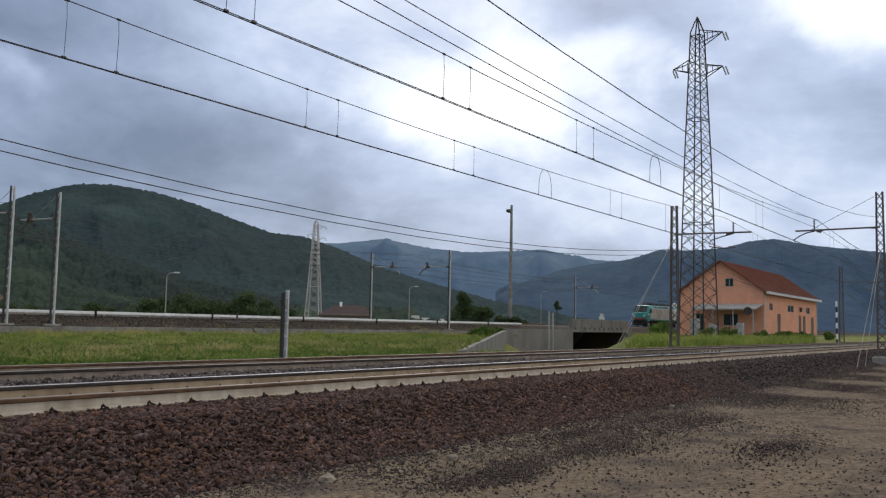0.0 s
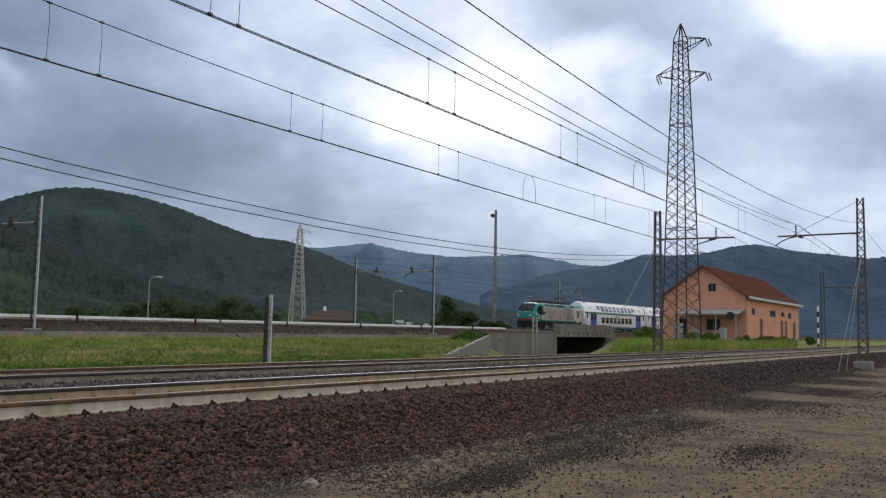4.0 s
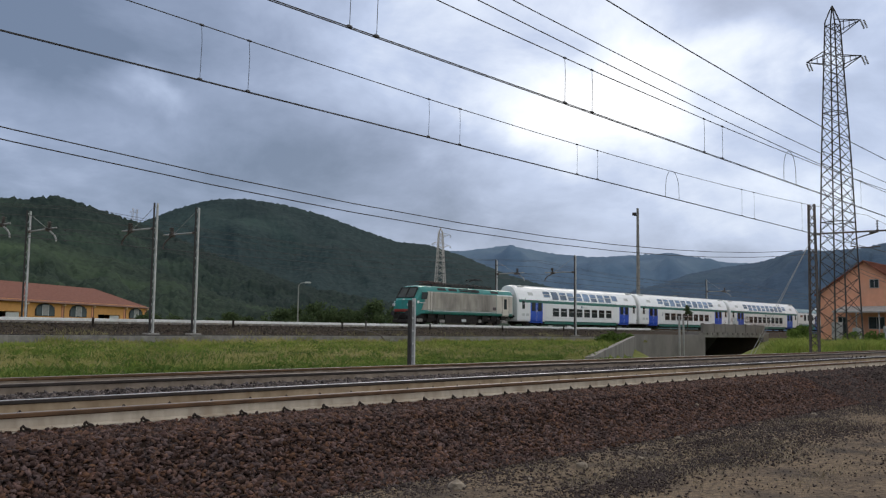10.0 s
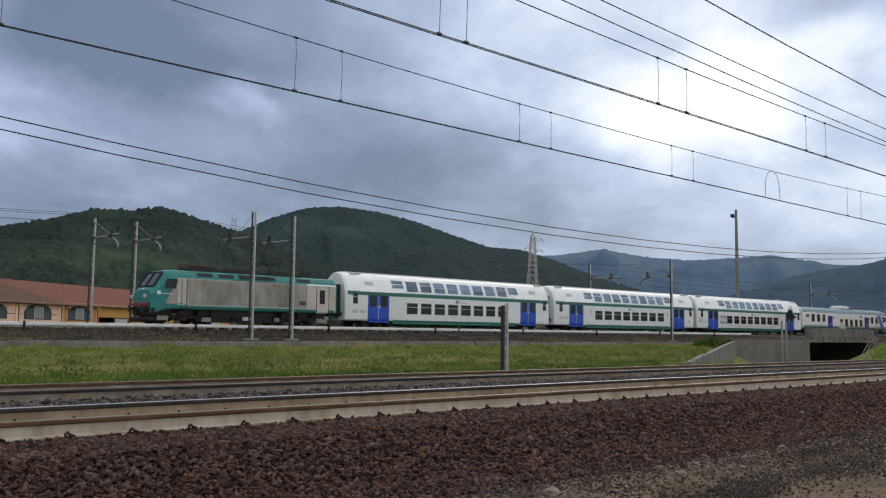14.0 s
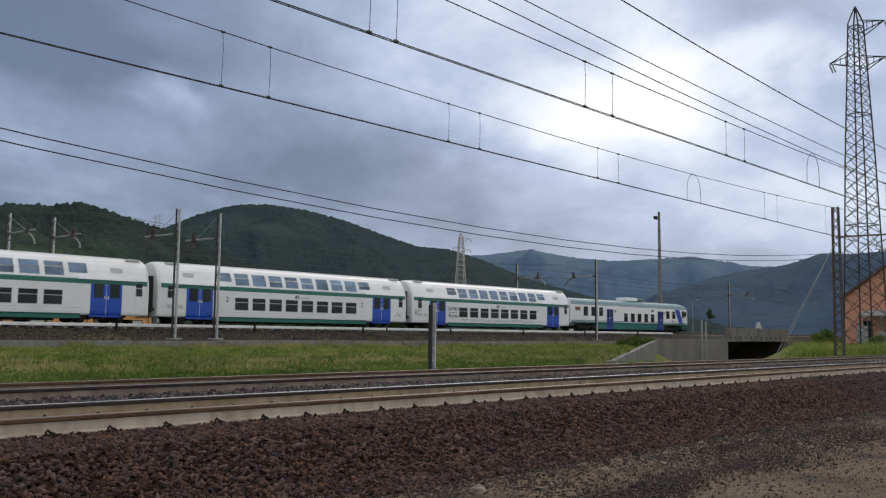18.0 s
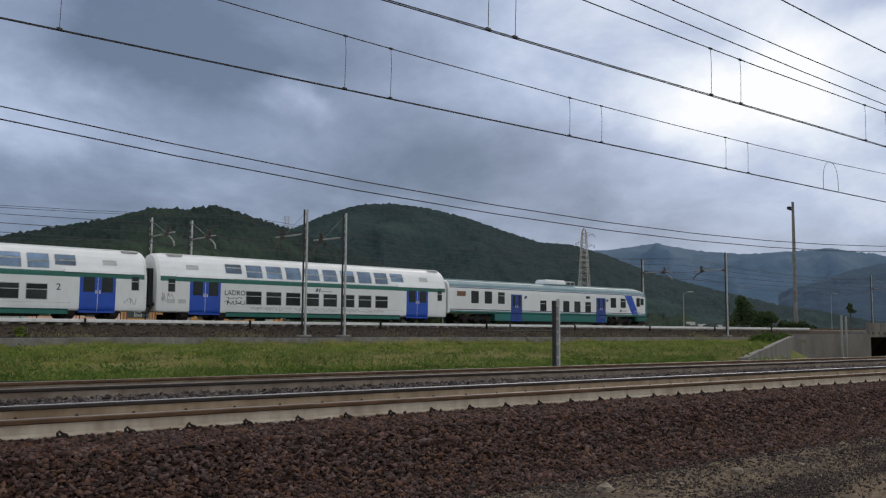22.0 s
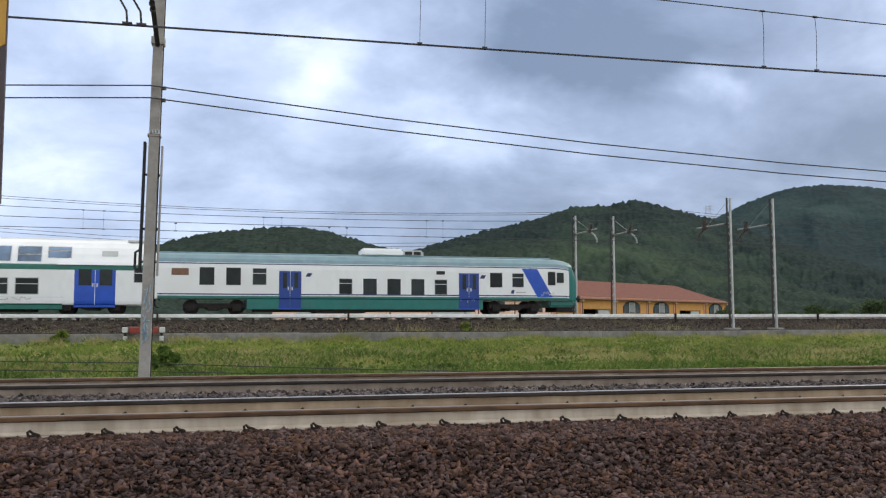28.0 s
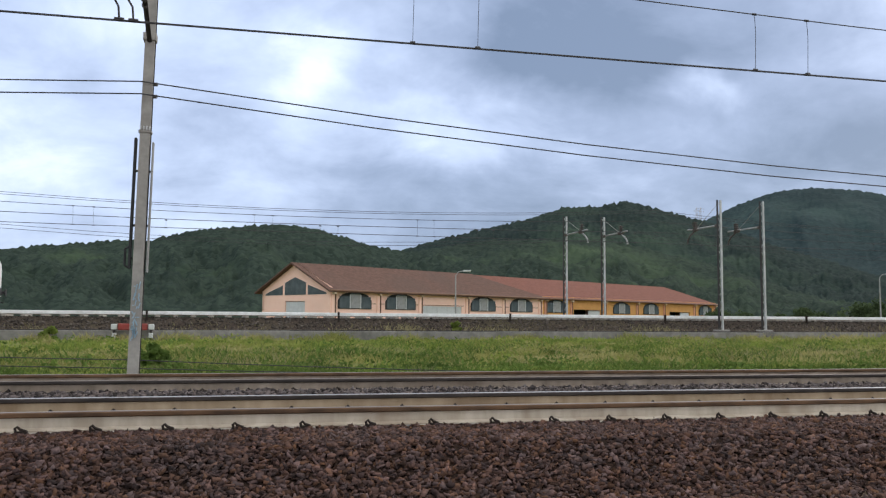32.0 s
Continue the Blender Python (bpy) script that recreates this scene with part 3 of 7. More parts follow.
def on_dirt(rng, n):
    x = 3 + 50 * rng.random(n) ** 1.5
    y = 6.6 - 6.2 * rng.random(n) ** 1.4
    return np.stack([x, y, 0.01 + 0 * x], -1)


def toe(rng, n):
    """Stones that have rolled off the shoulder's foot on to the verge."""
    x = -2 + 60 * rng.random(n) ** 1.2
    y = 6.7 - np.abs(rng.normal(0, 0.32, n)) * (1 + 0.8 * np.sin(x * 0.7) * np.sin(x * 0.23 + 1))
    return np.stack([x, y, shoulder_z(y) + 0.005], -1)


SPILLS = ((11.3, 4.9, 1.5, 0.22), (15.7, 4.9, 1.5, 0.22), (13.4, 2.95, 1.2, 0.16), (8.0, 4.9, 0.9, 0.16), (9.4, 4.85, 0.7, 0.14), (26.0, 4.6, 4.5, 0.5), (18.5, 5.9, 2.5, 0.28), (33.0, 5.6, 6.0, 0.6), (6.6, 5.9, 1.2, 0.22), (22.0, 5.6, 3.0, 0.3), (12.6, 5.7, 1.6, 0.2))


def dark_patches(rng, n):
    """Spilled gravel lying in long patches on the verge."""
    sp = np.array(SPILLS)
    k = rng.choice(len(sp), n, p=(sp[:, 2] * sp[:, 3]) ** 0.7 / ((sp[:, 2] * sp[:, 3]) ** 0.7).sum())
    x, y = sp[k, 0] + rng.normal(0, 1, n) * sp[k, 2] * 0.9, sp[k, 1] + rng.normal(0, 1, n) * sp[k, 3] * 1.4
    return np.stack([x, np.minimum(y + 0.12 * np.sin(x * 2.1), 6.8), 0.004 + 0 * x], -1)


build_stones("ballast", 70000, on_shoulder(-3.5, 26, 6.45, 8.62, 1.15), "stone", "dark brown broken ballast stones along the track", 0.044, 1)
build_stones("ballast", 18000, on_shoulder(22, 78, 6.45, 8.6, 1.3), "stone_dusk", "dark brown broken ballast stones along the track", 0.075, 2)
build_stones("ballast", 16000, on_shoulder(-5, 40, 11.6, 12.9, 1.2, 0.035), "stone_grey", "grey brown ballast stones between the two tracks", 0.055, 3)
build_stones("ballast", 7000, on_shoulder(-3.5, 30, 8.05, 8.64, 1.15), "stone", "dark ballast stones heaped against the rail", 0.045, 8)
build_stones("ballast", 9000, toe, "stone_dusk", "dark ballast stones strewn over the verge", 0.038, 7)
build_stones("pebbles", 11000, on_dirt, "pebble", "pale small stones scattered on the dirt verge", 0.014, 4)
build_stones("pebbles", 350, on_dirt, "pebble", "pale larger stones scattered on the dirt verge", 0.032, 9)
build_stones("gravel", 13000, on_dirt, "stone_dusk", "dark fine gravel strewn over the dirt verge", 0.019, 10)
build_stones("gravel", 30000, dark_patches, "stone_dusk", "dark spilled gravel in patches on the verge", 0.024, 5)


def build_tracks():
    h = 0.172
    web = [(-0.075, 0), (0.075, 0), (0.075, 0.012), (0.012, 0.032), (0.009, 0.125), (-0.009, 0.125), (-0.012, 0.032), (-0.075, 0.012)]
    head = [(-0.010, 0.118), (0.010, 0.118), (0.040, 0.130), (0.040, 0.158), (0.032, 0.168), (-0.032, 0.168), (-0.040, 0.158), (-0.040, 0.130)]
    top = [(-0.034, 0.1660), (0.034, 0.1660), (0.026, 0.1725), (-0.026, 0.1725)]
    clip = bmesh.new()
    add_tube(clip, [(-0.03, -0.115, -0.02), (-0.04, -0.115, 0.045), (-0.022, -0.11, 0.058), (0.0, -0.105, 0.035), (0.055, -0.10, 0.016)], 0.013, 5)
    add_box(clip, -0.035, 0.06, -0.115, -0.05, -0.03, 0.018)
    clip_me = mesh_of("rail_clip", clip, "clip")
    sl = bmesh.new()
    ys = [(-1.3, -0.09), (-0.93, -0.05), (-0.5, 0.02), (-0.2, -0.02), (0.2, -0.02), (0.5, 0.02), (0.93, -0.05), (1.3, -0.09)]
    a = [[sl.verts.new((x * w, y, z)) for y, z in ys] for x, w, in ((-0.15, 1), (-0.12, 1), (0.12, 1), (0.15, 1))]
    lows = [sl.verts.new((x, y, -0.2)) for x in (-0.15, 0.15) for y in (-1.3, 1.3)]
    for r in range(3):
        for c in range(7):
            sl.faces.new((a[r][c], a[r][c + 1], a[r + 1][c + 1], a[r + 1][c]))
    for v in a[0] + a[3]:
        v.co.z -= 0.03
    sl.faces.new([*a[0], lows[1], lows[0]])
    sl.faces.new([*a[3], lows[3], lows[2]])
    sl.faces.new((a[0][0], a[1][0], a[2][0], a[3][0], lows[2], lows[0]))
    sl.faces.new((a[0][7], a[1][7], a[2][7], a[3][7], lows[3], lows[1]))
    bmesh.ops.recalc_face_normals(sl, faces=list(sl.faces))
    sleeper_me = mesh_of("sleeper", sl, "sleeper")
    for k, yc in enumerate(TRACKS):
        tr = base("railway_track", "straight railway track, concrete sleepers and shiny rails in ballast", "railway track", "near tracks", pose(0, yc, RAIL - h))
        looks = (("rail_cream", "rail_rust", "rail_top", "cream dusty rail web"), ("rail_side", "rail_dark", "rail_shine", "tan rusty rail web")) if k == 0 else (("rail_dusty", "rail_dark", "rail_top", "dusty brown rail web"), ("rail_dusty", "rail_rust", "rail_top", "dusty brown rail web"))
        for side, (wm, hm, tm, words) in zip((-0.752, 0.752), looks):
            rail = part("rail", prism_bm(web, -400, 700), wm, tr, words, m=pose(0, side, 0))
            part("rail_head", prism_bm(head, -400, 700), hm, rail, "dark rusty rail head")
            part("running_surface", prism_bm(top, -400, 700), tm, rail, "worn steel running surface")
        for i in range(-9, 140):
            x = i * 0.62 + 0.21 * k + 0.1
            share("sleeper", sleeper_me, tr, pose(x, 0, -0.022))
            if i < 72:
                for side in (-0.752, 0.752):
                    share("rail_clip", clip_me, tr, pose(x, side, -0.004))


build_tracks()


# ---------------------------------------------------------------- raised line
def sweep(outline, offs0, s0, s1, step):
    """An outline of (off, z) carried along the raised line."""
    bm = bmesh.new()
    n = max(1, round((s1 - s0) / step))
    rings = []
    for i in range(n + 1):
        s = s0 + (s1 - s0) * i / n
        ring = []
        for o, z in outline:
            x, y = line2(s, offs0 + o)
            ring.append(bm.verts.new((x, y, z)))
        rings.append(ring)
    k = len(outline)
    for a, b in zip(rings, rings[1:]):
        for i in range(k):
            j = (i + 1) % k
            bm.faces.new((a[i], a[j], b[j], b[i]))
    bm.faces.new(rings[0][::-1])
    bm.faces.new(rings[-1])
    bmesh.ops.recalc_face_normals(bm, faces=list(bm.faces))
    return bm


def box_outline(o0, o1, z0, z1, c=0.02):
    return [(o0 + c, z0), (o1 - c, z0), (o1, z0 + c), (o1, z1 - c), (o1 - c, z1), (o0 + c, z1), (o0, z1 - c), (o0, z0 + c)]


def build_raised_line():
    tr = base("railway_track", "single railway track on a raised ballast bank", "railway track")
    for side in (-0.752, 0.752):
        part("rail", sweep([(-0.07, 1.83), (0.07, 1.83), (0.03, 2.0), (-0.03, 2.0)], side, -190, 285, 3), "rail_rust", tr)
    sl = mesh_of("sleeper", box_bm(-0.13, 0.13, -1.3, 1.3, -0.15, 0.0, 0.02), "sleeper")
    for i in range(-45, 150):
        s = i * 1.0
        x, y = line2(s)
        if abs(s) < 160:
            share("sleeper", sl, tr, pose(x, y, 1.83, 0, 0, turn2(s)))
    # concrete foot wall in bays
    wall = base("retaining_wall", "low grey stained concrete wall at the bank's foot", "wall", kind="structure")
    s = -60.0
    while s < 92:
        e = min(s + 6.0, 92.0)
        part("wall_panel", sweep(box_outline(-5.55, -5.2, -0.1, 0.98 + 0.04 * random.random()), 0, s + 0.012, e - 0.012, 3), "concrete", wall)
        s = e
    # white cable trough in lengths of ten and a half metres
    tro = base("cable_trough", "long whitish concrete cable trough along the track", "cable trough")
    s = 9.0 - 10.5 * 9
    me = mesh_of("marker_post", box_bm(-0.05, 0.05, -0.06, 0.06, -0.5, 0.30, 0.01), "clip")
    while s < 99:
        e = s + 10.5
        part("trough_length", sweep(box_outline(-3.55, -3.1, 1.84, 2.03), 0, s + 0.02, min(e, 101) - 0.02, 3.4), "trough", tro)
        x, y = line2(s, -3.62)
        share("marker_post", me, tro, pose(x, y, 1.78, 0, 0, turn2(s)))
        s = e
    # stones on the bank face
    def on_bank(rng, n):
        s = rng.uniform(-25, 95, n)
        o = rng.uniform(-5.1, -3.4, n)
        z = np.interp(o, (-5.15, -4.3, -3.4), (0.9, 1.05, 1.72))
        d = DIST + o + BOW * s * s
        return np.stack([UX * s - UY * d, UY * s + UX * d, z], -1)
    build_stones("ballast", 14000, on_bank, "stone_bank", "dark ballast stones on the bank of the raised line", 0.11, 6)
    # conduit along the wall top
    part("cable_conduit", sweep([(-0.04, 0.98), (0.04, 0.98), (0.04, 1.05), (-0.04, 1.05)], -5.15, -60, 90, 3), "dark_steel", wall, "dark cable conduit on the wall")


build_raised_line()


# ---------------------------------------------------------------- hills
def ridge(name, profile, foot, crest, material, label, az0, az1, step, rough, seed, fall=1.4, rf=0.012, spur=0.0, nr=30, lump=0.0):
    """A hill drawn from its skyline; lump: height of the tree crowns that cover it."""
    pa, pe = [p[0] for p in profile], [p[1] for p in profile]

    def height(a, k):
        r = foot + (crest - foot) * k
        top = 1.58 + crest * math.tan(radians(float(np.interp(a, pa, pe))))
        h = 1.0 + (top - 1.0) * (k ** fall)
        nz = noise.fractal((a * 0.35 + seed, r * rf, seed), 1.0, 2.0, 5)
        h += spur * (top - 1) * (0.5 - abs(noise.noise((a * 0.22 + k * 0.9 + seed, k * 1.1, seed)))) * math.sin(math.pi * k) ** 1.2
        return h + rough * 3 * nz * math.sin(math.pi * k) * min(1, k * 3) + 0.5 * rough * noise.noise((a * 5.3 + seed, r * 0.05, 0.0)) * min(1, 3 * k)
    azs = np.arange(az0, az1 + 1e-6, step)
    verts, faces = [], []
    for j in range(nr + 4):
        k = min(1.0, j / (nr - 1))
        r = foot + (crest - foot) * k if j < nr else crest * (1 + 0.10 * (j - nr + 1))
        for a in azs:
            top = height(a, 1.0)
            h = height(a, k) if j < nr else top - (top + 30) * 0.27 * (j - nr + 1)
            aa = radians(a)
            x, y = r * math.sin(aa), r * math.cos(aa)
            if lump:
                h += lump * (noise.noise((x * 0.30, y * 0.30, seed)) + 0.8 * noise.noise((x * 0.10, y * 0.10, seed + 3)) + 0.5 * noise.noise((x * 0.75, y * 0.75, seed + 6)))
            verts.append((x, y, h))
    na = len(azs)
    for j in range(nr + 3):
        for i in range(na - 1):
            q = j * na + i
            faces.append((q, q + 1, q + na + 1, q + na))
    ob = new(name, raw_mesh(name, verts, faces, material))
    for p in ob.data.polygons:
        p.use_smooth = True
    tagged(ob, label, "hill", kind="structure")
    return ob


HILL_A = ((-75, 3), (-50, 5), (-30, 4.6), (-13, 4.0), (-7.6, 4.66), (-4.7, 4.83), (-2.3, 5.5), (0.7, 5.88), (3.2, 6.05), (5.3, 5.81), (8.2, 4.96), (11, 4.4), (16.5, 5.2), (24, 5.2), (30, 3.6), (36, 1.6), (42, 0.5), (58, 0.2))
HILL_A2 = ((9, 3.0), (11, 4.6), (14, 5.46), (16.5, 6.04), (19, 6.6), (21.2, 7.30), (23.3, 7.28), (25.1, 7.64), (26.8, 7.08), (28.6, 6.6), (30.2, 6.1), (34, 4.6), (40, 2.6), (48, 1.2))
HILL_B = ((22, 4), (28, 5.6), (30.2, 6.47), (31.6, 7.12), (33, 7.62), (34.2, 7.93), (36.1, 8.03), (38.5, 7.75), (41, 7.15), (43.4, 6.3), (45.6, 5.59), (47.8, 5.4), (49.9, 4.73), (52.8, 3.55), (55.8, 2.7), (60, 1.6), (66, 0.6))
HILL_C = ((40, 4.2), (47, 5.0), (49.9, 5.05), (52.8, 5.42), (55.7, 4.9), (58.3, 4.68), (63, 4.92), (66.2, 4.3), (68.2, 4.2), (74, 3.5), (90, 2.5), (110, 2.0))
HILL_D = ((60, 2.2), (64, 3.6), (66, 4.0), (68.3, 4.32), (70.3, 4.96), (72, 4.9), (74, 5.02), (75.6, 5.45), (77, 5.57), (79.2, 5.13), (83, 4.67), (90, 4.4), (105, 3), (125, 2))
ridge("hill_near", HILL_A, 260, 620, "forest", "wooded green hill under grey clouds", -75, 58, 0.12, 3.2, 1.0, spur=0.10, nr=84, lump=1.3)
ridge("hill_middle", HILL_A2, 420, 880, "forest_mid", "dark wooded hill with an uneven tree line", 9, 48, 0.08, 3.8, 4.0, spur=0.14, nr=90, lump=1.7)
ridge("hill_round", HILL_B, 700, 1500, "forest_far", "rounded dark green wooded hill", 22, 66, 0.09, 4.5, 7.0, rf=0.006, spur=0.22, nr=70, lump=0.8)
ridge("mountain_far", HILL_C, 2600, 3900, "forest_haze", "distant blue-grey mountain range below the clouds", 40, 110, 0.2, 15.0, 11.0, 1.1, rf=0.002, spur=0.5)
ridge("mountain_near", HILL_D, 1300, 2500, "forest_blue_haze", "distant blue-green wooded mountain", 60, 125, 0.15, 9.0, 14.0, 1.2, rf=0.003, spur=0.5)


# ---------------------------------------------------------------- masts and wires
def add_lattice(bm, x, y, z0, z1, w0, w1, d0, d1, leg, panels, brace=0.5, faces="xy"):
    """Four legs and zigzag bracing of a lattice mast."""
    def corner(k, i):
        f = k / panels
        w, d = w0 + (w1 - w0) * f, d0 + (d1 - d0) * f
        sx, sy = ((-1, -1), (1, -1), (1, 1), (-1, 1))[i % 4]
        return Vector((x + sx * w / 2, y + sy * d / 2, z0 + (z1 - z0) * f))
    for i in range(4):
        add_bar(bm, corner(0, i), corner(panels, i), leg, 4)
    for k in range(panels):
        for i in range(4):
            if "y" not in faces and i % 2 == 1:
                continue
            if k % 2:
                add_bar(bm, corner(k, i), corner(k + 1, i + 1), leg * brace, 3)
            else:
                add_bar(bm, corner(k, i + 1), corner(k + 1, i), leg * brace, 3)


def insulator_bm(a, b, r=0.055, n=4):
    bm = bmesh.new()
    a, b = Vector(a), Vector(b)
    add_bar(bm, a, b, r * 0.45, 6)
    for i in range(n):
        p = a.lerp(b, (i + 0.5) / n)
        d = (b - a).normalized() * 0.02
        add_bar(bm, p - d, p + d, r, 8)
    return bm


def lattice_mast(x, y, z0, z1, arm, reach, material, label, zc, group):
    """A railway mast of two channels laced together, with its bracket arm over the track."""
    th = base("catenary_mast", label, "mast", group, pose(x, y, 0))
    bm = bmesh.new()
    add_lattice(bm, 0, 0, z0, z1, 0.20, 0.16, 0.46, 0.30, 0.048, 18, 0.55)
    part("mast_frame", bm, material, th)
    part("footing", box_bm(-0.45, 0.45, -0.45, 0.45, z0 - 0.5, z0 + 0.12, 0.05), "concrete", th, "concrete footing")
    e = arm * reach
    za = zc + (1.10 if arm > 0 else 0.84)
    bm = bmesh.new()
    add_tube(bm, [(0, 0, za + 0.02), (0, e, za - 0.02)], 0.045)
    part("bracket_arm", bm, material, th)
    bm = bmesh.new()
    add_tube(bm, [(0, e * 0.76, za - 0.06), (0, e * 0.86, za - 0.13), (0, e * 0.95, za - 0.30), (0, e * 1.03, za - 0.52), (0, e * 1.0, za - 0.60)] if arm > 0 else
             [(0, e * 0.78, za - 0.06), (0, e * 0.62, za - 0.22), (0, e * 0.48, za - 0.40), (0, e * 0.46, za - 0.72), (0, e * 0.62, za - 0.84), (0, e * 0.80, za - 0.80)], 0.032)
    part("steady_arm", bm, material, th)
    part("insulator", insulator_bm((0, e * 0.77, za), (0, e * 0.77, za + 0.55), 0.06), "insulator", th)
    part("insulator", insulator_bm((0, arm * 0.12, za), (0, arm * 0.42, za), 0.07), "insulator", th)
    part("insulator", insulator_bm((0, e * 0.68, za - 0.1), (0, e * 0.74, za - 0.04), 0.09), "insulator", th)
    bm = bmesh.new()
    if arm > 0:
        add_tube(bm, [(0, 0.1, z1 - 0.15), (0, e * 0.80, za + 0.04)], 0.012, 5)
        part("arm_stay", bm, "wire", th, "thin taut stay rod")
    return th


def wire(name, pts, r, label, group=""):
    bm = bmesh.new()
    add_tube(bm, pts, r, 5)
    return thing(name, bm, "wire", label, "wire", group)


def sag(x0, x1, y0, y1, z0, z1, depth, n=14):
    out = []
    for i in range(n + 1):
        k = i / n
        out.append((x0 + (x1 - x0) * k, y0 + (y1 - y0) * k, z0 + (z1 - z0) * k - 4 * depth * k * (1 - k)))
    return out


def sag_z(pts, x):
    return float(np.interp(x, [p[0] for p in pts], [p[2] for p in pts]))


SPANS = (-104.0, -52.0, -1.6, 48.3, 100.0, 152.0, 204.0, 256.0)
NEAR_SPANS = (-104.0, -52.0, -1.6, 50.7, 102.4, 154.0, 206.0, 256.0)


def build_overhead():
    for k, (yc, zc, zm, rise, depth, spans) in enumerate(((TRACKS[0], 5.95, 7.34, 0.24, 0.67, NEAR_SPANS), (TRACKS[1], 6.0, 7.40, 0.26, 0.66, SPANS))):
        cont = wire("contact_wire", [(SPANS[0], yc + 0.02, zc), (SPANS[-1], yc + 0.02, zc)], 0.0095, "taut dark contact wire over the track", "overhead wires")
        wire("contact_wire", [(SPANS[0], yc - 0.03, zc + 0.0), (SPANS[-1], yc - 0.03, zc)], 0.009, "taut dark contact wire over the track", "overhead wires")
        mess = []
        for a, b in zip(spans, spans[1:]):
            za, zb = (zm, zm + rise) if a > -3 and a < 0 else (zm + rise, zm + rise) if a > 0 else (zm, zm)
            mess += sag(a, b, yc, yc, za, zb, depth, 12)[:-1]
        mess.append((spans[-1], yc, zm + rise))
        hang = wire("messenger_wire", mess, 0.0105, "sagging carrier wire above the contact wire", "overhead wires")
        for a, b in zip(SPANS, SPANS[1:]):
            if b < -10 or a > 110:
                continue
            pairs = [2.75, 3.83, 8.9, 9.95, 15.02, 16.13, 21.28, 22.37, 32.67, 33.83, 39.0, 40.1] if k else [2.6, 3.7, 8.6, 9.15, 14.22, 15.2, 20.31, 21.35, 31.6, 32.6, 37.8, 38.9]
            for f in pairs:
                x = f + (a + 1.6) * 1.03
                zt = sag_z(mess, x)
                bm = bmesh.new()
                add_tube(bm, [(x, yc, zt), (x + 0.02, yc, zt - 0.3), (x, yc, zc)], 0.005, 4)
                add_bar(bm, (x - 0.04, yc, zc + 0.02), (x + 0.04, yc, zc + 0.02), 0.024, 5)
                add_bar(bm, (x - 0.04, yc, zt), (x + 0.04, yc, zt), 0.022, 5)
                part("dropper", bm, "wire", hang)
    # jumper loops between carrier and contact wire
    for yc, zc, x in ((TRACKS[1], 6.0, 27.05), (TRACKS[0], 5.95, 25.95)):
        bm = bmesh.new()
        pts = []
        for i in range(13):
            w = math.pi * i / 12
            pts.append((x - 0.48 * math.cos(w), yc, zc + 0.02 + 0.90 * math.sin(w) ** 0.6))
        add_tube(bm, pts, 0.008, 5)
        thing("jumper_loop", bm, "wire", "curved jumper cable between the overhead wires", "cable", "overhead wires")
    # feeders
    for y, z0, z1, depth in ((9.50, 8.02, 7.56, 0.50), (9.40, 7.65, 7.10, 0.50)):
        pts = []
        for a, b in zip(NEAR_SPANS, NEAR_SPANS[1:]):
            za, zb = (z0, z1) if -3 < a < 0 else (z1, z1) if a > 0 else (z0, z0)
            pts += sag(a + (2.4 if a < 0 else 0), b + (2.4 if b < 0 else 0), y, y, za, zb, depth, 12)[:-1]
        wire("feeder_wire", pts, 0.0105, "dark feeder wire strung between masts", "overhead wires")
    pts = sag(-54, -1.7, 6.45, 6.45, 7.4, 7.10, 1.0) + sag(-1.7, 50.7, 6.45, 6.45, 7.10, 7.59, 1.30)[1:] + sag(50.7, 102.4, 6.45, 6.45, 7.59, 7.6, 1.2)[1:]
    wire("feeder_wire", pts, 0.010, "dark feeder wire strung between masts", "overhead wires")
    for zs in (5.75, 5.53):
        pts = []
        for a, b in zip(SPANS, SPANS[1:]):
            za, zb = (zs, zs + 0.3) if a == -1.6 else (zs + 0.3, zs + 0.3) if a > 0 else (zs, zs)
            pts += sag(a, b, 16.25, 16.25, za, zb, 1.32 if a > -3 else 0.75, 12)[:-1]
        wire("feeder_wire", pts, 0.0125, "dark feeder wire strung between masts", "overhead wires")
    # far line
    made = []
    for words, off, za, dep, r in (("feeder_wire", -0.4, 9.22, 0.90, 0.014), ("feeder_wire", 0.0, 9.10, 0.84, 0.014), ("messenger_wire", 0.0, 8.52, 0.59, 0.017), ("messenger_wire", -0.6, 7.70, 0.30, 0.019),
                                   ("contact_wire", 0.0, 7.02, 0.05, 0.019), ("feeder_wire", 1.2, 7.78, 1.27, 0.013), ("feeder_wire", 1.2, 7.55, 1.25, 0.013)):
        pts = []
        for a in (-120, -70, -20, 31, 83, 133):
            for i in range(10):
                k = i / 10
                s = a + 51 * k
                if s < 160:
                    pts.append((*line2(s, off), za - 4 * dep * k * (1 - k)))
        made.append((wire(words, pts, r, "overhead wire of the raised line", "overhead wires of the raised line"), za, dep))
    for upper, lift in ((2, 3.0), (3, 7.0)):
        ob, za, dep = made[upper]
        for i in range(10):
            for d in (0.0, 1.1):
                s = -19 + lift + i * 10.2 + d
                k = ((s + 20) % 51) / 51
                zt = za - 4 * dep * k * (1 - k)
                x, y = line2(s, 0.0)
                bm = bmesh.new()
                add_bar(bm, (x, y, 7.0), (x, y, zt), 0.007, 4)
                add_bar(bm, (x - 0.07, y, 6.97), (x + 0.07, y, 6.97), 0.035, 5)
                add_bar(bm, (x - 0.07, y, zt), (x + 0.07, y, zt), 0.035, 5)
                part("dropper", bm, "wire", ob)
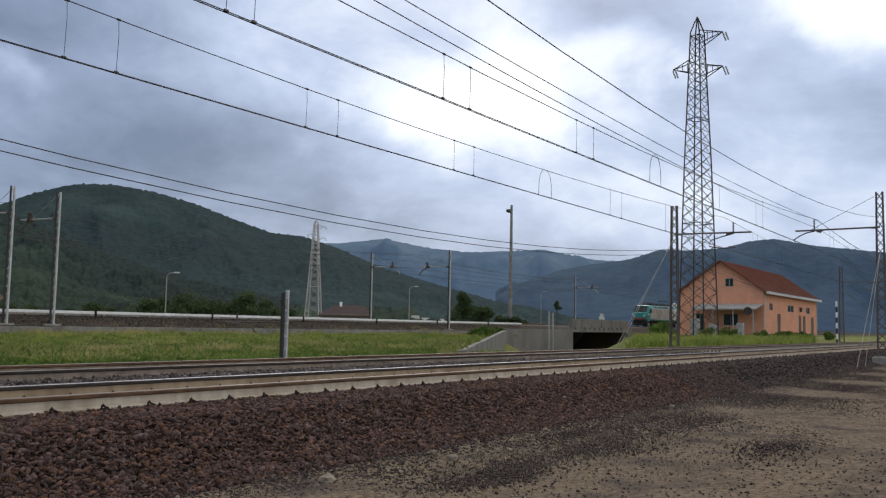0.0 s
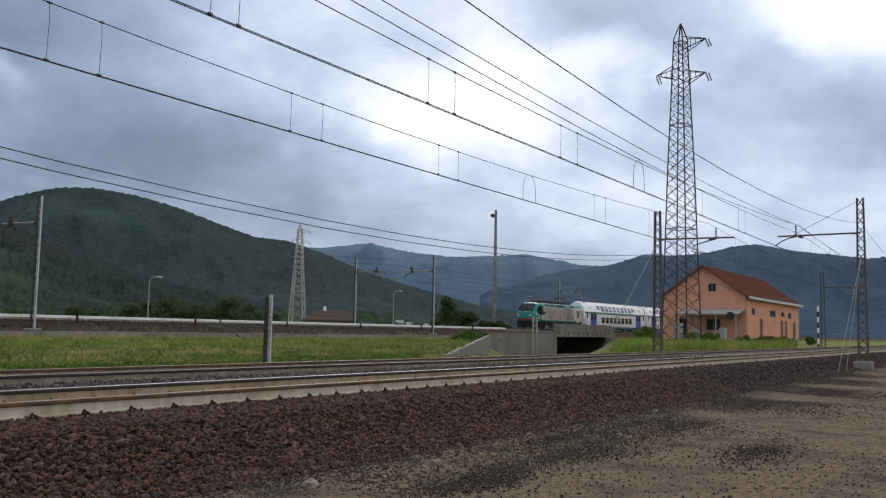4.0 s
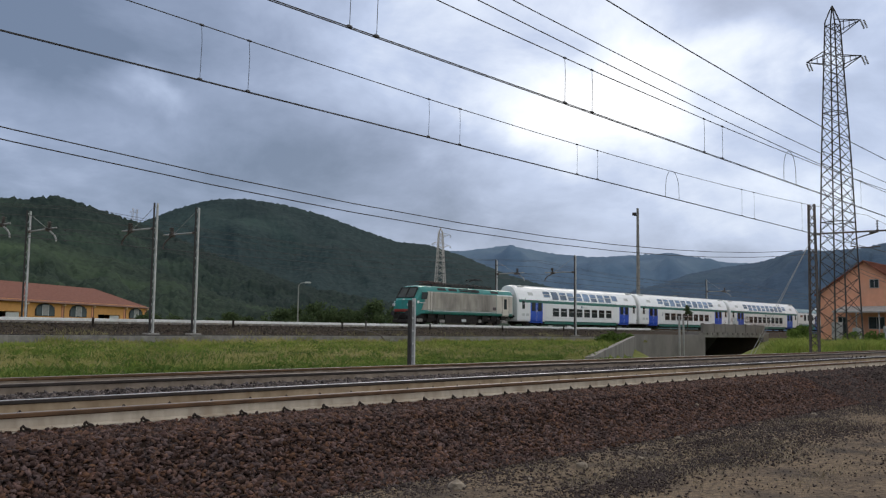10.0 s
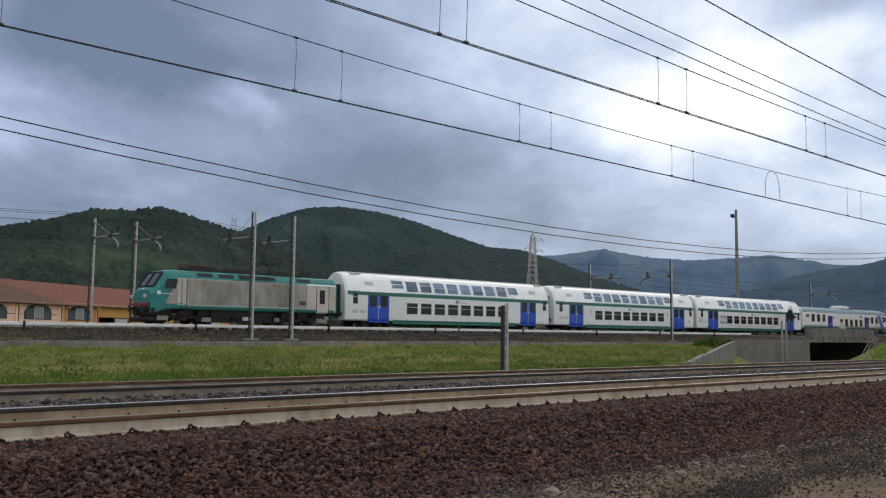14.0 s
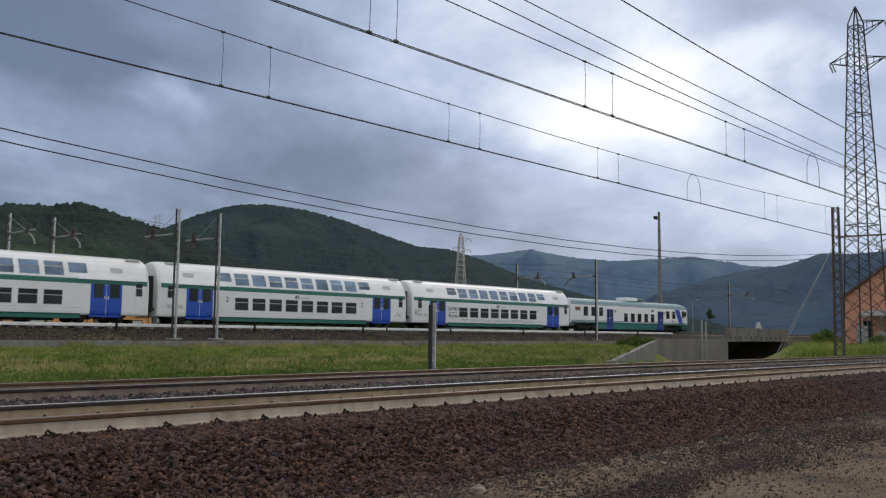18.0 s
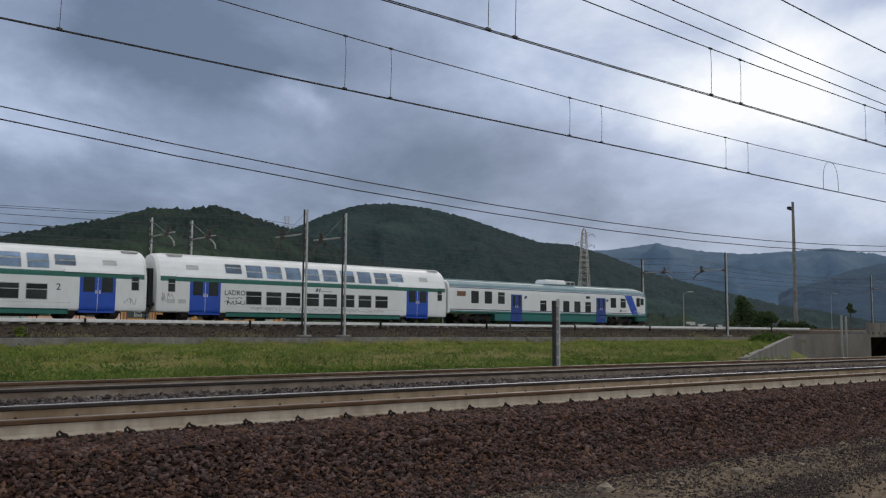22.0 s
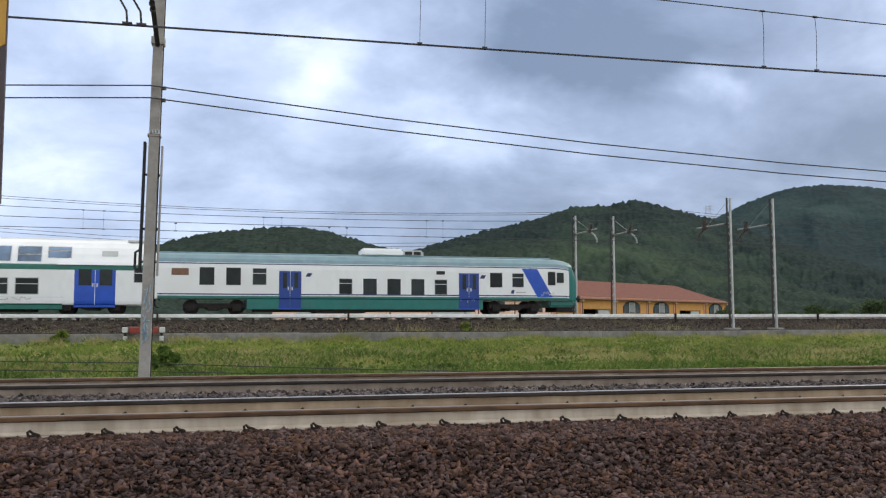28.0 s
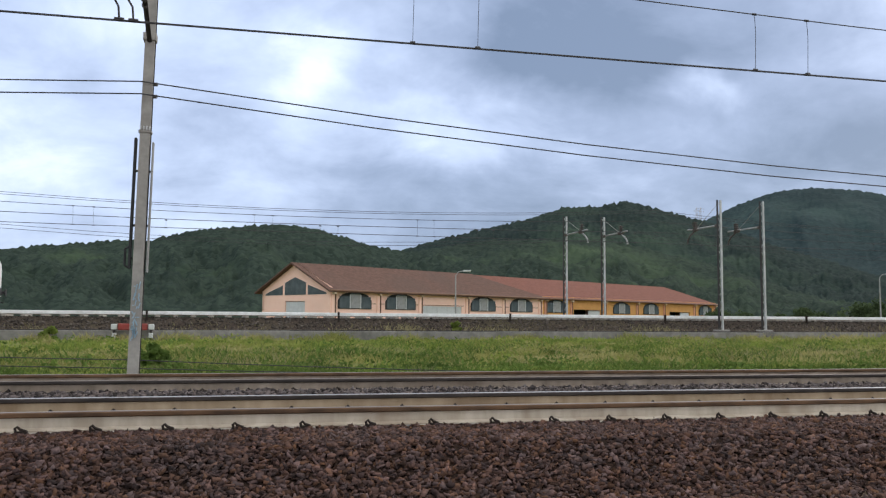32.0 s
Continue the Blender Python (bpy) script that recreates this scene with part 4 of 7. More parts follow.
    # cables slung low beside the far track
    for z0, z1 in ((1.62, 0.86), (1.48, 0.71)):
        wire("low_cable", sag(-16.0, -1.7, 16.9, 16.9, z0, z1, 0.12) + sag(-1.7, 10.0, 16.9, 16.9, z1, 0.50, 0.05)[1:], 0.009, "thin black cable slung low over the meadow edge", "low cables")


build_overhead()

lattice_mast(48.3, 16.5, 0.42, 8.45, -1, 4.2, "mast_brown", "brown lattice railway mast with long bracket arm over the track", 6.0, "near masts")
lattice_mast(50.7, 6.45, 0.3, 8.9, 1, 4.15, "mast_brown", "brown lattice railway mast beside the ballast", 5.95, "near masts")
near = lattice_mast(-2.15, 6.45, 0.0, 8.9, 1, 4.15, "mast_brown", "brown lattice railway mast with a yellow and brown board", 5.95, "near masts")
part("board", box_bm(0.14, 0.59, -0.05, -0.02, 2.37, 5.2), "brown_sign", near, "dark brown and yellow upright board")
bm = bmesh.new()
vs = [bm.verts.new((x, y, z)) for y in (-0.056, -0.052) for x, z in ((0.15, 3.20), (0.585, 3.45), (0.585, 5.18), (0.15, 5.18))]
for f in ((0, 1, 2, 3), (7, 6, 5, 4), (0, 4, 5, 1), (1, 5, 6, 2), (2, 6, 7, 3), (3, 7, 4, 0)):
    bm.faces.new([vs[i] for i in f])
bmesh.ops.recalc_face_normals(bm, faces=list(bm.faces))
part("board_face", bm, "yellow_sign", near, "amber yellow upper half of the board")
lattice_mast(100.0, 16.5, 0.42, 8.45, -1, 4.2, "mast_brown", "brown lattice railway mast with long bracket arm over the track", 6.0, "near masts")
lattice_mast(102.4, 6.45, 0.3, 8.9, 1, 4.15, "mast_brown", "brown lattice railway mast beside the ballast", 5.95, "near masts")


def tubular_mast():
    """The grey steel mast with side plates, across the two tracks."""
    x, y = -1.6, 16.4
    th = base("catenary_mast", "tall grey steel railway mast with dark side plates", "mast", "near masts", pose(x, y, 0, 0, 1.0, 0))
    bm = bmesh.new()
    add_bar(bm, (0, 0, 0.2), (0, 0, 9.2), 0.132, 4, 0.112)
    part("pole", bm, "mast_grey", th)
    # shade on the flange's right edge, drawn as a dark strip
    bm = bmesh.new()
    add_bar(bm, (0.098, 0.02, 0.2), (0.084, 0.02, 9.2), 0.016, 4)
    part("flange", bm, "dark_steel", th, "dark strip drawn for the shaded flange edge")
    part("clamp", box_bm(-0.115, 0.115, -0.11, 0.11, 6.52, 6.66, 0.01), "mast_grey", th)
    for x in (-0.075, -0.025, 0.025, 0.075):
        part("clamp_bolt", box_bm(x - 0.013, x + 0.013, -0.115, -0.09, 4.90, 4.97), "galv", th)
    part("strap", box_bm(-0.11, 0.11, -0.10, 0.10, 4.86, 4.90), "mast_grey", th)
    for xa, xb, za, zb, mt, words in ((-0.175, -0.130, 2.46, 4.76, "rubber", "long black plate clipped to the mast"), (0.128, 0.158, 2.40, 4.70, "tin", "long thin grey plate clipped to the mast")):
        pl = part("side_plate", box_bm(xa, xb, -0.07, 0.07, za, zb, 0.006), mt, th, words)
        for zz in (2.62, 3.2, 4.16):
            part("clip_bar", box_bm(min(xa, 0.0), max(xb, 0.0), -0.012, 0.012, zz, zz + 0.04), "rubber", pl)
    bm = bmesh.new()
    add_tube(bm, [(-0.17, -0.02, 2.84), (-0.235, -0.02, 2.80), (-0.235, -0.02, 2.52), (-0.17, -0.02, 2.48)], 0.022)
    part("bent_bar", bm, "rubber", th, "black bent bar at the plate's foot")
    bm = bmesh.new()
    add_tube(bm, [(0, -0.12, 6.5), (-0.05, -2.7, 7.6), (-0.1, -6.4, 7.9)], 0.045)
    part("bracket_arm", bm, "dark_steel", th)
    part("insulator", insulator_bm((-0.02, -0.9, 6.82), (-0.03, -1.4, 7.05), 0.055), "insulator", th)
    for dx in (0.0, 0.2):
        bm = bmesh.new()
        add_tube(bm, [(-0.05, -2.7, 7.6), (-0.38 + dx, -2.67, 6.75), (-0.34 + dx, -2.67, 6.42), (-0.22 + dx, -2.67, 6.22), (-0.20 + dx, -2.67, 6.03)], 0.016)
        add_bar(bm, (-0.27 + dx, -2.67, 6.02), (-0.13 + dx, -2.67, 6.02), 0.028, 5)
        part("steady_rod", bm, "dark_steel", th, "bent rod holding the contact wire")
    for zz in (5.75, 5.53):
        part("insulator", insulator_bm((0.09, 0, zz), (0.16, -0.02, zz), 0.035, 2), "insulator", th)
    bm = bmesh.new()
    rng = random.Random(4)
    for i in range(34):
        x, z = rng.uniform(-0.045, 0.045), rng.uniform(1.25, 2.15)
        add_bar(bm, (x, -0.098, z), (x + rng.uniform(-0.04, 0.04), -0.098, z + rng.uniform(-0.14, 0.14)), 0.012, 4)
    tagged(part("scrawl", bm, "blue_paint", th, "faded pale blue spray paint"), kind="stuff")
    part("footing", box_bm(-0.5, 0.5, -0.5, 0.5, 0.0, 0.48, 0.05), "concrete", th, "concrete footing")


tubular_mast()


def line_mast(s, off, arm, reach, top, zbase, group="masts of the raised line"):
    """A slim galvanised double-channel mast of the raised line."""
    x, y = line2(s, off)
    th = base("catenary_mast", "slim grey steel mast with curved bracket on the raised line", "mast", group, pose(x, y, 0, 0, 0, turn2(s)))
    for sx in (-0.12, 0.12):
        part("channel", prism_bm([(-0.07, zbase), (0.07, zbase), (0.05, top), (-0.05, top)], sx - (0.05 if sx > 0 else 0.035), sx + (0.05 if sx > 0 else 0.035)), "galv" if sx > 0 else "dark_steel", th)
    bm = bmesh.new()
    n = 16
    add_tube(bm, [(0.12 if i % 2 else -0.12, 0, zbase + (top - zbase) * i / n) for i in range(n + 1)], 0.016, 4)
    part("lacing", bm, "galv", th)
    part("footing", box_bm(-0.45, 0.45, -0.35, 0.35, zbase - 0.6, zbase + 0.08, 0.05), "concrete", th, "pale concrete footing")
    e = arm * reach
    zc = 6.97
    bm = bmesh.new()
    add_tube(bm, [(0, 0, zc + 0.90), (0, e * 1.05, zc + 0.94)], 0.055)
    part("bracket_arm", bm, "tin", th)
    bm = bmesh.new()
    add_tube(bm, [(0, 0, top - 0.15), (0, e * 0.72, zc + 0.96)], 0.014, 4)
    part("arm_stay", bm, "tin", th)
    bm = bmesh.new()
    add_tube(bm, [(0, e * 0.74, zc + 0.86), (0, e * 0.84, zc + 0.74), (0, e * 0.95, zc + 0.55), (0, e * 1.04, zc + 0.28), (0, e * 1.06, zc + 0.02)], 0.058)
    part("steady_arm", bm, "tin" if arm < 0 else "mast_brown", th, "curved drop arm")
    part("insulator", insulator_bm((0, e * 0.78, zc + 0.92), (0, e * 0.80, zc + 1.42), 0.17), "mast_brown", th)
    part("insulator", insulator_bm((0, e * 0.70, zc + 0.90), (0, e * 0.84, zc + 0.86), 0.14), "mast_brown", th)
    part("insulator", insulator_bm((0, arm * 0.1, zc + 0.9), (0, arm * 0.4, zc + 0.9), 0.11), "mast_brown", th)
    return th


for s, off, arm, top, zb in ((33.45, -4.5, 1, 9.5, 1.08), (36.6, -4.5, 1, 9.55, 1.08), (27.0, 5.0, -1, 9.25, 1.3), (30.0, 5.0, -1, 9.3, 1.3), (83.3, -4.5, 1, 9.65, 1.1), (82.4, 5.0, -1, 9.45, 1.3),
                             (-17.0, -4.5, 1, 9.5, 1.08), (-70.0, -4.5, 1, 9.5, 1.08), (133.0, 5.0, -1, 9.75, 1.3)):
    if s != -17.0:
        line_mast(s, off, arm, 3.7, top, zb)


def pylon(x, y, z0, z1, foot, turn, material, label, knee, waist, thick=1.0, pitch=1.0):
    th = base("power_pylon", label, "pylon", m=pose(x, y, 0, 0, 0, turn))
    h = z1 - z0
    zb = z0 + 0.95 * h

    def width(z):
        return float(np.interp((z - z0) / h, (0, knee, 0.95), (foot, waist, waist * 0.52)))
    zs = [z0]
    while zs[-1] < zb - 0.3:
        zs.append(min(zb, zs[-1] + max(0.85, width(zs[-1]) * 0.62) * pitch))
    sides = (((-1, -1), (1, -1)), ((1, -1), (1, 1)), ((1, 1), (-1, 1)), ((-1, 1), (-1, -1)))
    for sx in (-1, 1):
        for sy in (-1, 1):
            bm = bmesh.new()
            w = width(zb) / 2
            add_tube(bm, [(sx * width(z) / 2, sy * width(z) / 2, z) for z in (z0 - 0.3, z0 + knee * h, zb)] + [(sx * w * 0.45, sy * w * 0.45, zb + (z1 - zb) * 0.6), (0, 0, z1)], 0.075 * thick, 4)
            part("leg", bm, material, th)
    near = thick == 1.0
    joined = bmesh.new()
    for za, zc in zip(zs, zs[1:]):
        w0, w1 = width(za) / 2, width(zc) / 2
        for a, b in sides:
            for p, q in ((a, b), (b, a)):
                bm = bmesh.new() if near else joined
                add_bar(bm, (p[0] * w0, p[1] * w0, za), (q[0] * w1, q[1] * w1, zc), 0.036 * thick, 3)
                if near:
                    part("brace", bm, material, th)
    if near:
        joined.free()
    else:
        tagged(part("bracing", joined, material, th), kind="stuff")
    for f in (0.36, 0.68, 0.94):
        z, w = z0 + f * h, width(z0 + f * h) / 2
        bm = bmesh.new()
        add_tube(bm, [(-w, -w, z), (w, -w, z), (w, w, z), (-w, w, z), (-w, -w, z + 0.01)], 0.05 * thick, 4)
        part("ring", bm, material, th)
    waist = width(z0 + 0.9 * h)
    for side, zf in ((1, 0.935), (-1, 0.85), (1, 0.83)):
        zt = z0 + zf * h
        tip = (side * 2.75, 0, zt)
        arm_bm = bmesh.new()
        for sy in (-1, 1):
            add_bar(arm_bm, (side * waist * 0.5, sy * waist * 0.45, zt - 0.75), tip, 0.05, 4)
            add_bar(arm_bm, (side * waist * 0.5, sy * waist * 0.45, zt + 0.55), tip, 0.05, 4)
        for f in (0.25, 0.5, 0.75):
            add_bar(arm_bm, (side * (waist * 0.5 + (2.75 - waist * 0.5) * f), 0, zt - 0.75 * (1 - f)), (side * (waist * 0.5 + (2.75 - waist * 0.5) * f), 0, zt + 0.55 * (1 - f)), 0.035, 4)
        arm = part("cross_arm", arm_bm, material, th)
        for dx in (0.0, 0.28):
            part("insulator", insulator_bm((tip[0] + side * 0.15 * 0 + dx, 0, zt - 0.1), (tip[0] + dx + 0.32, 0, zt - 0.95), 0.09, 6), "tin", arm)
    return th


pylon(86.0, 27.0, 0.3, 32.6, 2.75, -102.6, "dark_steel", "tall dark steel lattice pylon with three cross arms", 0.55, 1.85)
pylon(203.0, 180.0, 1.0, 32.5, 4.5, -63, "tower_grey", "pale grey lattice power pylon in the distance", 0.6, 2.3, 1.7, 1.15)


for az, r in ((29.32, 905.0), (29.55, 930.0)):
    pylon(r * math.sin(radians(az)), r * math.cos(radians(az)), 92.0, 1.58 + r * math.tan(radians(7.12)), 3.2, -30, "tower_grey", "tiny pale pylon in the saddle between two hills", 0.6, 1.8, 1.6, 2.4)


def stub_post(x, y):
    th = base("steel_post", "short grey steel double post beside the track", "post", m=pose(x, y, 0))
    part("channel", box_bm(-0.12, -0.045, -0.05, 0.05, 0.2, 2.36, 0.008), "dark_steel", th)
    part("channel", box_bm(0.045, 0.10, -0.05, 0.05, 0.2, 2.42, 0.008), "galv", th)
    for i in range(6):
        part("batten_plate", box_bm(-0.05, 0.05, -0.03, 0.03, 0.5 + i * 0.34, 0.54 + i * 0.34), "galv", th)


stub_post(17.6, 16.6)


# ---------------------------------------------------------------- underpass
def build_underpass():
    th = base("underpass", "grey concrete road underpass with dark opening below the raised line", "underpass", kind="structure")
    ya = off_row(-5.3, 98)
    # wing wall along the road cutting
    s0, s1 = 88.0 + 3.0, 107.2 + 3.0
    bm = bmesh.new()
    n = 8
    for i in range(n):
        sa, sb = s0 + (s1 - s0) * i / n, s0 + (s1 - s0) * (i + 1) / n
        ring = []
        for s in (sa, sb):
            zt = 1.32
            for o in (-5.9, -5.3):
                x, y = line2(s, o)
                ring.append((bm.verts.new((x, y, -2.9)), bm.verts.new((x, y, zt))))
        (a0, a1), (b0, b1), (c0, c1), (d0, d1) = ring
        for f in ((a0, c0, c1, a1), (b0, b1, d1, d0), (a1, c1, d1, b1), (a0, a1, b1, b0), (c0, d0, d1, c1)):
            bm.faces.new(f)
    bmesh.ops.recalc_face_normals(bm, faces=list(bm.faces))
    part("wing_wall", bm, "concrete_old", th)
    # splayed wing wall, its top falling towards the near tracks
    bm = bmesh.new()
    rings = []
    for x, y, z in ((92.0, 50.0, 1.22), (86.0, 48.2, 1.17), (73.0, 42.0, 0.80), (60.2, 35.7, 0.45), (51.0, 31.0, 0.34), (42.2, 26.3, 0.24)):
        rings.append([bm.verts.new(p) for p in ((x + 0.12, y - 0.06, -2.9), (x + 0.12, y - 0.06, z), (x - 0.38, y + 0.2, z - 0.05), (x - 0.38, y + 0.2, -2.9))])
    for a, b in zip(rings, rings[1:]):
        for i in range(4):
            bm.faces.new((a[i], a[(i + 1) % 4], b[(i + 1) % 4], b[i]))
    bm.faces.new(rings[0])
    bm.faces.new(rings[-1][::-1])
    bmesh.ops.recalc_face_normals(bm, faces=list(bm.faces))
    part("wing_wall", bm, "concrete_old", th)
    # deck, parapet, abutments
    part("deck", sweep(box_outline(-5.9, 5.6, 1.0, 1.70, 0.03), 0, 110.0, 127.8, 6), "concrete", th)
    for i in range(6):
        a = 109.6 + i * 3.05
        part("parapet_panel", sweep(box_outline(-5.95, -5.7, 1.66, 2.72, 0.02), 0, a, a + 3.0, 3), "concrete_old", th)
        part("parapet_post", sweep(box_outline(-6.02, -5.66, 1.6, 2.8, 0.02), 0, a - 0.1, a + 0.1, 3), "concrete_old", th)
    for a, b in ((108.6, 110.2), (127.6, 129.4)):
        part("abutment", sweep(box_outline(-5.85, 5.6, -2.9, 1.6, 0.03), 0, a, b, 3), "concrete_old", th)
    # added sheet that darkens the opening like the shade within
    part("back_wall", sweep(box_outline(5.2, 5.6, -2.9, 1.2), 0, 110, 127.8, 6), "void", th, "near-black sheet put in for the shade inside the underpass")
    bm = bmesh.new()
    x, y = line2(119.5, -5.6)
    add_box(bm, -0.5, 0.5, -0.2, 0.2, 2.7, 3.2)
    add_box(bm, -0.25, 0.25, -0.15, 0.15, 3.2, 3.6)
    for i in range(12):
        a = 110.6 + i * 1.45
        part("deck_bracket", sweep(box_outline(-6.06, -5.92, 1.36, 1.62, 0.02), 0, a, a + 0.5, 3), "concrete_old", th)
    ob = thing("relay_box", bm, "light_grey", "pale grey relay box on the bridge", "box")
    ob.matrix_basis = pose(x, y, 0)


build_underpass()


# ---------------------------------------------------------------- buildings
def gable_roof(bm, x0, x1, y0, y1, ze, zr, over, thick, hip0=0.0, hip1=0.0):
    """A pitched roof with eaves; hip lengths slope its ends."""
    ym = (y0 + y1) / 2
    k = (zr - ze) / (ym - y0)
    zo = ze - over * k
    lo = [(x0 - over, y0 - over, zo), (x1 + over, y0 - over, zo), (x1 + over, y1 + over, zo), (x0 - over, y1 + over, zo)]
    hi = [(x0 - (over if not hip0 else -hip0), ym, zr), (x1 + (over if not hip1 else -hip1), ym, zr)]
    v = [bm.verts.new(p) for p in lo + hi]
    w = [bm.verts.new((p[0], p[1], p[2] - thick)) for p in lo + hi]
    top = [(0, 1, 5, 4), (2, 3, 4, 5), (1, 2, 5), (3, 0, 4)]
    for f in top:
        if len(f) == 3 and ((f[2] == 5 and not hip1) or (f[2] == 4 and not hip0)):
            continue
        bm.faces.new([v[i] for i in f])
        bm.faces.new([w[i] for i in reversed(f)])
    for a, b in ((0, 1), (2, 3)) + (((1, 2),) if hip1 else ((1, 5), (5, 2))) + (((3, 0),) if hip0 else ((3, 4), (4, 0))):
        bm.faces.new((v[a], w[a], w[b], v[b]))
    bmesh.ops.recalc_face_normals(bm, faces=list(bm.faces))


def wall_with_holes(length, height, holes, thick=0.3, gable=0.0):
    """An upright wall along x (0..length), openings (x0, x1, z0, z1) cut right through, with an optional gable on top."""
    xs = sorted({0.0, length, *[v for h in holes for v in h[:2]], *([length / 2] if gable else [])})
    zs = sorted({0.0, height, *[v for h in holes for v in h[2:4] if v <= height]})
    bm = bmesh.new()

    def solid(i, j):
        cx, cz = (xs[i] + xs[i + 1]) / 2, (zs[j] + zs[j + 1]) / 2
        return not any(h[0] < cx < h[1] and h[2] < cz < h[3] for h in holes)
    for i in range(len(xs) - 1):
        for j in range(len(zs) - 1):
            if solid(i, j):
                add_box(bm, xs[i], xs[i + 1], 0, thick, zs[j], zs[j + 1])
    if gable:
        for xa, za, xb, zb, xc, zc in ((0, height, length, height, length / 2, height + gable),):
            lo = [bm.verts.new((x, y, z)) for y in (0, thick) for x, z in ((xa, za), (xb, zb), (xc, zc))]
            for f in ((0, 1, 2), (5, 4, 3), (0, 3, 4, 1), (1, 4, 5, 2), (2, 5, 3, 0)):
                bm.faces.new([lo[i] for i in f])
    bmesh.ops.remove_doubles(bm, verts=list(bm.verts), dist=0.001)
    bmesh.ops.recalc_face_normals(bm, faces=list(bm.faces))
    return bm


def arch_bm(w, h, rise, y0, y1, n=8):
    """A panel with a segmental arched head, its foot centred on the origin."""
    pts = [(-w / 2, 0), (w / 2, 0)]
    for i in range(n + 1):
        k = 1 - 2 * i / n
        pts.append((w / 2 * k, h - rise + rise * math.sqrt(max(0, 1 - k * k))))
    bm = bmesh.new()
    a = [bm.verts.new((x, y0, z)) for x, z in pts]
    b = [bm.verts.new((x, y1, z)) for x, z in pts]
    m = len(pts)
    for i in range(m):
        bm.faces.new((a[i], a[(i + 1) % m], b[(i + 1) % m], b[i]))
    bm.faces.new(a[::-1])
    bm.faces.new(b)
    bmesh.ops.recalc_face_normals(bm, faces=list(bm.faces))
    return bm


def window_unit(parent, x, z, w, h, m, frame_mat="light_grey", bars=1, glass="glass_dark"):
    fb = bmesh.new()
    t = 0.07
    add_box(fb, x, x + w, 0.06, 0.14, z, z + t)
    add_box(fb, x, x + w, 0.06, 0.14, z + h - t, z + h)
    add_box(fb, x, x + t, 0.06, 0.14, z + t, z + h - t)
    add_box(fb, x + w - t, x + w, 0.06, 0.14, z + t, z + h - t)
    for i in range(bars):
        xm = x + w * (i + 1) / (bars + 1)
        add_box(fb, xm - 0.03, xm + 0.03, 0.07, 0.13, z + t, z + h - t)
    win = part("window", fb, frame_mat, parent, m=m)
    part("pane", box_bm(x + t, x + w - t, 0.09, 0.11, z + t, z + h - t), glass, win)
    return win


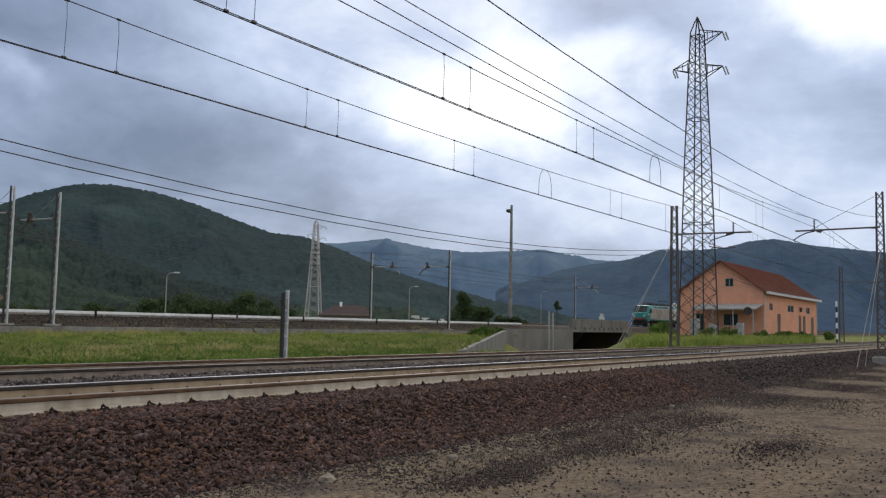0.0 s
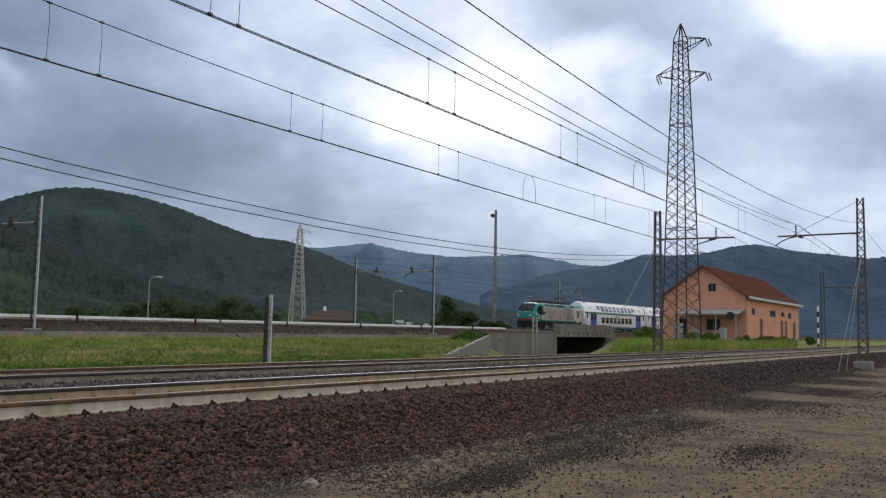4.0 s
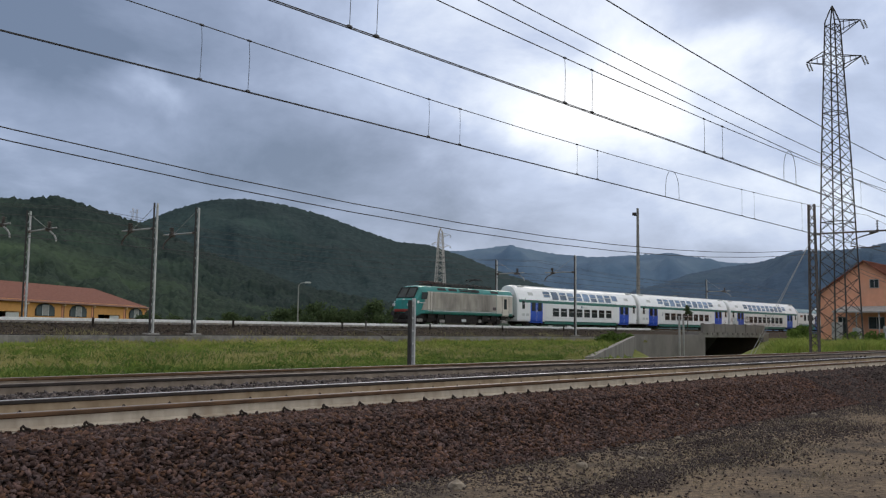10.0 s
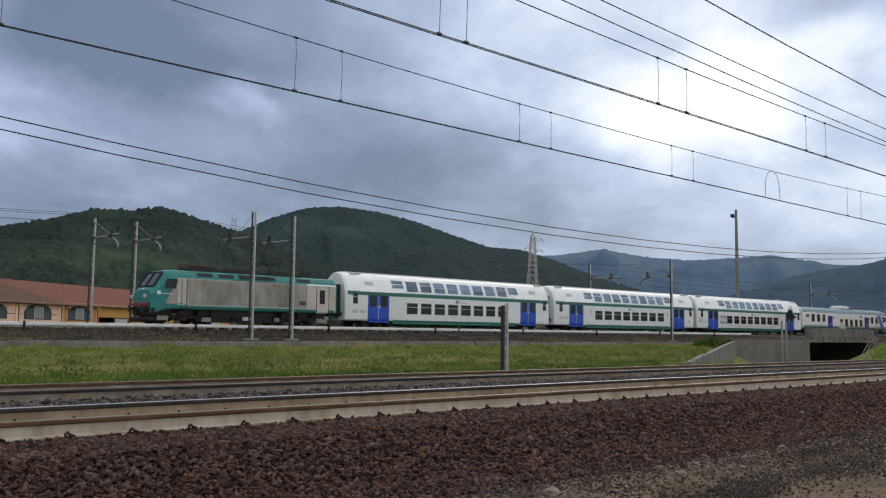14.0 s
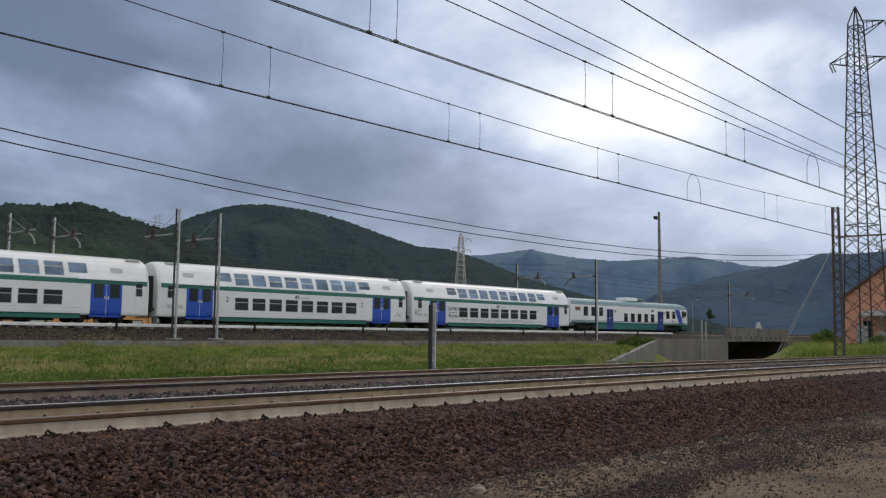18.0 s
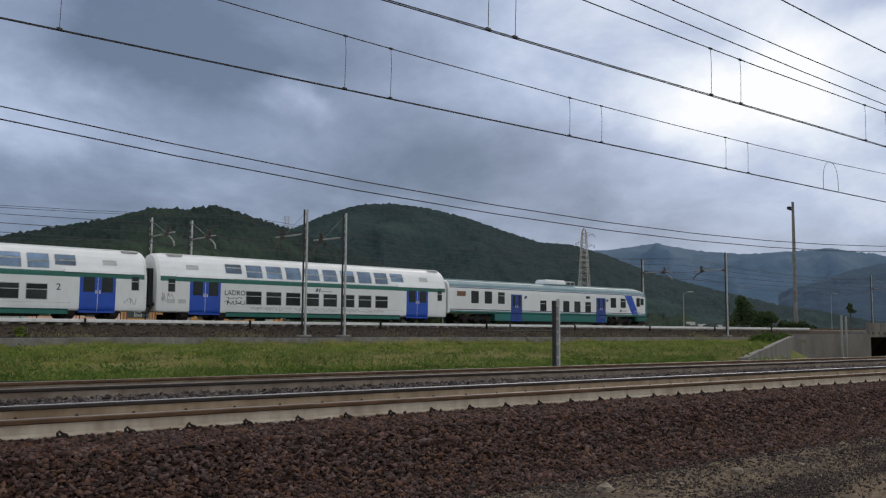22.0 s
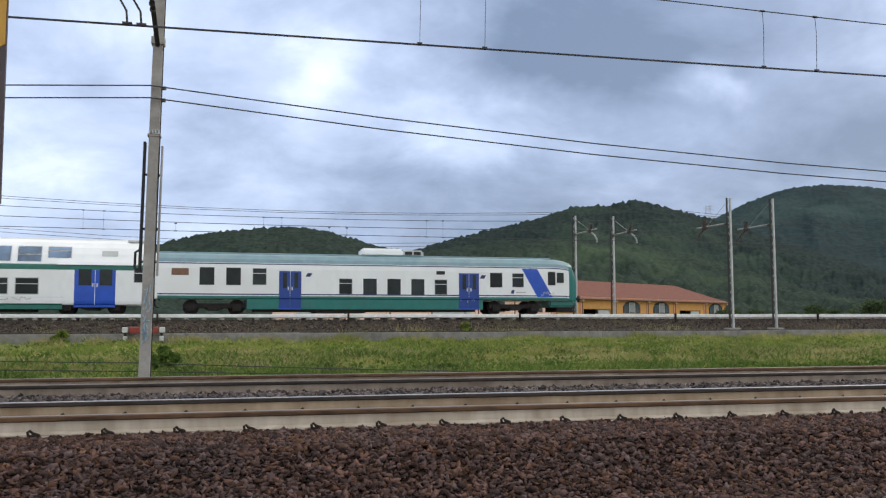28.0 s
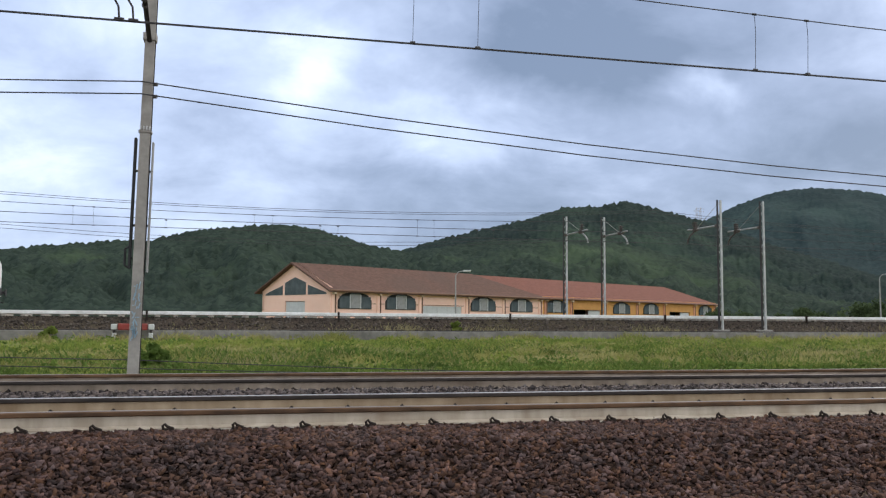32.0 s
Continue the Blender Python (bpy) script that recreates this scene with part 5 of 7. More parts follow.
def build_station():
    """The orange station building."""
    th = base("station_building", "orange plastered building with red tiled gable roof", "building", m=pose(123.6, 30.0, 0.9))
    L, W, E, R = 35.0, 11.4, 6.35, 4.0
    south = [(3.1, 5.0, 3.6, 4.6), (7.6, 9.6, 0.3, 3.2), (14.0, 18.1, 3.6, 4.6), (21.3, 23.2, 0.3, 3.2), (24.3, 26.2, 0.3, 3.2), (26.9, 29.5, 3.6, 4.6), (30.4, 32.6, 0.3, 3.1)]
    part("wall", wall_with_holes(L - 0.6, E, [(a - 0.3, b - 0.3, c, d) for a, b, c, d in south]), "stucco_orange", th, m=pose(0.3, 0, 0))
    west = [(6.3, 7.45, 6.7, 7.85), (2.2, 3.4, 0.6, 3.0), (6.0, 8.0, 1.4, 3.0)]
    gm = pose(0, W, 0, 0, 0, -90)
    part("wall", wall_with_holes(W, E, [h for h in west if h[3] < E], gable=R), "stucco_orange", th, m=gm)
    part("wall", wall_with_holes(W, E, [], gable=R), "stucco_orange", th, m=pose(L, 0, 0, 0, 0, 90))
    part("wall", wall_with_holes(L - 0.6, E, []), "stucco_orange", th, m=pose(L - 0.3, W, 0, 0, 0, 180))
    part("floor_slab", box_bm(0.1, L - 0.1, 0.1, W - 0.1, -0.5, 0.1), "concrete", th)
    rb = bmesh.new()
    gable_roof(rb, 0, L, 0, W, E, E + R, 0.55, 0.22)
    roof = part("roof", rb, "tile_red", th)
    # rows of tiles as ribs on the near slope
    rib = bmesh.new()
    k = R / (W / 2)
    for i in range(30):
        f0 = i / 30
        y0, z0 = -0.55 + f0 * (W / 2 + 0.55), E - 0.55 * k + f0 * (R + 0.55 * k)
        add_bar(rib, (-0.55, y0, z0 + 0.02), (L + 0.55, y0, z0 + 0.02), 0.05, 4)
    tagged(part("tile_course", rib, "tile_red", roof), kind="stuff")
    gut = bmesh.new()
    add_box(gut, -0.6, L + 0.6, -0.75, -0.5, E - 0.66, E - 0.30)
    part("gutter", gut, "galv", th, "pale eaves moulding")
    for i, (a, b, c, d) in enumerate(south):
        if c < 1:
            part("door", box_bm(a, b, 0.10, 0.17, c, d, 0.01), "brown_sign", th, "dark brown shuttered door")
        else:
            window_unit(th, a, c, b - a, d - c, pose(0, 0, 0), "tin", 1, "train_glass")
    for a, b, c, d in west:
        window_unit(th, a, c, b - a, d - c, gm @ pose(0, -0.12 if d > E else 0, 0), "tin", 1, "train_glass")
    part("wall_band", box_bm(-0.06, L + 0.06, -0.03, 0.02, 0.0, 0.35), "concrete", th, "pale plinth")
    bm = bmesh.new()
    add_box(bm, -0.05, 0.05, -0.14, -0.02, 0.2, E - 0.7)
    part("downpipe", bm, "light_grey", th, m=pose(0.35, 0, 0))
    part("downpipe", box_bm(L - 0.4, L - 0.3, -0.14, -0.02, 0.2, E - 0.7), "light_grey", th)
    part("wall_lamp", box_bm(21.8, 22.6, -0.35, 0.0, 3.8, 4.5, 0.1), "brown_sign", th)
    # lean-to canopy on the gable
    can = base("canopy", "pale corrugated lean-to canopy on thin posts", "canopy", m=pose(123.6, 30.0, 0.9))
    rb = prism_bm([(0.1, 3.45), (8.6, 3.45), (8.6, 3.62), (0.1, 3.62)], -4.2, -0.02)
    for v in rb.verts:
        v.co.z += (v.co.x + 4.2) * 0.18
    part("canopy_roof", rb, "tin", can)
    for y in (0.3, 2.9, 5.6, 8.3):
        part("post", box_bm(-4.1, -3.98, y, y + 0.12, 0.0, 3.5), "tin", can)
    part("disc", prism_bm([(0.55 * math.cos(i * math.pi / 8), 0.55 * math.sin(i * math.pi / 8)) for i in range(16)], -0.05, 0.05), "dark_steel", can, "dark round fan", m=pose(-4.2, 1.0, 3.3))
    # wall and clutter before the gable
    for k, (x, y, w, d, h) in enumerate(((116.0, 34.5, 1.2, 0.8, 1.5), (117.0, 37.2, 1.4, 0.9, 2.2), (116.5, 31.2, 0.8, 0.8, 1.7))):
        ob = thing("equipment_cabinet", box_bm(-w / 2, w / 2, -d / 2, d / 2, 0, h, 0.04), "tin", "weathered grey equipment cabinet by the station", "cabinet", "cabinets by the station")
        ob.matrix_basis = pose(x, y, 0.9)


build_station()


def build_warehouse():
    """The long pink and yellow hall behind the raised line."""
    m = pose(11.2, 102.3, 1.1, 0, 0, 33.7)
    th = base("warehouse", "long pink and yellow plastered hall with brown tiled roof", "building", m=m)
    E, R, W, L1, L2 = 4.25, 3.12, 13.0, 40.4, 96.0
    bays = [(3.7, "arch"), (11.2, "arch"), (18.8, "gate"), (26.9, "arch"), (35.3, "arch"), (43.8, "arch"), (52.2, "open"), (62.1, "arch"), (71.6, "arch"), (81.9, "open"), (91.6, "arch")]
    wide = {"arch": 2.5, "gate": 3.7, "open": 3.8}
    for a, b, mt in ((0, L1, "stucco_pink"), (L1, L2, "stucco_yellow")):
        holes = []
        for c, kind in bays:
            if a < c < b:
                w = wide[kind] - (0.2 if kind == "arch" else 0)
                holes.append((c - w - a, c + w - a, 2.0 if kind == "arch" else 0.0, 2.4 if kind != "arch" else 3.0))
        part("wall", wall_with_holes(b - a - 0.4, E, [(p - 0.4 * (a == 0), q - 0.4 * (a == 0), u, v) for p, q, u, v in holes], 0.4), mt, th, "pink plaster" if a == 0 else "yellow plaster", m=pose(a + 0.4 * (a == 0), 0, 0))
    gm = pose(0, W, 0, 0, 0, -90)
    part("wall", wall_with_holes(W, E, [(4.6, 8.4, 0, 2.75)], 0.4, gable=R), "stucco_pink", th, "pink plaster gable", m=gm)
    part("wall", wall_with_holes(W, E, [], 0.4), "stucco_yellow", th, m=pose(L2, 0, 0, 0, 0, 90))
    part("wall", wall_with_holes(L2, E, [], 0.4), "stucco_pink", th, m=pose(L2, W, 0, 0, 0, 180))
    part("floor_slab", box_bm(0.5, L2 - 0.5, 0.5, W - 0.5, -0.5, 0.05), "concrete", th)
    rb = bmesh.new()
    gable_roof(rb, L1 - 8, L2, 0, W, E - 0.05, E + R - 0.12, 0.55, 0.18, hip1=8.0)
    part("roof", rb, "tile_rust", th, "rust red tiled roof")
    rb = bmesh.new()
    gable_roof(rb, 0, L1, 0, W, E, E + R, 0.7, 0.2, hip1=8.5)
    part("roof", rb, "tile_brown", th, "brown tiled roof")
    for a, b in ((-0.7, L1 + 0.6), (L1 + 0.7, L2 + 0.5)):
        part("gutter", box_bm(a, b, -0.82, -0.62, E - 0.42, E - 0.22, 0.03), "gutter", th)
    for c, kind in bays:
        if kind == "arch":
            win = part("window", arch_bm(5.2, 1.95, 0.95, 0.02, 0.10), "rubber", th, "arched dark window", m=pose(c, -0.12, 1.85))
            for dx in (-1.65, 0.0, 1.65):
                wdt = 1.5
                hh = 1.85 if dx == 0 else 1.45
                part("pane", box_bm(dx - wdt / 2, dx + wdt / 2, -0.03, 0.0, 0.08, hh), "glass_dark", win)
            for dx in (-0.82, 0.82):
                part("mullion", box_bm(dx - 0.07, dx + 0.07, -0.045, -0.032, 0.05, 1.7), "light_grey", win, "pale mullion")
            part("blind", box_bm(-0.70, 0.70, -0.04, -0.031, 0.1, 1.72), "tin", win, "grey middle leaf with a drawn blind")
        elif kind == "open":
            # shade of the bay drawn as a near-black panel
            part("dark_bay", box_bm(c - 3.8, c + 3.8, 3.0, 3.1, 0, 2.6), "void", th, "near-black panel for the unlit depth of an open bay")
            part("shutter", box_bm(c + 0.5, c + 3.7, 0.2, 0.26, 0, 2.3), "light_grey", th, "half-closed pale shutter")
        elif kind == "gate":
            g = part("gate", box_bm(c - 3.7, c + 3.7, 0.05, 0.15, 0, 2.4), "light_grey", th, "pale grey sliding gate")
            for i in range(4):
                part("gate_rib", box_bm(c - 2.9 + i * 1.9, c - 2.8 + i * 1.9, 0.02, 0.05, 0, 2.4), "galv", g)
    for c in (0.35, 7.4, 14.6, 23.5, 31.2, 39.6, 41.0, 47.6, 57.0, 66.9, 76.0, 87.2, 95.4):
        if c < L2:
            part("pilaster", box_bm(c - 0.22, c + 0.22, -0.12, 0.0, 0, E - 0.4), "stucco_pink" if c < L1 else "stucco_orange", th)
            part("downpipe", box_bm(c + 0.30, c + 0.42, -0.16, -0.02, 0, E - 0.4), "gutter", th)
            part("corbel", box_bm(c - 0.2, c + 0.2, -0.6, -0.12, E - 0.75, E - 0.42, 0.05), "corbel_pale", th)
    for a, b in ((0.6, 1.0), (6.4, 7.1), (7.9, 8.5), (13.9, 14.3), (15.2, 22.9), (24.2, 24.3), (29.6, 30.9), (31.7, 32.6), (38.0, 39.2)):
        part("string_course", box_bm(a, b, -0.03, 0.0, 2.46, 2.54), "gutter", th, "thin brown painted line")
    # three-part gable window and gate
    part("gate", box_bm(4.65, 8.35, 0.12, 0.2, 0, 2.7), "light_grey", th, "pale grey gate", m=gm)
    bm = bmesh.new()
    for pts in (((0.7, 4.0), (4.1, 4.0), (4.1, 5.15), (0.7, 4.2)), ((4.55, 4.0), (8.55, 4.0), (8.55, 5.45), (6.5, 6.1), (4.55, 5.45)), ((8.95, 4.0), (12.3, 4.0), (12.3, 4.2), (8.95, 5.15))):
        a = [bm.verts.new((x, -0.05, z - 0.5)) for x, z in pts]
        b = [bm.verts.new((x, 0.05, z - 0.5)) for x, z in pts]
        n = len(pts)
        for i in range(n):
            bm.faces.new((a[i], a[(i + 1) % n], b[(i + 1) % n], b[i]))
        bm.faces.new(a[::-1])
        bm.faces.new(b)
    bmesh.ops.recalc_face_normals(bm, faces=list(bm.faces))
    part("gable_window", bm, "glass_dark", th, "dark glazed gable window in three parts", m=gm)


build_warehouse()


# ---------------------------------------------------------------- plants
def build_blades(name, count, sample, height, width, material, label, seed):
    """Grass as bent three-faced blades in one mesh."""
    rng = np.random.default_rng(seed)
    pos = sample(rng, count)
    h = height * rng.uniform(0.45, 1.25, count) * np.array([0.95 + 0.9 * noise.noise((p * 0.45, q * 0.4, 7.0)) + 0.7 * noise.noise((p * 0.15, q * 0.25, 2.0)) + 0.4 * noise.noise((p * 1.5, q * 1.2, 3.0)) for p, q in pos[:, :2]]).clip(0.25, 2.0)
    w = width * rng.uniform(0.6, 1.4, count)
    a = rng.uniform(0, 2 * math.pi, count)
    lean = rng.uniform(0.2, 1.3, count) * h
    b = rng.uniform(0, 2 * math.pi, count)
    side = np.stack([np.cos(a) * w, np.sin(a) * w, 0 * w], -1)
    bend = np.stack([np.cos(b) * lean, np.sin(b) * lean, 0 * lean], -1)
    up = np.stack([0 * h, 0 * h, h], -1)
    v = np.stack([pos - side, pos + side, pos + up * 0.55 + bend * 0.35 + side * 0.8, pos + up * 0.55 + bend * 0.35 - side * 0.8, pos + up + bend], 1)
    i = 5 * np.arange(count)[:, None]
    tri = np.concatenate([i + np.array([[0, 1, 2]]), i + np.array([[0, 2, 3]]), i + np.array([[3, 2, 4]])], 1).reshape(-1)
    me = bpy.data.meshes.new(name)
    me.vertices.add(count * 5)
    me.vertices.foreach_set("co", v.reshape(-1))
    me.loops.add(len(tri))
    me.polygons.add(count * 3)
    me.loops.foreach_set("vertex_index", tri.astype(np.int32))
    me.polygons.foreach_set("loop_start", np.arange(0, len(tri), 3, dtype=np.int32))
    me.materials.append(M[material])
    me.update(calc_edges=True)
    return tagged(new(name, me), label, "grass", kind="stuff")


def meadow(y0, y1, x0, x1, power=1.0, lump=0.0):
    def sample(rng, n):
        y = y0 + (y1 - y0) * rng.random(n) ** power
        x = rng.uniform(x0, x1, n) + (y - y0) * rng.uniform(0, 1.7, n)
        if lump:
            cx, cy = rng.uniform(x0, x1, n // 60), rng.uniform(y0, y1, n // 60)
            k = rng.integers(0, len(cx), n)
            x, y = cx[k] + rng.normal(0, lump, n) + (cy[k] - y0) * 1.0, cy[k] + rng.normal(0, lump * 0.6, n)
        z = np.array([0.40 + 0.10 * noise.noise((p * 0.13, q * 0.2, 0)) - 3.0 * dip(p, q) for p, q in zip(x, y)])
        return np.stack([x, y, z], -1)
    return sample


build_blades("meadow_grass", 60000, meadow(16.9, 22.5, -8, 42, 1.2), 0.13, 0.010, "blade", "tall fresh green meadow grass between the railway lines", 21)
build_blades("weeds", 40000, meadow(17.1, 22, -8, 45, 1.0, 0.45), 0.16, 0.022, "leaf", "clumps of dark green leafy weeds", 24)
build_blades("meadow_grass", 60000, meadow(20, 33, -10, 48), 0.15, 0.018, "blade_pale", "olive grass going to seed", 22)
build_blades("meadow_grass", 30000, meadow(24, 40, -10, 52, 1.0, 1.6), 0.19, 0.020, "blade_pale", "olive grass going to seed", 32)
build_blades("meadow_grass", 70000, meadow(33, 50.5, -12, 60), 0.22, 0.026, "blade", "tall bright green meadow grass", 23)
build_blades("weeds", 30000, meadow(21, 46, -10, 52, 1.0, 0.9), 0.22, 0.030, "leaf", "clumps of dark green leafy weeds", 25)
build_blades("meadow_grass", 9000, meadow(22, 42, -10, 55, 1.0, 1.1), 0.30, 0.010, "straw", "pale dry seed heads standing in the meadow", 30)
build_blades("meadow_grass", 4000, meadow(17.2, 24, -8, 45, 1.0, 0.5), 0.22, 0.005, "straw", "pale dry seed heads standing in the meadow", 31)


def bank_edge(rng, n):
    s = rng.uniform(-30, 92, n)
    o = rng.uniform(-7.6, -5.5, n)
    cl = np.sin(s * 1.7) + np.sin(s * 0.61 + 1) > 0.1
    s = np.where(cl, s, s + 1.2)
    d = DIST + o + BOW * s * s
    return np.stack([UX * s - UY * d, UY * s + UX * d, 0 * s + 0.45], -1)


def bank_tufts(rng, n):
    c = rng.uniform(-20, 90, 40)
    s = c[rng.integers(0, 40, n)] + rng.normal(0, 0.7, n)
    o = rng.uniform(-5.1, -4.0, n)
    d = DIST + o + BOW * s * s
    return np.stack([UX * s - UY * d, UY * s + UX * d, np.interp(o, (-5.15, -4.3, -3.4), (0.88, 1.03, 1.7))], -1)


def right_bank(rng, n):
    y = rng.uniform(20, 30, n)
    x = 53 + (y - 21) * 2.4 + rng.uniform(-6, 55, n)
    z = np.array([0.42 - 3.0 * dip(p, q) for p, q in zip(x, y)])
    return np.stack([x, y, z], -1)


build_blades("meadow_grass", 9000, bank_edge, 0.36, 0.028, "blade_pale", "rough grass along the wall's foot", 26)
build_blades("weeds", 2200, bank_tufts, 0.26, 0.02, "straw", "grass tufts growing in the ballast bank", 27)
build_blades("meadow_grass", 26000, right_bank, 0.55, 0.04, "blade", "long grass on the bank by the underpass", 28)


def dry_tufts(rng, n):
    cx, cy = 5 + 30 * rng.random(160) ** 1.3, 6.5 - 3.2 * rng.random(160)
    k = rng.integers(0, 160, n)
    x, y = cx[k] + rng.normal(0, 0.6, n), cy[k] + rng.normal(0, 0.13, n)
    return np.stack([x, y, 0 * x], -1)


build_blades("dry_grass", 20000, dry_tufts, 0.035, 0.0035, "straw_dry", "sparse dry grass on the dirt verge", 29)


def leaf_cloud(bm_v, bm_f, rng, centre, radius, n, size):
    """Loose leaves round one clump."""
    for _ in range(n):
        d = rng.normal(size=3)
        d /= np.linalg.norm(d)
        p = np.array(centre) + d * radius * rng.uniform(0.55, 1.05) * np.array((1, 1, 0.85))
        a, b = rng.normal(size=3), rng.normal(size=3)
        a /= np.linalg.norm(a)
        b -= a * (a @ b)
        b /= np.linalg.norm(b)
        k = size * rng.uniform(0.6, 1.3)
        i = len(bm_v)
        bm_v += [tuple(p - a * k), tuple(p + b * k * 0.6), tuple(p + a * k), tuple(p - b * k * 0.6)]
        bm_f.append((i, i + 1, i + 2, i + 3))


def tree(x, y, z, h, spread, seed, label, group, trunk=0.35, leaf="leaf", clumps=26, leaves=90, name="tree", low=0.25):
    rng = np.random.default_rng(seed)
    th = base(name, label, name, group, pose(x, y, z))
    bm = bmesh.new()
    add_bar(bm, (0, 0, -0.3), (0.1, 0, h * trunk), 0.045 * h * 0.5, 7, 0.03 * h * 0.5)
    cs = []
    for i in range(clumps):
        f = rng.uniform(low if name == "tree" else 0.1, 1.0)
        r = spread * math.sin(math.pi * min(0.95, 0.18 + 0.80 * f)) ** 0.7 * rng.uniform(0.2, 1.0)
        a = rng.uniform(0, 2 * math.pi)
        c = (r * math.cos(a), r * math.sin(a), h * f * 0.93)
        cs.append(c)
        if i % 3 == 0:
            add_bar(bm, (0.1, 0, h * trunk * rng.uniform(0.6, 1.0)), c, 0.012 * h, 5, 0.004 * h)
    part("trunk", bm, "bark", th)
    v, f = [], []
    for c in cs:
        leaf_cloud(v, f, rng, c, spread * rng.uniform(0.22, 0.42), leaves, 0.05 * spread + 0.06)
    crown = new("crown", raw_mesh("crown", v, f, leaf))
    crown.parent = th
    return th


def weed_clumps(count, y0, y1, size, seed, material, label):
    """Low leafy clumps in the meadow as one mesh."""
    rng = np.random.default_rng(seed)
    v, f = [], []
    for i in range(count):
        y = rng.uniform(y0, y1)
        x = rng.uniform(-0.55, 1.75) * y
        if dip(x, y) > 0.02:
            continue
        k = size * rng.uniform(0.4, 1.4)
        for j in range(3):
            leaf_cloud(v, f, rng, (x + rng.normal(0, k * 1.3), y + rng.normal(0, k * 0.7), 0.40 + k * 0.28), k * rng.uniform(0.6, 1.1), 30, 0.030 + 0.0010 * y)
    tagged(new("weed_clumps", raw_mesh("weed_clumps", v, f, material)), label, "weeds", kind="stuff")


weed_clumps(260, 17.3, 22, 0.17, 61, "leaf", "low bushy green weeds standing in the meadow")
weed_clumps(260, 21, 48, 0.30, 62, "leaf", "low bushy green weeds standing in the meadow")
weed_clumps(160, 18, 30, 0.20, 63, "blade", "rounded tufts of fresh green grass")
weed_clumps(260, 26, 50, 0.30, 64, "blade_pale", "rounded tufts of olive seeding grass")
weed_clumps(160, 30, 50, 0.34, 65, "blade", "rounded tufts of fresh green grass")


def polar(az, r):
    return r * math.sin(radians(az)), r * math.cos(radians(az))


for i, (az, r, h, sp) in enumerate(((35.4, 118, 2.6, 2.4), (36.4, 125, 2.2, 2.0), (38.3, 124, 3.4, 3.2), (39.4, 128, 4.4, 3.0), (40.7, 126, 5.0, 3.4), (41.6, 128, 4.6, 3.0), (42.4, 130, 3.8, 2.6), (43.6, 127, 4.4, 3.0), (44.4, 124, 5.2, 3.4), (45.4, 128, 4.0, 2.8), (46.6, 130, 3.0, 2.4),
                                    (34.0, 130, 2.0, 1.8), (30.6, 150, 3.0, 3.2), (32.0, 152, 2.6, 2.6))):
    tree(*polar(az, r), 1.1, h * 0.78, sp * 0.9, 100 + i, "dark green leafy tree in a row behind the line", "trees behind the line", clumps=20, leaves=70, leaf="leaf_dark")
tree(*polar(57.95, 128), 1.1, 5.2, 2.1, 130, "rounded dark green tree beside the light mast", "trees behind the line", clumps=34, leaf="leaf_dark")
tree(*polar(59.2, 126), 1.1, 3.2, 2.0, 131, "low green tree beside the light mast", "trees behind the line", leaf="leaf_dark")
tree(*polar(60.4, 126), 1.0, 1.8, 1.6, 132, "low green bush behind the line", "bushes", name="bush", trunk=0.1, leaf="leaf_dark")
tree(*polar(61.4, 126), 1.0, 1.7, 1.7, 133, "low green bush behind the line", "bushes", name="bush", trunk=0.1, leaf="leaf_dark")
tree(*polar(63.9, 121), 1.6, 3.6, 0.85, 134, "slim dark green tree beside the bridge", "trees behind the line", trunk=0.6, leaf="leaf_dark", clumps=12, leaves=50, low=0.66)
for i, (x, y, z, h, sp) in enumerate(((-1.75, 22.6, 0.38, 0.62, 0.36), (94.5, 34.5, -0.6, 2.6, 1.6), (98, 35, 0.2, 2.2, 1.6), (103, 36, 0.3, 1.7, 1.5), (92, 33, -0.6, 1.8, 1.2), (108, 33.0, 0.3, 1.2, 1.3), (82.5, 48.8, -0.2, 1.6, 1.5), (86, 49.5, 0.0, 1.3, 1.2),
                                      (79, 47.8, 0.2, 0.9, 1.0), (152.0, 27.0, 0.5, 1.0, 1.2), (112.0, 31.5, 0.4, 1.4, 1.5), (118.5, 29.0, 0.5, 1.1, 1.4), (105.0, 31.0, 0.3, 1.5, 1.4), (124.0, 27.5, 0.6, 0.9, 1.5), (132.0, 27.0, 0.6, 0.8, 1.4))):
    tree(x, y, z, h, sp, 150 + i, "green leafy bush in the rough grass", "bushes", name="bush", trunk=0.1, clumps=18, leaves=60)
x, y = line2(15.7, -4.6)
tree(x, y, 1.0, 0.6, 0.34, 170, "small yellowish bush in the ballast bank", "bushes", name="bush", trunk=0.1, leaf="blade", clumps=10, leaves=50)
x, y = line2(-6, -5.9)
tree(x, y, 0.45, 0.7, 0.5, 171, "yellow-green bush at the wall's foot", "bushes", name="bush", trunk=0.1, leaf="blade", clumps=14, leaves=60)


# ---------------------------------------------------------------- lamps, posts and clutter
def street_lamp(x, y, z0, z1, turn):
    th = base("street_lamp", "slim grey street lamp with a pale head", "street lamp", "street lamps", pose(x, y, 0, 0, 0, turn))
    bm = bmesh.new()
    add_bar(bm, (0, 0, z0), (0, 0, z1 - 0.3), 0.085, 8, 0.05)
    add_tube(bm, [(0, 0, z1 - 0.3), (0.25, 0, z1), (0.75, 0, z1 + 0.08)], 0.035)
    part("pole", bm, "tin", th)
    part("lamp_head", box_bm(0.65, 1.35, -0.14, 0.14, z1 + 0.0, z1 + 0.16, 0.05, 2), "light_grey", th, "pale lamp head")


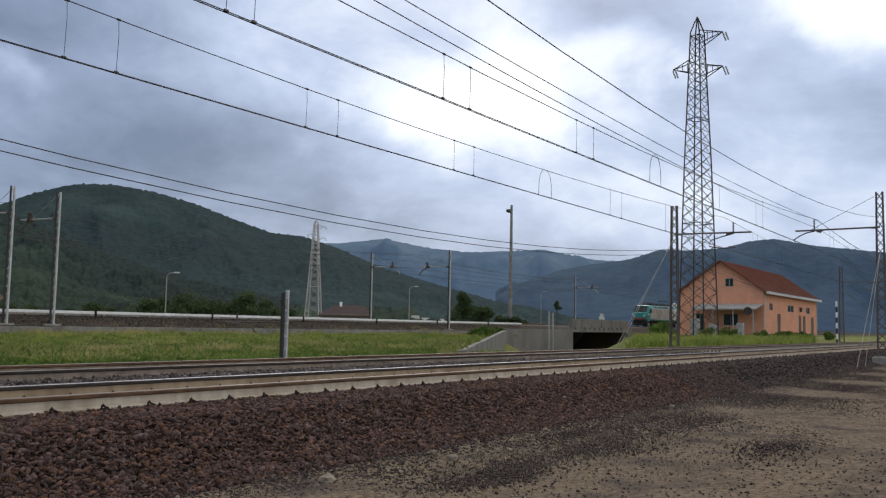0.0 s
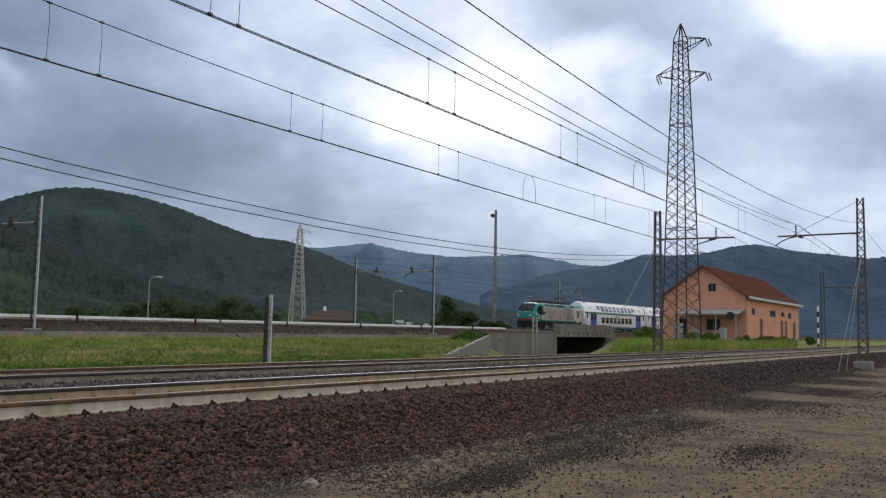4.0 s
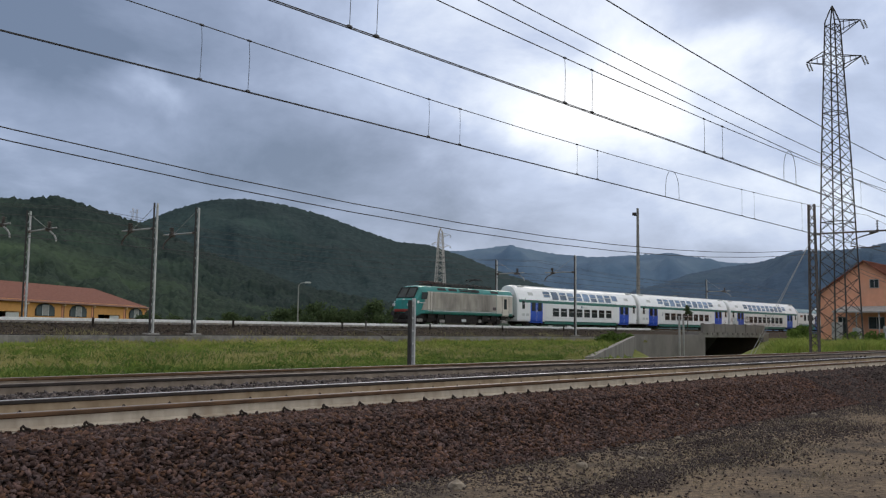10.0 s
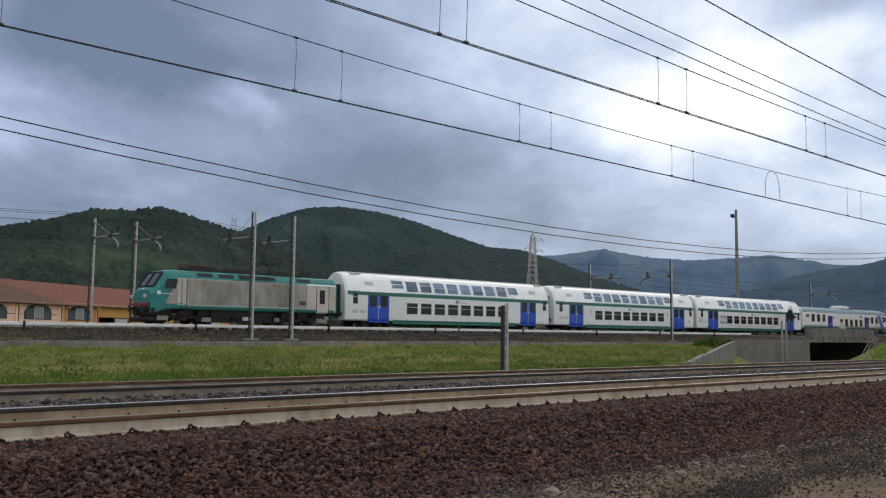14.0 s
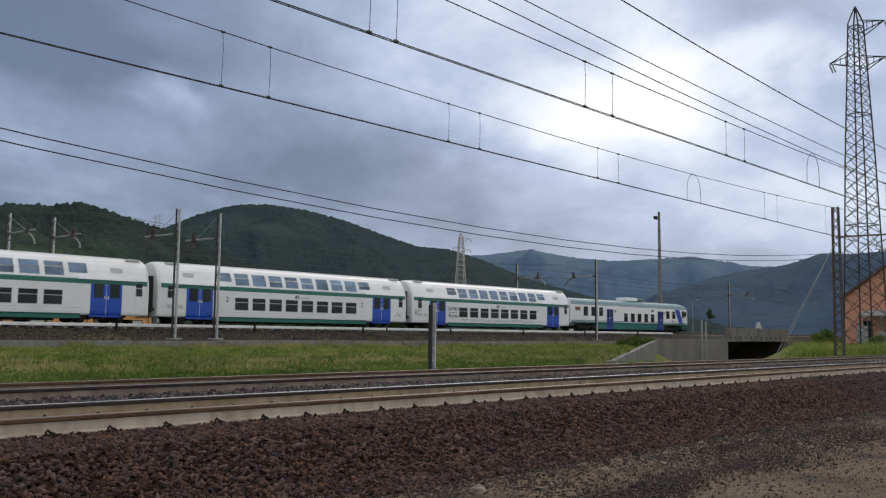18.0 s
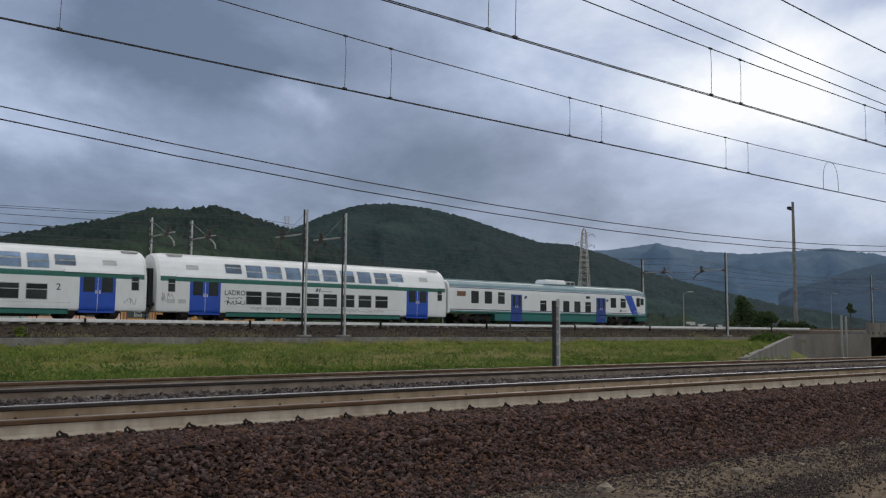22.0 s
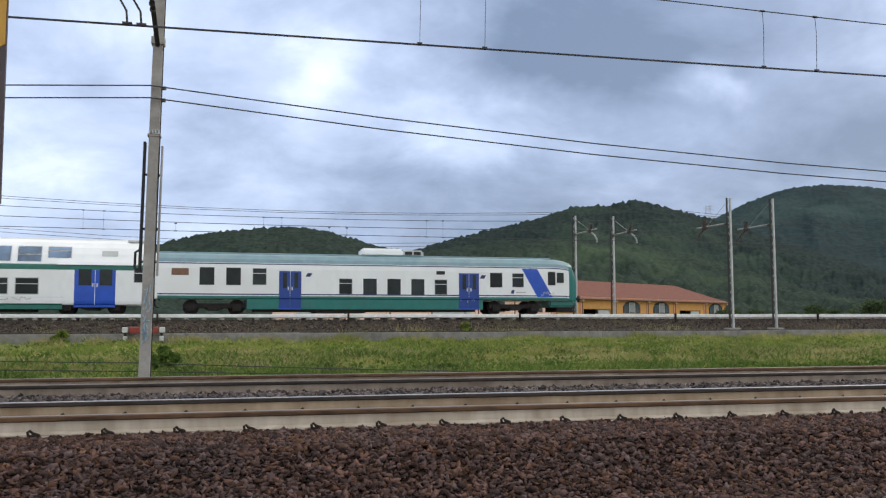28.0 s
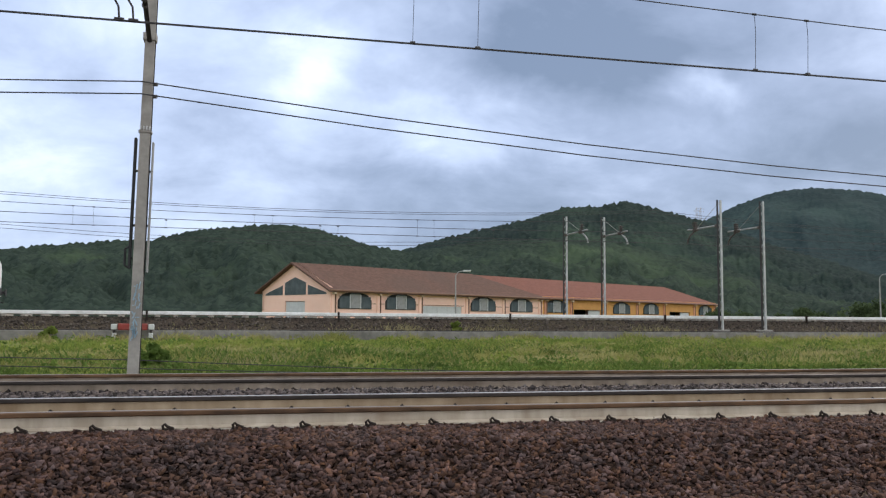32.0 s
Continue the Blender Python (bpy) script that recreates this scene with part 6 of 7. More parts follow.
street_lamp(*line2(67.3, 20), 1.0, 6.5, -35)
street_lamp(*line2(23.4, 20), 1.0, 5.9, -20)
street_lamp(*polar(54.5, 130), 1.0, 7.0, -50)
street_lamp(*polar(62.9, 190), 1.0, 9.0, -60)

# tall floodlight mast behind the raised line
x, y = polar(60.95, 127.6)
th = base("light_mast", "tall grey concrete mast with a small floodlight", "mast", m=pose(x, y, 0))
bm = bmesh.new()
add_bar(bm, (0, 0, 0.8), (0, 0, 18.9), 0.30, 10, 0.17)
part("pole", bm, "concrete", th)
part("floodlight", box_bm(-0.75, -0.2, -0.2, 0.2, 17.9, 18.3, 0.06), "dark_steel", th, "dark floodlight", m=pose(0, 0, 0, 0, 0, -60))
part("lamp_bracket", box_bm(-0.5, 0.0, -0.06, 0.06, 17.8, 17.92), "dark_steel", th, m=pose(0, 0, 0, 0, 0, -60))

# guy wires of the lattice masts
for a, ends in (((48.2, 16.5, 6.6), ((41.6, 17.3, 0.4), (42.8, 17.6, 0.4))), ((50.6, 6.45, 5.8), ((43.0, 6.5, 0.1), (45.3, 6.5, 0.1)))):
    for b in ends:
        bm = bmesh.new()
        add_tube(bm, [a, b], 0.012, 5)
        thing("guy_wire", bm, "tin", "taut grey guy wire of the lattice mast", "wire", "guy wires")

# striped signal post
th = base("signal_post", "black and white striped signal post by the far track", "post", m=pose(98.4, 16.7, 0))
for i in range(8):
    part("stripe", box_bm(-0.08, 0.08, -0.08, 0.08, 0.4 + i * 0.55, 0.95 + i * 0.55), "white_paint" if i % 2 else "rubber", th)

# red stop with white lamps at the wall
x, y = line2(-2.1, -5.75)
th = base("buffer_stop", "red buffer stop with white end plates by the wall", "buffer stop", m=pose(x, y, 0))
part("beam", box_bm(-0.72, 0.72, -0.15, 0.15, 1.02, 1.36, 0.04), "red_paint", th)
for sx in (-1, 1):
    part("end_plate", box_bm(sx * 0.92 - 0.14, sx * 0.92 + 0.14, -0.17, 0.12, 1.05, 1.34, 0.03), "light_grey", th)
    part("leg", box_bm(sx * 0.9 - 0.06, sx * 0.9 + 0.06, -0.1, 0.1, 0.3, 1.05), "dark_steel", th)
    part("foot_plate", box_bm(sx * 0.9 - 0.1, sx * 0.9 + 0.1, -0.17, 0.12, 0.62, 0.88, 0.02), "light_grey", th)

# fallen pipe bracket on the wall
th = base("pipe_bracket", "rusty bent pipe bracket leaning on the wall", "pipe")
p = lambda s, o, z: Vector((*line2(s, o), z))
bm = bmesh.new()
add_tube(bm, [p(50.2, -5.0, 1.5), p(57.2, -5.0, 1.53)], 0.045)
part("pipe", bm, "dark_steel", th)
bm = bmesh.new()
add_tube(bm, [p(52.2, -5.0, 1.0), p(52.2, -5.0, 2.2)], 0.07)
part("stake", bm, "mast_brown", th)
bm = bmesh.new()
add_tube(bm, [p(50.9, -5.1, 1.48), p(52.4, -5.3, 1.38), p(53.2, -5.6, 1.1), p(53.7, -5.7, 0.6), p(53.4, -5.7, 0.5)], 0.05)
part("bent_pipe", bm, "mast_brown", th)

# twin posts before the bridge
for s, ztop in ((101.4, 3.5), (102.4, 3.35)):
    x, y = line2(s, -7.0)
    ob = thing("steel_post", box_bm(-0.09, 0.09, -0.09, 0.09, -2.8, ztop, 0.01), "tin", "slim grey steel post before the underpass", "post", "posts by the underpass")
    ob.matrix_basis = pose(x, y, 0)

# pale stones and litter lying about
for i, (x, y, s) in enumerate(((6.92, 5.89, 0.11), (9.0, 5.75, 0.08), (10.1, 5.6, 0.05), (15.17, 7.28, 0.055), (5.0, 6.2, 0.07), (12.5, 6.3, 0.05), (18.0, 6.2, 0.07), (13.4, 5.2, 0.05))):
    bm = bmesh.new()
    bmesh.ops.create_icosphere(bm, subdivisions=2, radius=s)
    for v in bm.verts:
        v.co *= 0.8 + 0.5 * noise.noise(v.co * (2.2 / s) + Vector((i * 3.1, 0, 0)))
        v.co.z *= 0.7
    ob = thing("stone", bm, "pebble", "pale grey stone lying on the dirt verge", "stone", "pale stones")
    ob.matrix_basis = pose(x, y, s * 0.3 + float(shoulder_z(y)))

# house and roofs beyond the line
th = base("house", "low brown-roofed house with one white chimney beyond the line", "house", m=pose(126.0, 110.0, 1.0, 0, 0, -48))
part("wall", box_bm(0, 9.5, 0, 7, 0, 2.3), "concrete", th)
rb = bmesh.new()
gable_roof(rb, 0, 9.5, 0, 7, 2.2, 3.95, 0.5, 0.2, hip0=2.6, hip1=1.2)
part("roof", rb, "roof_umber", th)
part("chimney", box_bm(3.6, 4.1, 3.0, 3.5, 2.5, 4.55, 0.04), "white_paint", th)
for i, (az, w, hgt) in enumerate(((54.9, 3.2, 3.6), (55.5, 4.0, 2.8), (56.6, 2.6, 2.6))):
    x, y = polar(az, 420 + 25 * i)
    th = base("house", "small pale distant village house", "house", "village houses", pose(x, y, 1.0, 0, 0, -50 + 20 * i))
    part("wall", box_bm(-w / 2, w / 2, -w / 2, w / 2, 0, hgt), "stucco_pink", th)
    rb = bmesh.new()
    gable_roof(rb, -w / 2, w / 2, -w / 2, w / 2, hgt, hgt + 1.2, 0.3, 0.2)
    part("roof", rb, "tin", th)


# ---------------------------------------------------------------- the train
CAR = [(0.0, 0.56), (1.32, 0.56), (1.38, 0.64), (1.40, 0.80), (1.41, 1.3), (1.41, 2.45), (1.40, 2.72), (1.33, 3.0), (1.20, 3.42), (1.02, 3.78), (0.76, 4.08), (0.42, 4.27), (0.0, 4.34)]
PILOT = [(0.0, 0.93), (1.38, 0.93), (1.42, 1.0), (1.42, 1.3), (1.42, 2.7), (1.39, 3.0), (1.28, 3.28), (1.05, 3.5), (0.65, 3.63), (0.0, 3.68)]
LOCO = [(0.0, 1.02), (1.42, 1.02), (1.47, 1.12), (1.47, 1.5), (1.47, 3.0), (1.36, 3.28), (1.18, 3.52), (0.9, 3.6), (0.0, 3.64)]


def side_y(prof, z):
    p = [q for q in prof if q[0] > 0.3]
    return float(np.interp(z, [q[1] for q in p], [q[0] for q in p]))


def shell(prof, stations, lo=None, hi=None, out=0.0, caps=True):
    """A body lofted along x. stations: (x, width factor, z of the floor line kept, height factor). lo, hi: only the band of that height."""
    if lo is not None:
        zs = [lo] + [q[1] for q in prof[1:-1] if lo < q[1] < hi] + [hi]
        half = [(side_y(prof, z) + out, z) for z in zs]
        loop = half + [(y - 0.03, z) for y, z in reversed(half)]
        bm = bmesh.new()
        for sgn in (-1, 1):
            rings = []
            for x, wf, dz, hf in stations:
                rings.append([bm.verts.new((x, sgn * y * wf, z * hf + dz)) for y, z in loop])
            n = len(loop)
            for a, b in zip(rings, rings[1:]):
                for i in range(n):
                    bm.faces.new((a[i], a[(i + 1) % n], b[(i + 1) % n], b[i]))
            bm.faces.new(rings[0][::-1])
            bm.faces.new(rings[-1])
    else:
        full = [(-y, z) for y, z in prof] + [(y, z) for y, z in reversed(prof[1:-1])]
        bm = bmesh.new()
        rings = [[bm.verts.new((x, y * wf, z * hf + dz)) for y, z in full] for x, wf, dz, hf in stations]
        n = len(full)
        for a, b in zip(rings, rings[1:]):
            for i in range(n):
                bm.faces.new((a[i], a[(i + 1) % n], b[(i + 1) % n], b[i]))
        bm.faces.new(rings[0][::-1])
        bm.faces.new(rings[-1])
    bmesh.ops.recalc_face_normals(bm, faces=list(bm.faces))
    return bm


def panel(prof, x0, x1, z0, z1, out=0.012, deep=0.02, sgn=-1, skew=0.0):
    """A plate that follows the body's side between two heights."""
    zs = [z0] + [q[1] for q in prof[1:-1] if z0 + 0.02 < q[1] < z1 - 0.02] + [z1]
    bm = bmesh.new()
    rows = []
    for z in zs:
        y = side_y(prof, z)
        k = skew * (z - z0) / (z1 - z0)
        rows.append([bm.verts.new((x, sgn * yy, z)) for x, yy in ((x0 + k, y + out), (x1 + k, y + out), (x1 + k, y - deep), (x0 + k, y - deep))])
    for a, b in zip(rows, rows[1:]):
        for i in range(4):
            bm.faces.new((a[i], a[(i + 1) % 4], b[(i + 1) % 4], b[i]))
    bm.faces.new(rows[0])
    bm.faces.new(rows[-1][::-1])
    bmesh.ops.recalc_face_normals(bm, faces=list(bm.faces))
    return bm


WHEEL = None


def bogie(parent, x, gauge=1.3, r=0.46):
    global WHEEL
    bm = bmesh.new()
    for sy in (-1, 1):
        add_box(bm, x - 1.75, x + 1.75, sy * 1.02 - 0.09, sy * 1.02 + 0.09, 0.42, 0.68)
        for dx in (-gauge, gauge):
            add_box(bm, x + dx - 0.24, x + dx + 0.24, sy * 1.1 - 0.1, sy * 1.1 + 0.1, 0.25, 0.62)
        add_box(bm, x - 0.35, x + 0.35, sy * 1.05 - 0.14, sy * 1.05 + 0.14, 0.28, 0.55)
    add_box(bm, x - 0.5, x + 0.5, -1.0, 1.0, 0.35, 0.6)
    b = part("bogie", bm, "bogie", parent, "dark grimy bogie frame")
    if WHEEL is None:
        wb = bmesh.new()
        add_bar(wb, (0, -0.82, 0), (0, -0.68, 0), r, 18)
        add_bar(wb, (0, 0.68, 0), (0, 0.82, 0), r, 18)
        add_bar(wb, (0, -0.7, 0), (0, 0.7, 0), 0.08, 8)
        WHEEL = mesh_of("wheelset", wb, "bogie")
    for dx in (-gauge, gauge):
        share("wheelset", WHEEL, b, pose(x + dx, 0, r))


def coupler(parent, x, d):
    for y in (-0.88, 0.88):
        bm = bmesh.new()
        add_bar(bm, (x, y, 1.05), (x + d * 0.34, y, 1.05), 0.09, 10)
        add_bar(bm, (x + d * 0.34, y, 1.05), (x + d * 0.39, y, 1.05), 0.22, 14)
        part("buffer", bm, "rubber", parent, "black round buffer")
    bm = bmesh.new()
    add_bar(bm, (x, 0, 1.0), (x + d * 0.36, 0, 0.95), 0.06, 8)
    part("coupling_hook", bm, "rubber", parent)
    for sy in (-1, 1):
        bm = bmesh.new()
        add_tube(bm, [(x, sy * 0.45, 0.95), (x + d * 0.15, sy * 0.45, 0.5), (x + d * 0.36, sy * 0.4, 0.45)], 0.035)
        part("hose", bm, "rubber", parent, "black hanging hose")


def carriage_door(prof, parent, x0, x1, z0, z1, sgn, mat_name="door_blue", out=0.004):
    xm = (x0 + x1) / 2
    for a, b in ((x0, xm - 0.015), (xm + 0.015, x1)):
        d = part("door", panel(prof, a, b, z0, z1, out, 0.03, sgn), mat_name, parent, "blue door leaf with a dark window")
        part("pane", panel(prof, a + 0.22, b - 0.18, z1 - 1.0, z1 - 0.1, out + 0.010, 0.005, sgn), "train_glass", d)
        hx = b - 0.1 if a == x0 else a + 0.1
        part("handle", panel(prof, hx - 0.04, hx + 0.04, z0 + 1.05, z0 + 1.25, 0.05, 0.0, sgn), "alu", d)
    part("door_step", panel(prof, x0, x1, z0 - 0.09, z0 - 0.01, 0.05, 0.1, sgn), "door_blue", parent)


def framed_window(prof, parent, x0, x1, z0, z1, sgn, glass="train_glass", split=0.36, frame_w=0.05, frame_mat="alu", bar=0.02):
    w = part("window", panel(prof, x0 - frame_w, x1 + frame_w, z0 - frame_w, z1 + frame_w, 0.006, 0.02, sgn), frame_mat, parent)
    zm = z1 - (z1 - z0) * split
    if split:
        part("pane", panel(prof, x0, x1, z0, zm - bar, 0.013, 0.0, sgn), glass, w)
        part("pane", panel(prof, x0, x1, zm + bar, z1, 0.013, 0.0, sgn), glass, w)
    else:
        part("pane", panel(prof, x0, x1, z0, z1, 0.013, 0.0, sgn), glass, w)


def scrawl(parent, prof, x, z, w, h, sgn, mat_name, seed, n=14):
    rng = random.Random(seed)
    bm = bmesh.new()
    px, pz = x, z + h * rng.random()
    for i in range(n):
        qx, qz = x + w * (i + 1) / n + rng.uniform(-0.08, 0.08), z + h * rng.random()
        ya, yb = side_y(prof, pz) + 0.012, side_y(prof, qz) + 0.012
        add_bar(bm, (px, sgn * ya, pz), (qx, sgn * yb, qz), 0.02, 4)
        px, pz = qx, qz
    tagged(part("graffiti", bm, mat_name, parent, "scrawled spray paint strokes"), kind="stuff")


def letters(text, size, material, parent, m):
    cu = bpy.data.curves.new("lettering", "FONT")
    cu.body, cu.size, cu.extrude, cu.resolution_u = text, size, 0.004, 2
    tmp = bpy.data.objects.new("lettering", cu)
    scene.collection.objects.link(tmp)
    me = bpy.data.meshes.new_from_object(tmp.evaluated_get(bpy.context.evaluated_depsgraph_get()))
    bpy.data.objects.remove(tmp)
    me.materials.clear()
    me.materials.append(M[material])
    ob = new("lettering", me)
    ob.parent = parent
    ob.matrix_basis = m
    return ob


COACH_L = 24.79


def double_decker(seed, tag):
    """A white two-deck coach; x runs from its leading end, z from the rail."""
    th = base("double_deck_coach", "white double-deck railway coach, green bands and blue doors" + tag, "train coach", "train")
    e = 0.34
    st = [(e, 0.93, 0.05, 0.965), (e + 0.12, 0.98, 0.02, 0.985), (e + 0.45, 1.0, 0, 1.0), (12.4, 1.0, 0, 1.0), (COACH_L - e - 0.45, 1.0, 0, 1.0), (COACH_L - e - 0.12, 0.98, 0.02, 0.985), (COACH_L - e, 0.93, 0.05, 0.965)]
    part("body", shell(CAR, st), "white_paint", th, smooth=False)
    mid = [q for q in st[2:5]]
    full = [(e + 0.2, 0.99, 0, 1.0)] + mid + [(COACH_L - e - 0.2, 0.99, 0, 1.0)]
    part("roof", shell(CAR, full, 2.86, 4.27, 0.006), "roof_white", th, "white curved roof")
    top = bmesh.new()
    add_box(top, e + 0.5, COACH_L - e - 0.5, -0.46, 0.46, 4.22, 4.335)
    part("roof_ridge", top, "roof_white", th)
    part("green_band", shell(CAR, full, 2.52, 2.82, 0.008), "train_green", th, "dark green band")
    part("low_body", box_bm(5.2, 19.6, -1.3, 1.3, 0.33, 0.58, 0.03), "bogie", th, "dark low floor between the bogies")
    part("skirt", shell(CAR, [(5.1, 1, 0, 1), (12, 1, 0, 1), (19.7, 1, 0, 1)], 0.33, 0.64, 0.010), "train_green", th, "dark green skirt")
    for sgn in (-1, 1):
        for i in range(10):
            x0 = 5.08 + i * 1.537
            h0, h1 = (2.98, 3.80) if 0 < i < 9 else (3.2, 3.80)
            framed_window(CAR, th, x0, x0 + 1.16, h0, h1, sgn, "train_glass_sky", (0.52 if (i + seed) % 3 else 0.36) if (i * 7 + seed) % 4 else 0, 0.04, "light_grey", 0.042)
        for i in range(8):
            x0 = 6.54 + i * 1.54
            framed_window(CAR, th, x0, x0 + 1.13, 1.17, 2.03, sgn)
        for x0 in (2.5, 20.3):
            carriage_door(CAR, th, x0, x0 + 2.16, 0.52, 2.66, sgn)
            part("door_gutter", panel(CAR, x0 - 0.9, x0 + 3.1, 2.80, 2.98, 0.10, 0.05, sgn), "roof_white", th, "ledge above the doors")
        for x0 in (1.05, 23.45):
            framed_window(CAR, th, x0, x0 + 0.44, 1.85, 2.66, sgn, "train_glass", 0.36, 0.04)
        for x0 in (1.0, 1.75):
            part("data_plate", panel(CAR, x0, x0 + 0.5, 1.12, 1.38, 0.006, 0.0, sgn), "light_grey", th)
        # roof hatches
        for x0 in (2.3, 21.7):
            part("roof_vent", panel(CAR, x0, x0 + 0.85, 3.30, 3.62, 0.012, 0.0, sgn), "light_grey", th)
        lp = part("logo_mark", panel(CAR, 12.0, 12.16, 2.17, 2.42, 0.011, 0.0, sgn, skew=0.1), "navy", th, "dark slanted maker's mark")
        part("logo_bar", panel(CAR, 12.25, 12.37, 2.17, 2.42, 0.011, 0.0, sgn, skew=0.1), "train_green", lp)
        part("logo_text", panel(CAR, 12.5, 13.4, 2.20, 2.26, 0.011, 0.0, sgn), "grey_ink", lp)
        part("panel_seam", panel(CAR, 5.2, 19.8, 0.98, 1.0, 0.004, 0.0, sgn), "light_grey", th)
    if seed == 3:
        side = Matrix(((1, 0, 0, 0), (0, 0, -1, 0), (0, 1, 0, 0), (0, 0, 0, 1)))
        g = letters("LADRO", 0.47, "black_ink", th, pose(4.92, -1.425, 1.75) @ side)
        scrawl(th, CAR, 4.95, 1.1, 1.5, 0.32, -1, "black_ink", 5, 26)
        scrawl(th, CAR, 5.1, 1.5, 1.1, 0.14, -1, "black_ink", 6, 12)
        for i in range(10):
            scrawl(th, CAR, 6.8 + i * 1.15, 0.80, 1.0, 0.22, -1, "grey_ink", 20 + i, 12)
        scrawl(th, CAR, 0.6, 1.2, 0.9, 0.6, -1, "grey_ink", 40, 16)
    if seed == 2:
        side = Matrix(((1, 0, 0, 0), (0, 0, -1, 0), (0, 1, 0, 0), (0, 0, 0, 1)))
        letters("2", 0.55, "navy", th, pose(18.95, -1.425, 1.72) @ side)
        letters("2", 0.55, "navy", th, pose(5.7, -1.425, 1.72) @ side)
        scrawl(th, CAR, 23.0, 0.95, 0.7, 0.5, -1, "grey_ink", 41, 12)
    for x in (e + 0.9, COACH_L - e - 1.4):
        part("roof_hatch", box_bm(x, x + 1.0, -0.75, -0.2, 4.17, 4.30, 0.02), "light_grey", th)
    for x in (3.6, COACH_L - 3.6):
        bogie(th, x)
    ub = bmesh.new()
    add_box(ub, 6.2, 9.5, -1.0, 1.0, 0.2, 0.36)
    add_box(ub, 11, 14.5, -0.9, 0.9, 0.22, 0.36)
    add_box(ub, 15.4, 18.2, -1.0, 1.0, 0.18, 0.36)
    part("underframe", ub, "bogie", th, "dark underframe boxes")
    for x, d in ((e, -1), (COACH_L - e, 1)):
        g = bmesh.new()
        add_box(g, min(x, x + d * 0.3), max(x, x + d * 0.3), -0.72, 0.72, 1.0, 3.3)
        part("gangway", g, "rubber", th, "black rubber gangway bellows")
        coupler(th, x, d)
    return th


def pilot_car():
    """The driving trailer at the train's tail; the cab is at the far end of x."""
    th = base("driving_trailer", "white and green driving trailer with blue slanted cab stripe", "train coach", "train")
    L = 25.9
    e = -0.2
    st = [(e, 0.98, 0, 0.995), (e + 0.15, 1, 0, 1), (12, 1, 0, 1), (23.6, 1, 0, 1), (24.6, 0.985, 0, 0.993), (25.2, 0.95, 0.02, 0.965), (25.6, 0.88, 0.05, 0.92), (L, 0.76, 0.12, 0.72)]
    part("body", shell(PILOT, st), "white_paint", th)
    m1 = st[1:4] + [(24.4, 0.99, 0, 0.997)]
    whole = st[1:7]
    part("roof", shell(PILOT, whole, 3.06, 3.63, 0.006), "roof_bluegreen", th, "blue-green roof")
    part("roof_ridge", box_bm(e + 0.2, 24.3, -0.68, 0.68, 3.60, 3.70, 0.03), "roof_bluegreen", th)
    part("green_band", shell(PILOT, whole, 0.94, 1.12, 0.007), "train_teal", th, "dark green lower band")
    part("low_body", box_bm(5.0, 19.4, -1.34, 1.34, 0.34, 0.95, 0.03), "train_teal", th, "dark green low body")
    part("skirt", shell(PILOT, [(4.95, 1, 0, 1), (12, 1, 0, 1), (19.45, 1, 0, 1)], 0.34, 0.96, 0.007), "train_teal", th, "dark green skirt")
    part("blue_line", shell(PILOT, whole, 2.97, 3.03, 0.007), "navy", th, "thin blue line below the roof")
    part("blue_line", shell(PILOT, whole, 1.18, 1.25, 0.007), "navy", th, "thin blue line")
    # green nose
    nose = [(25.35, 0.93, 0.03, 0.95), (25.6, 0.888, 0.05, 0.922), (L + 0.01, 0.768, 0.12, 0.722)]
    part("nose", shell(PILOT, nose, 0.95, 3.60, 0.012), "train_teal", th, "green rounded cab front")
    for sgn in (-1, 1):
        for x0 in (2.23, 3.73, 5.22):
            framed_window(PILOT, th, x0 + 0.06, x0 + 0.82, 1.78, 2.73, sgn, split=0.3 if x0 > 5 else 0, frame_mat="alu" if x0 > 5 else "rubber", frame_w=0.035)
        for i, x0 in enumerate((10.32, 11.81, 13.3, 14.8, 16.27)):
            framed_window(PILOT, th, x0 + 0.06, x0 + 0.82, 1.27, 2.17, sgn, split=0.3 if i in (0, 4) else 0, frame_mat="alu" if i in (0, 4) else "rubber", frame_w=0.035)
        for x0 in (19.9, 21.36):
            framed_window(PILOT, th, x0 + 0.06, x0 + 0.80, 1.77, 2.62, sgn, split=0.3 if x0 > 21 else 0, frame_mat="alu" if x0 > 21 else "rubber", frame_w=0.035)
        framed_window(PILOT, th, 23.88, 24.3, 1.95, 2.72, sgn, split=0, frame_mat="rubber")
        framed_window(PILOT, th, 24.5, 24.88, 2.12, 2.66, sgn, split=0, frame_mat="rubber")
        part("louvre", panel(PILOT, 0.7, 1.65, 2.3, 2.7, 0.01, 0.0, sgn), "gutter", th)
        part("louvre", panel(PILOT, 16.42, 16.97, 2.5, 2.72, 0.01, 0.0, sgn), "rubber", th)
        for x0 in (6.8, 17.88):
            carriage_door(PILOT, th, x0, x0 + 1.3, 0.42, 2.60, sgn, "door_dark", out=0.025)
        part("cab_stripe", panel(PILOT, 23.1, 24.15, 1.14, 2.94, 0.008, 0.0, sgn, skew=-1.05), "door_blue", th, "bright blue slanted stripe")
        for x0 in (8.35, 19.25):
            part("logo_mark", panel(PILOT, x0, x0 + 0.28, 2.28, 2.5, 0.010, 0.0, sgn, skew=0.12), "navy", th)
        part("logo_mark", panel(PILOT, 21.3, 21.5, 1.35, 1.58, 0.010, 0.0, sgn, skew=0.06), "navy", th)
        part("logo_text", panel(PILOT, 21.65, 22.3, 1.4, 1.46, 0.010, 0.0, sgn), "grey_ink", th)
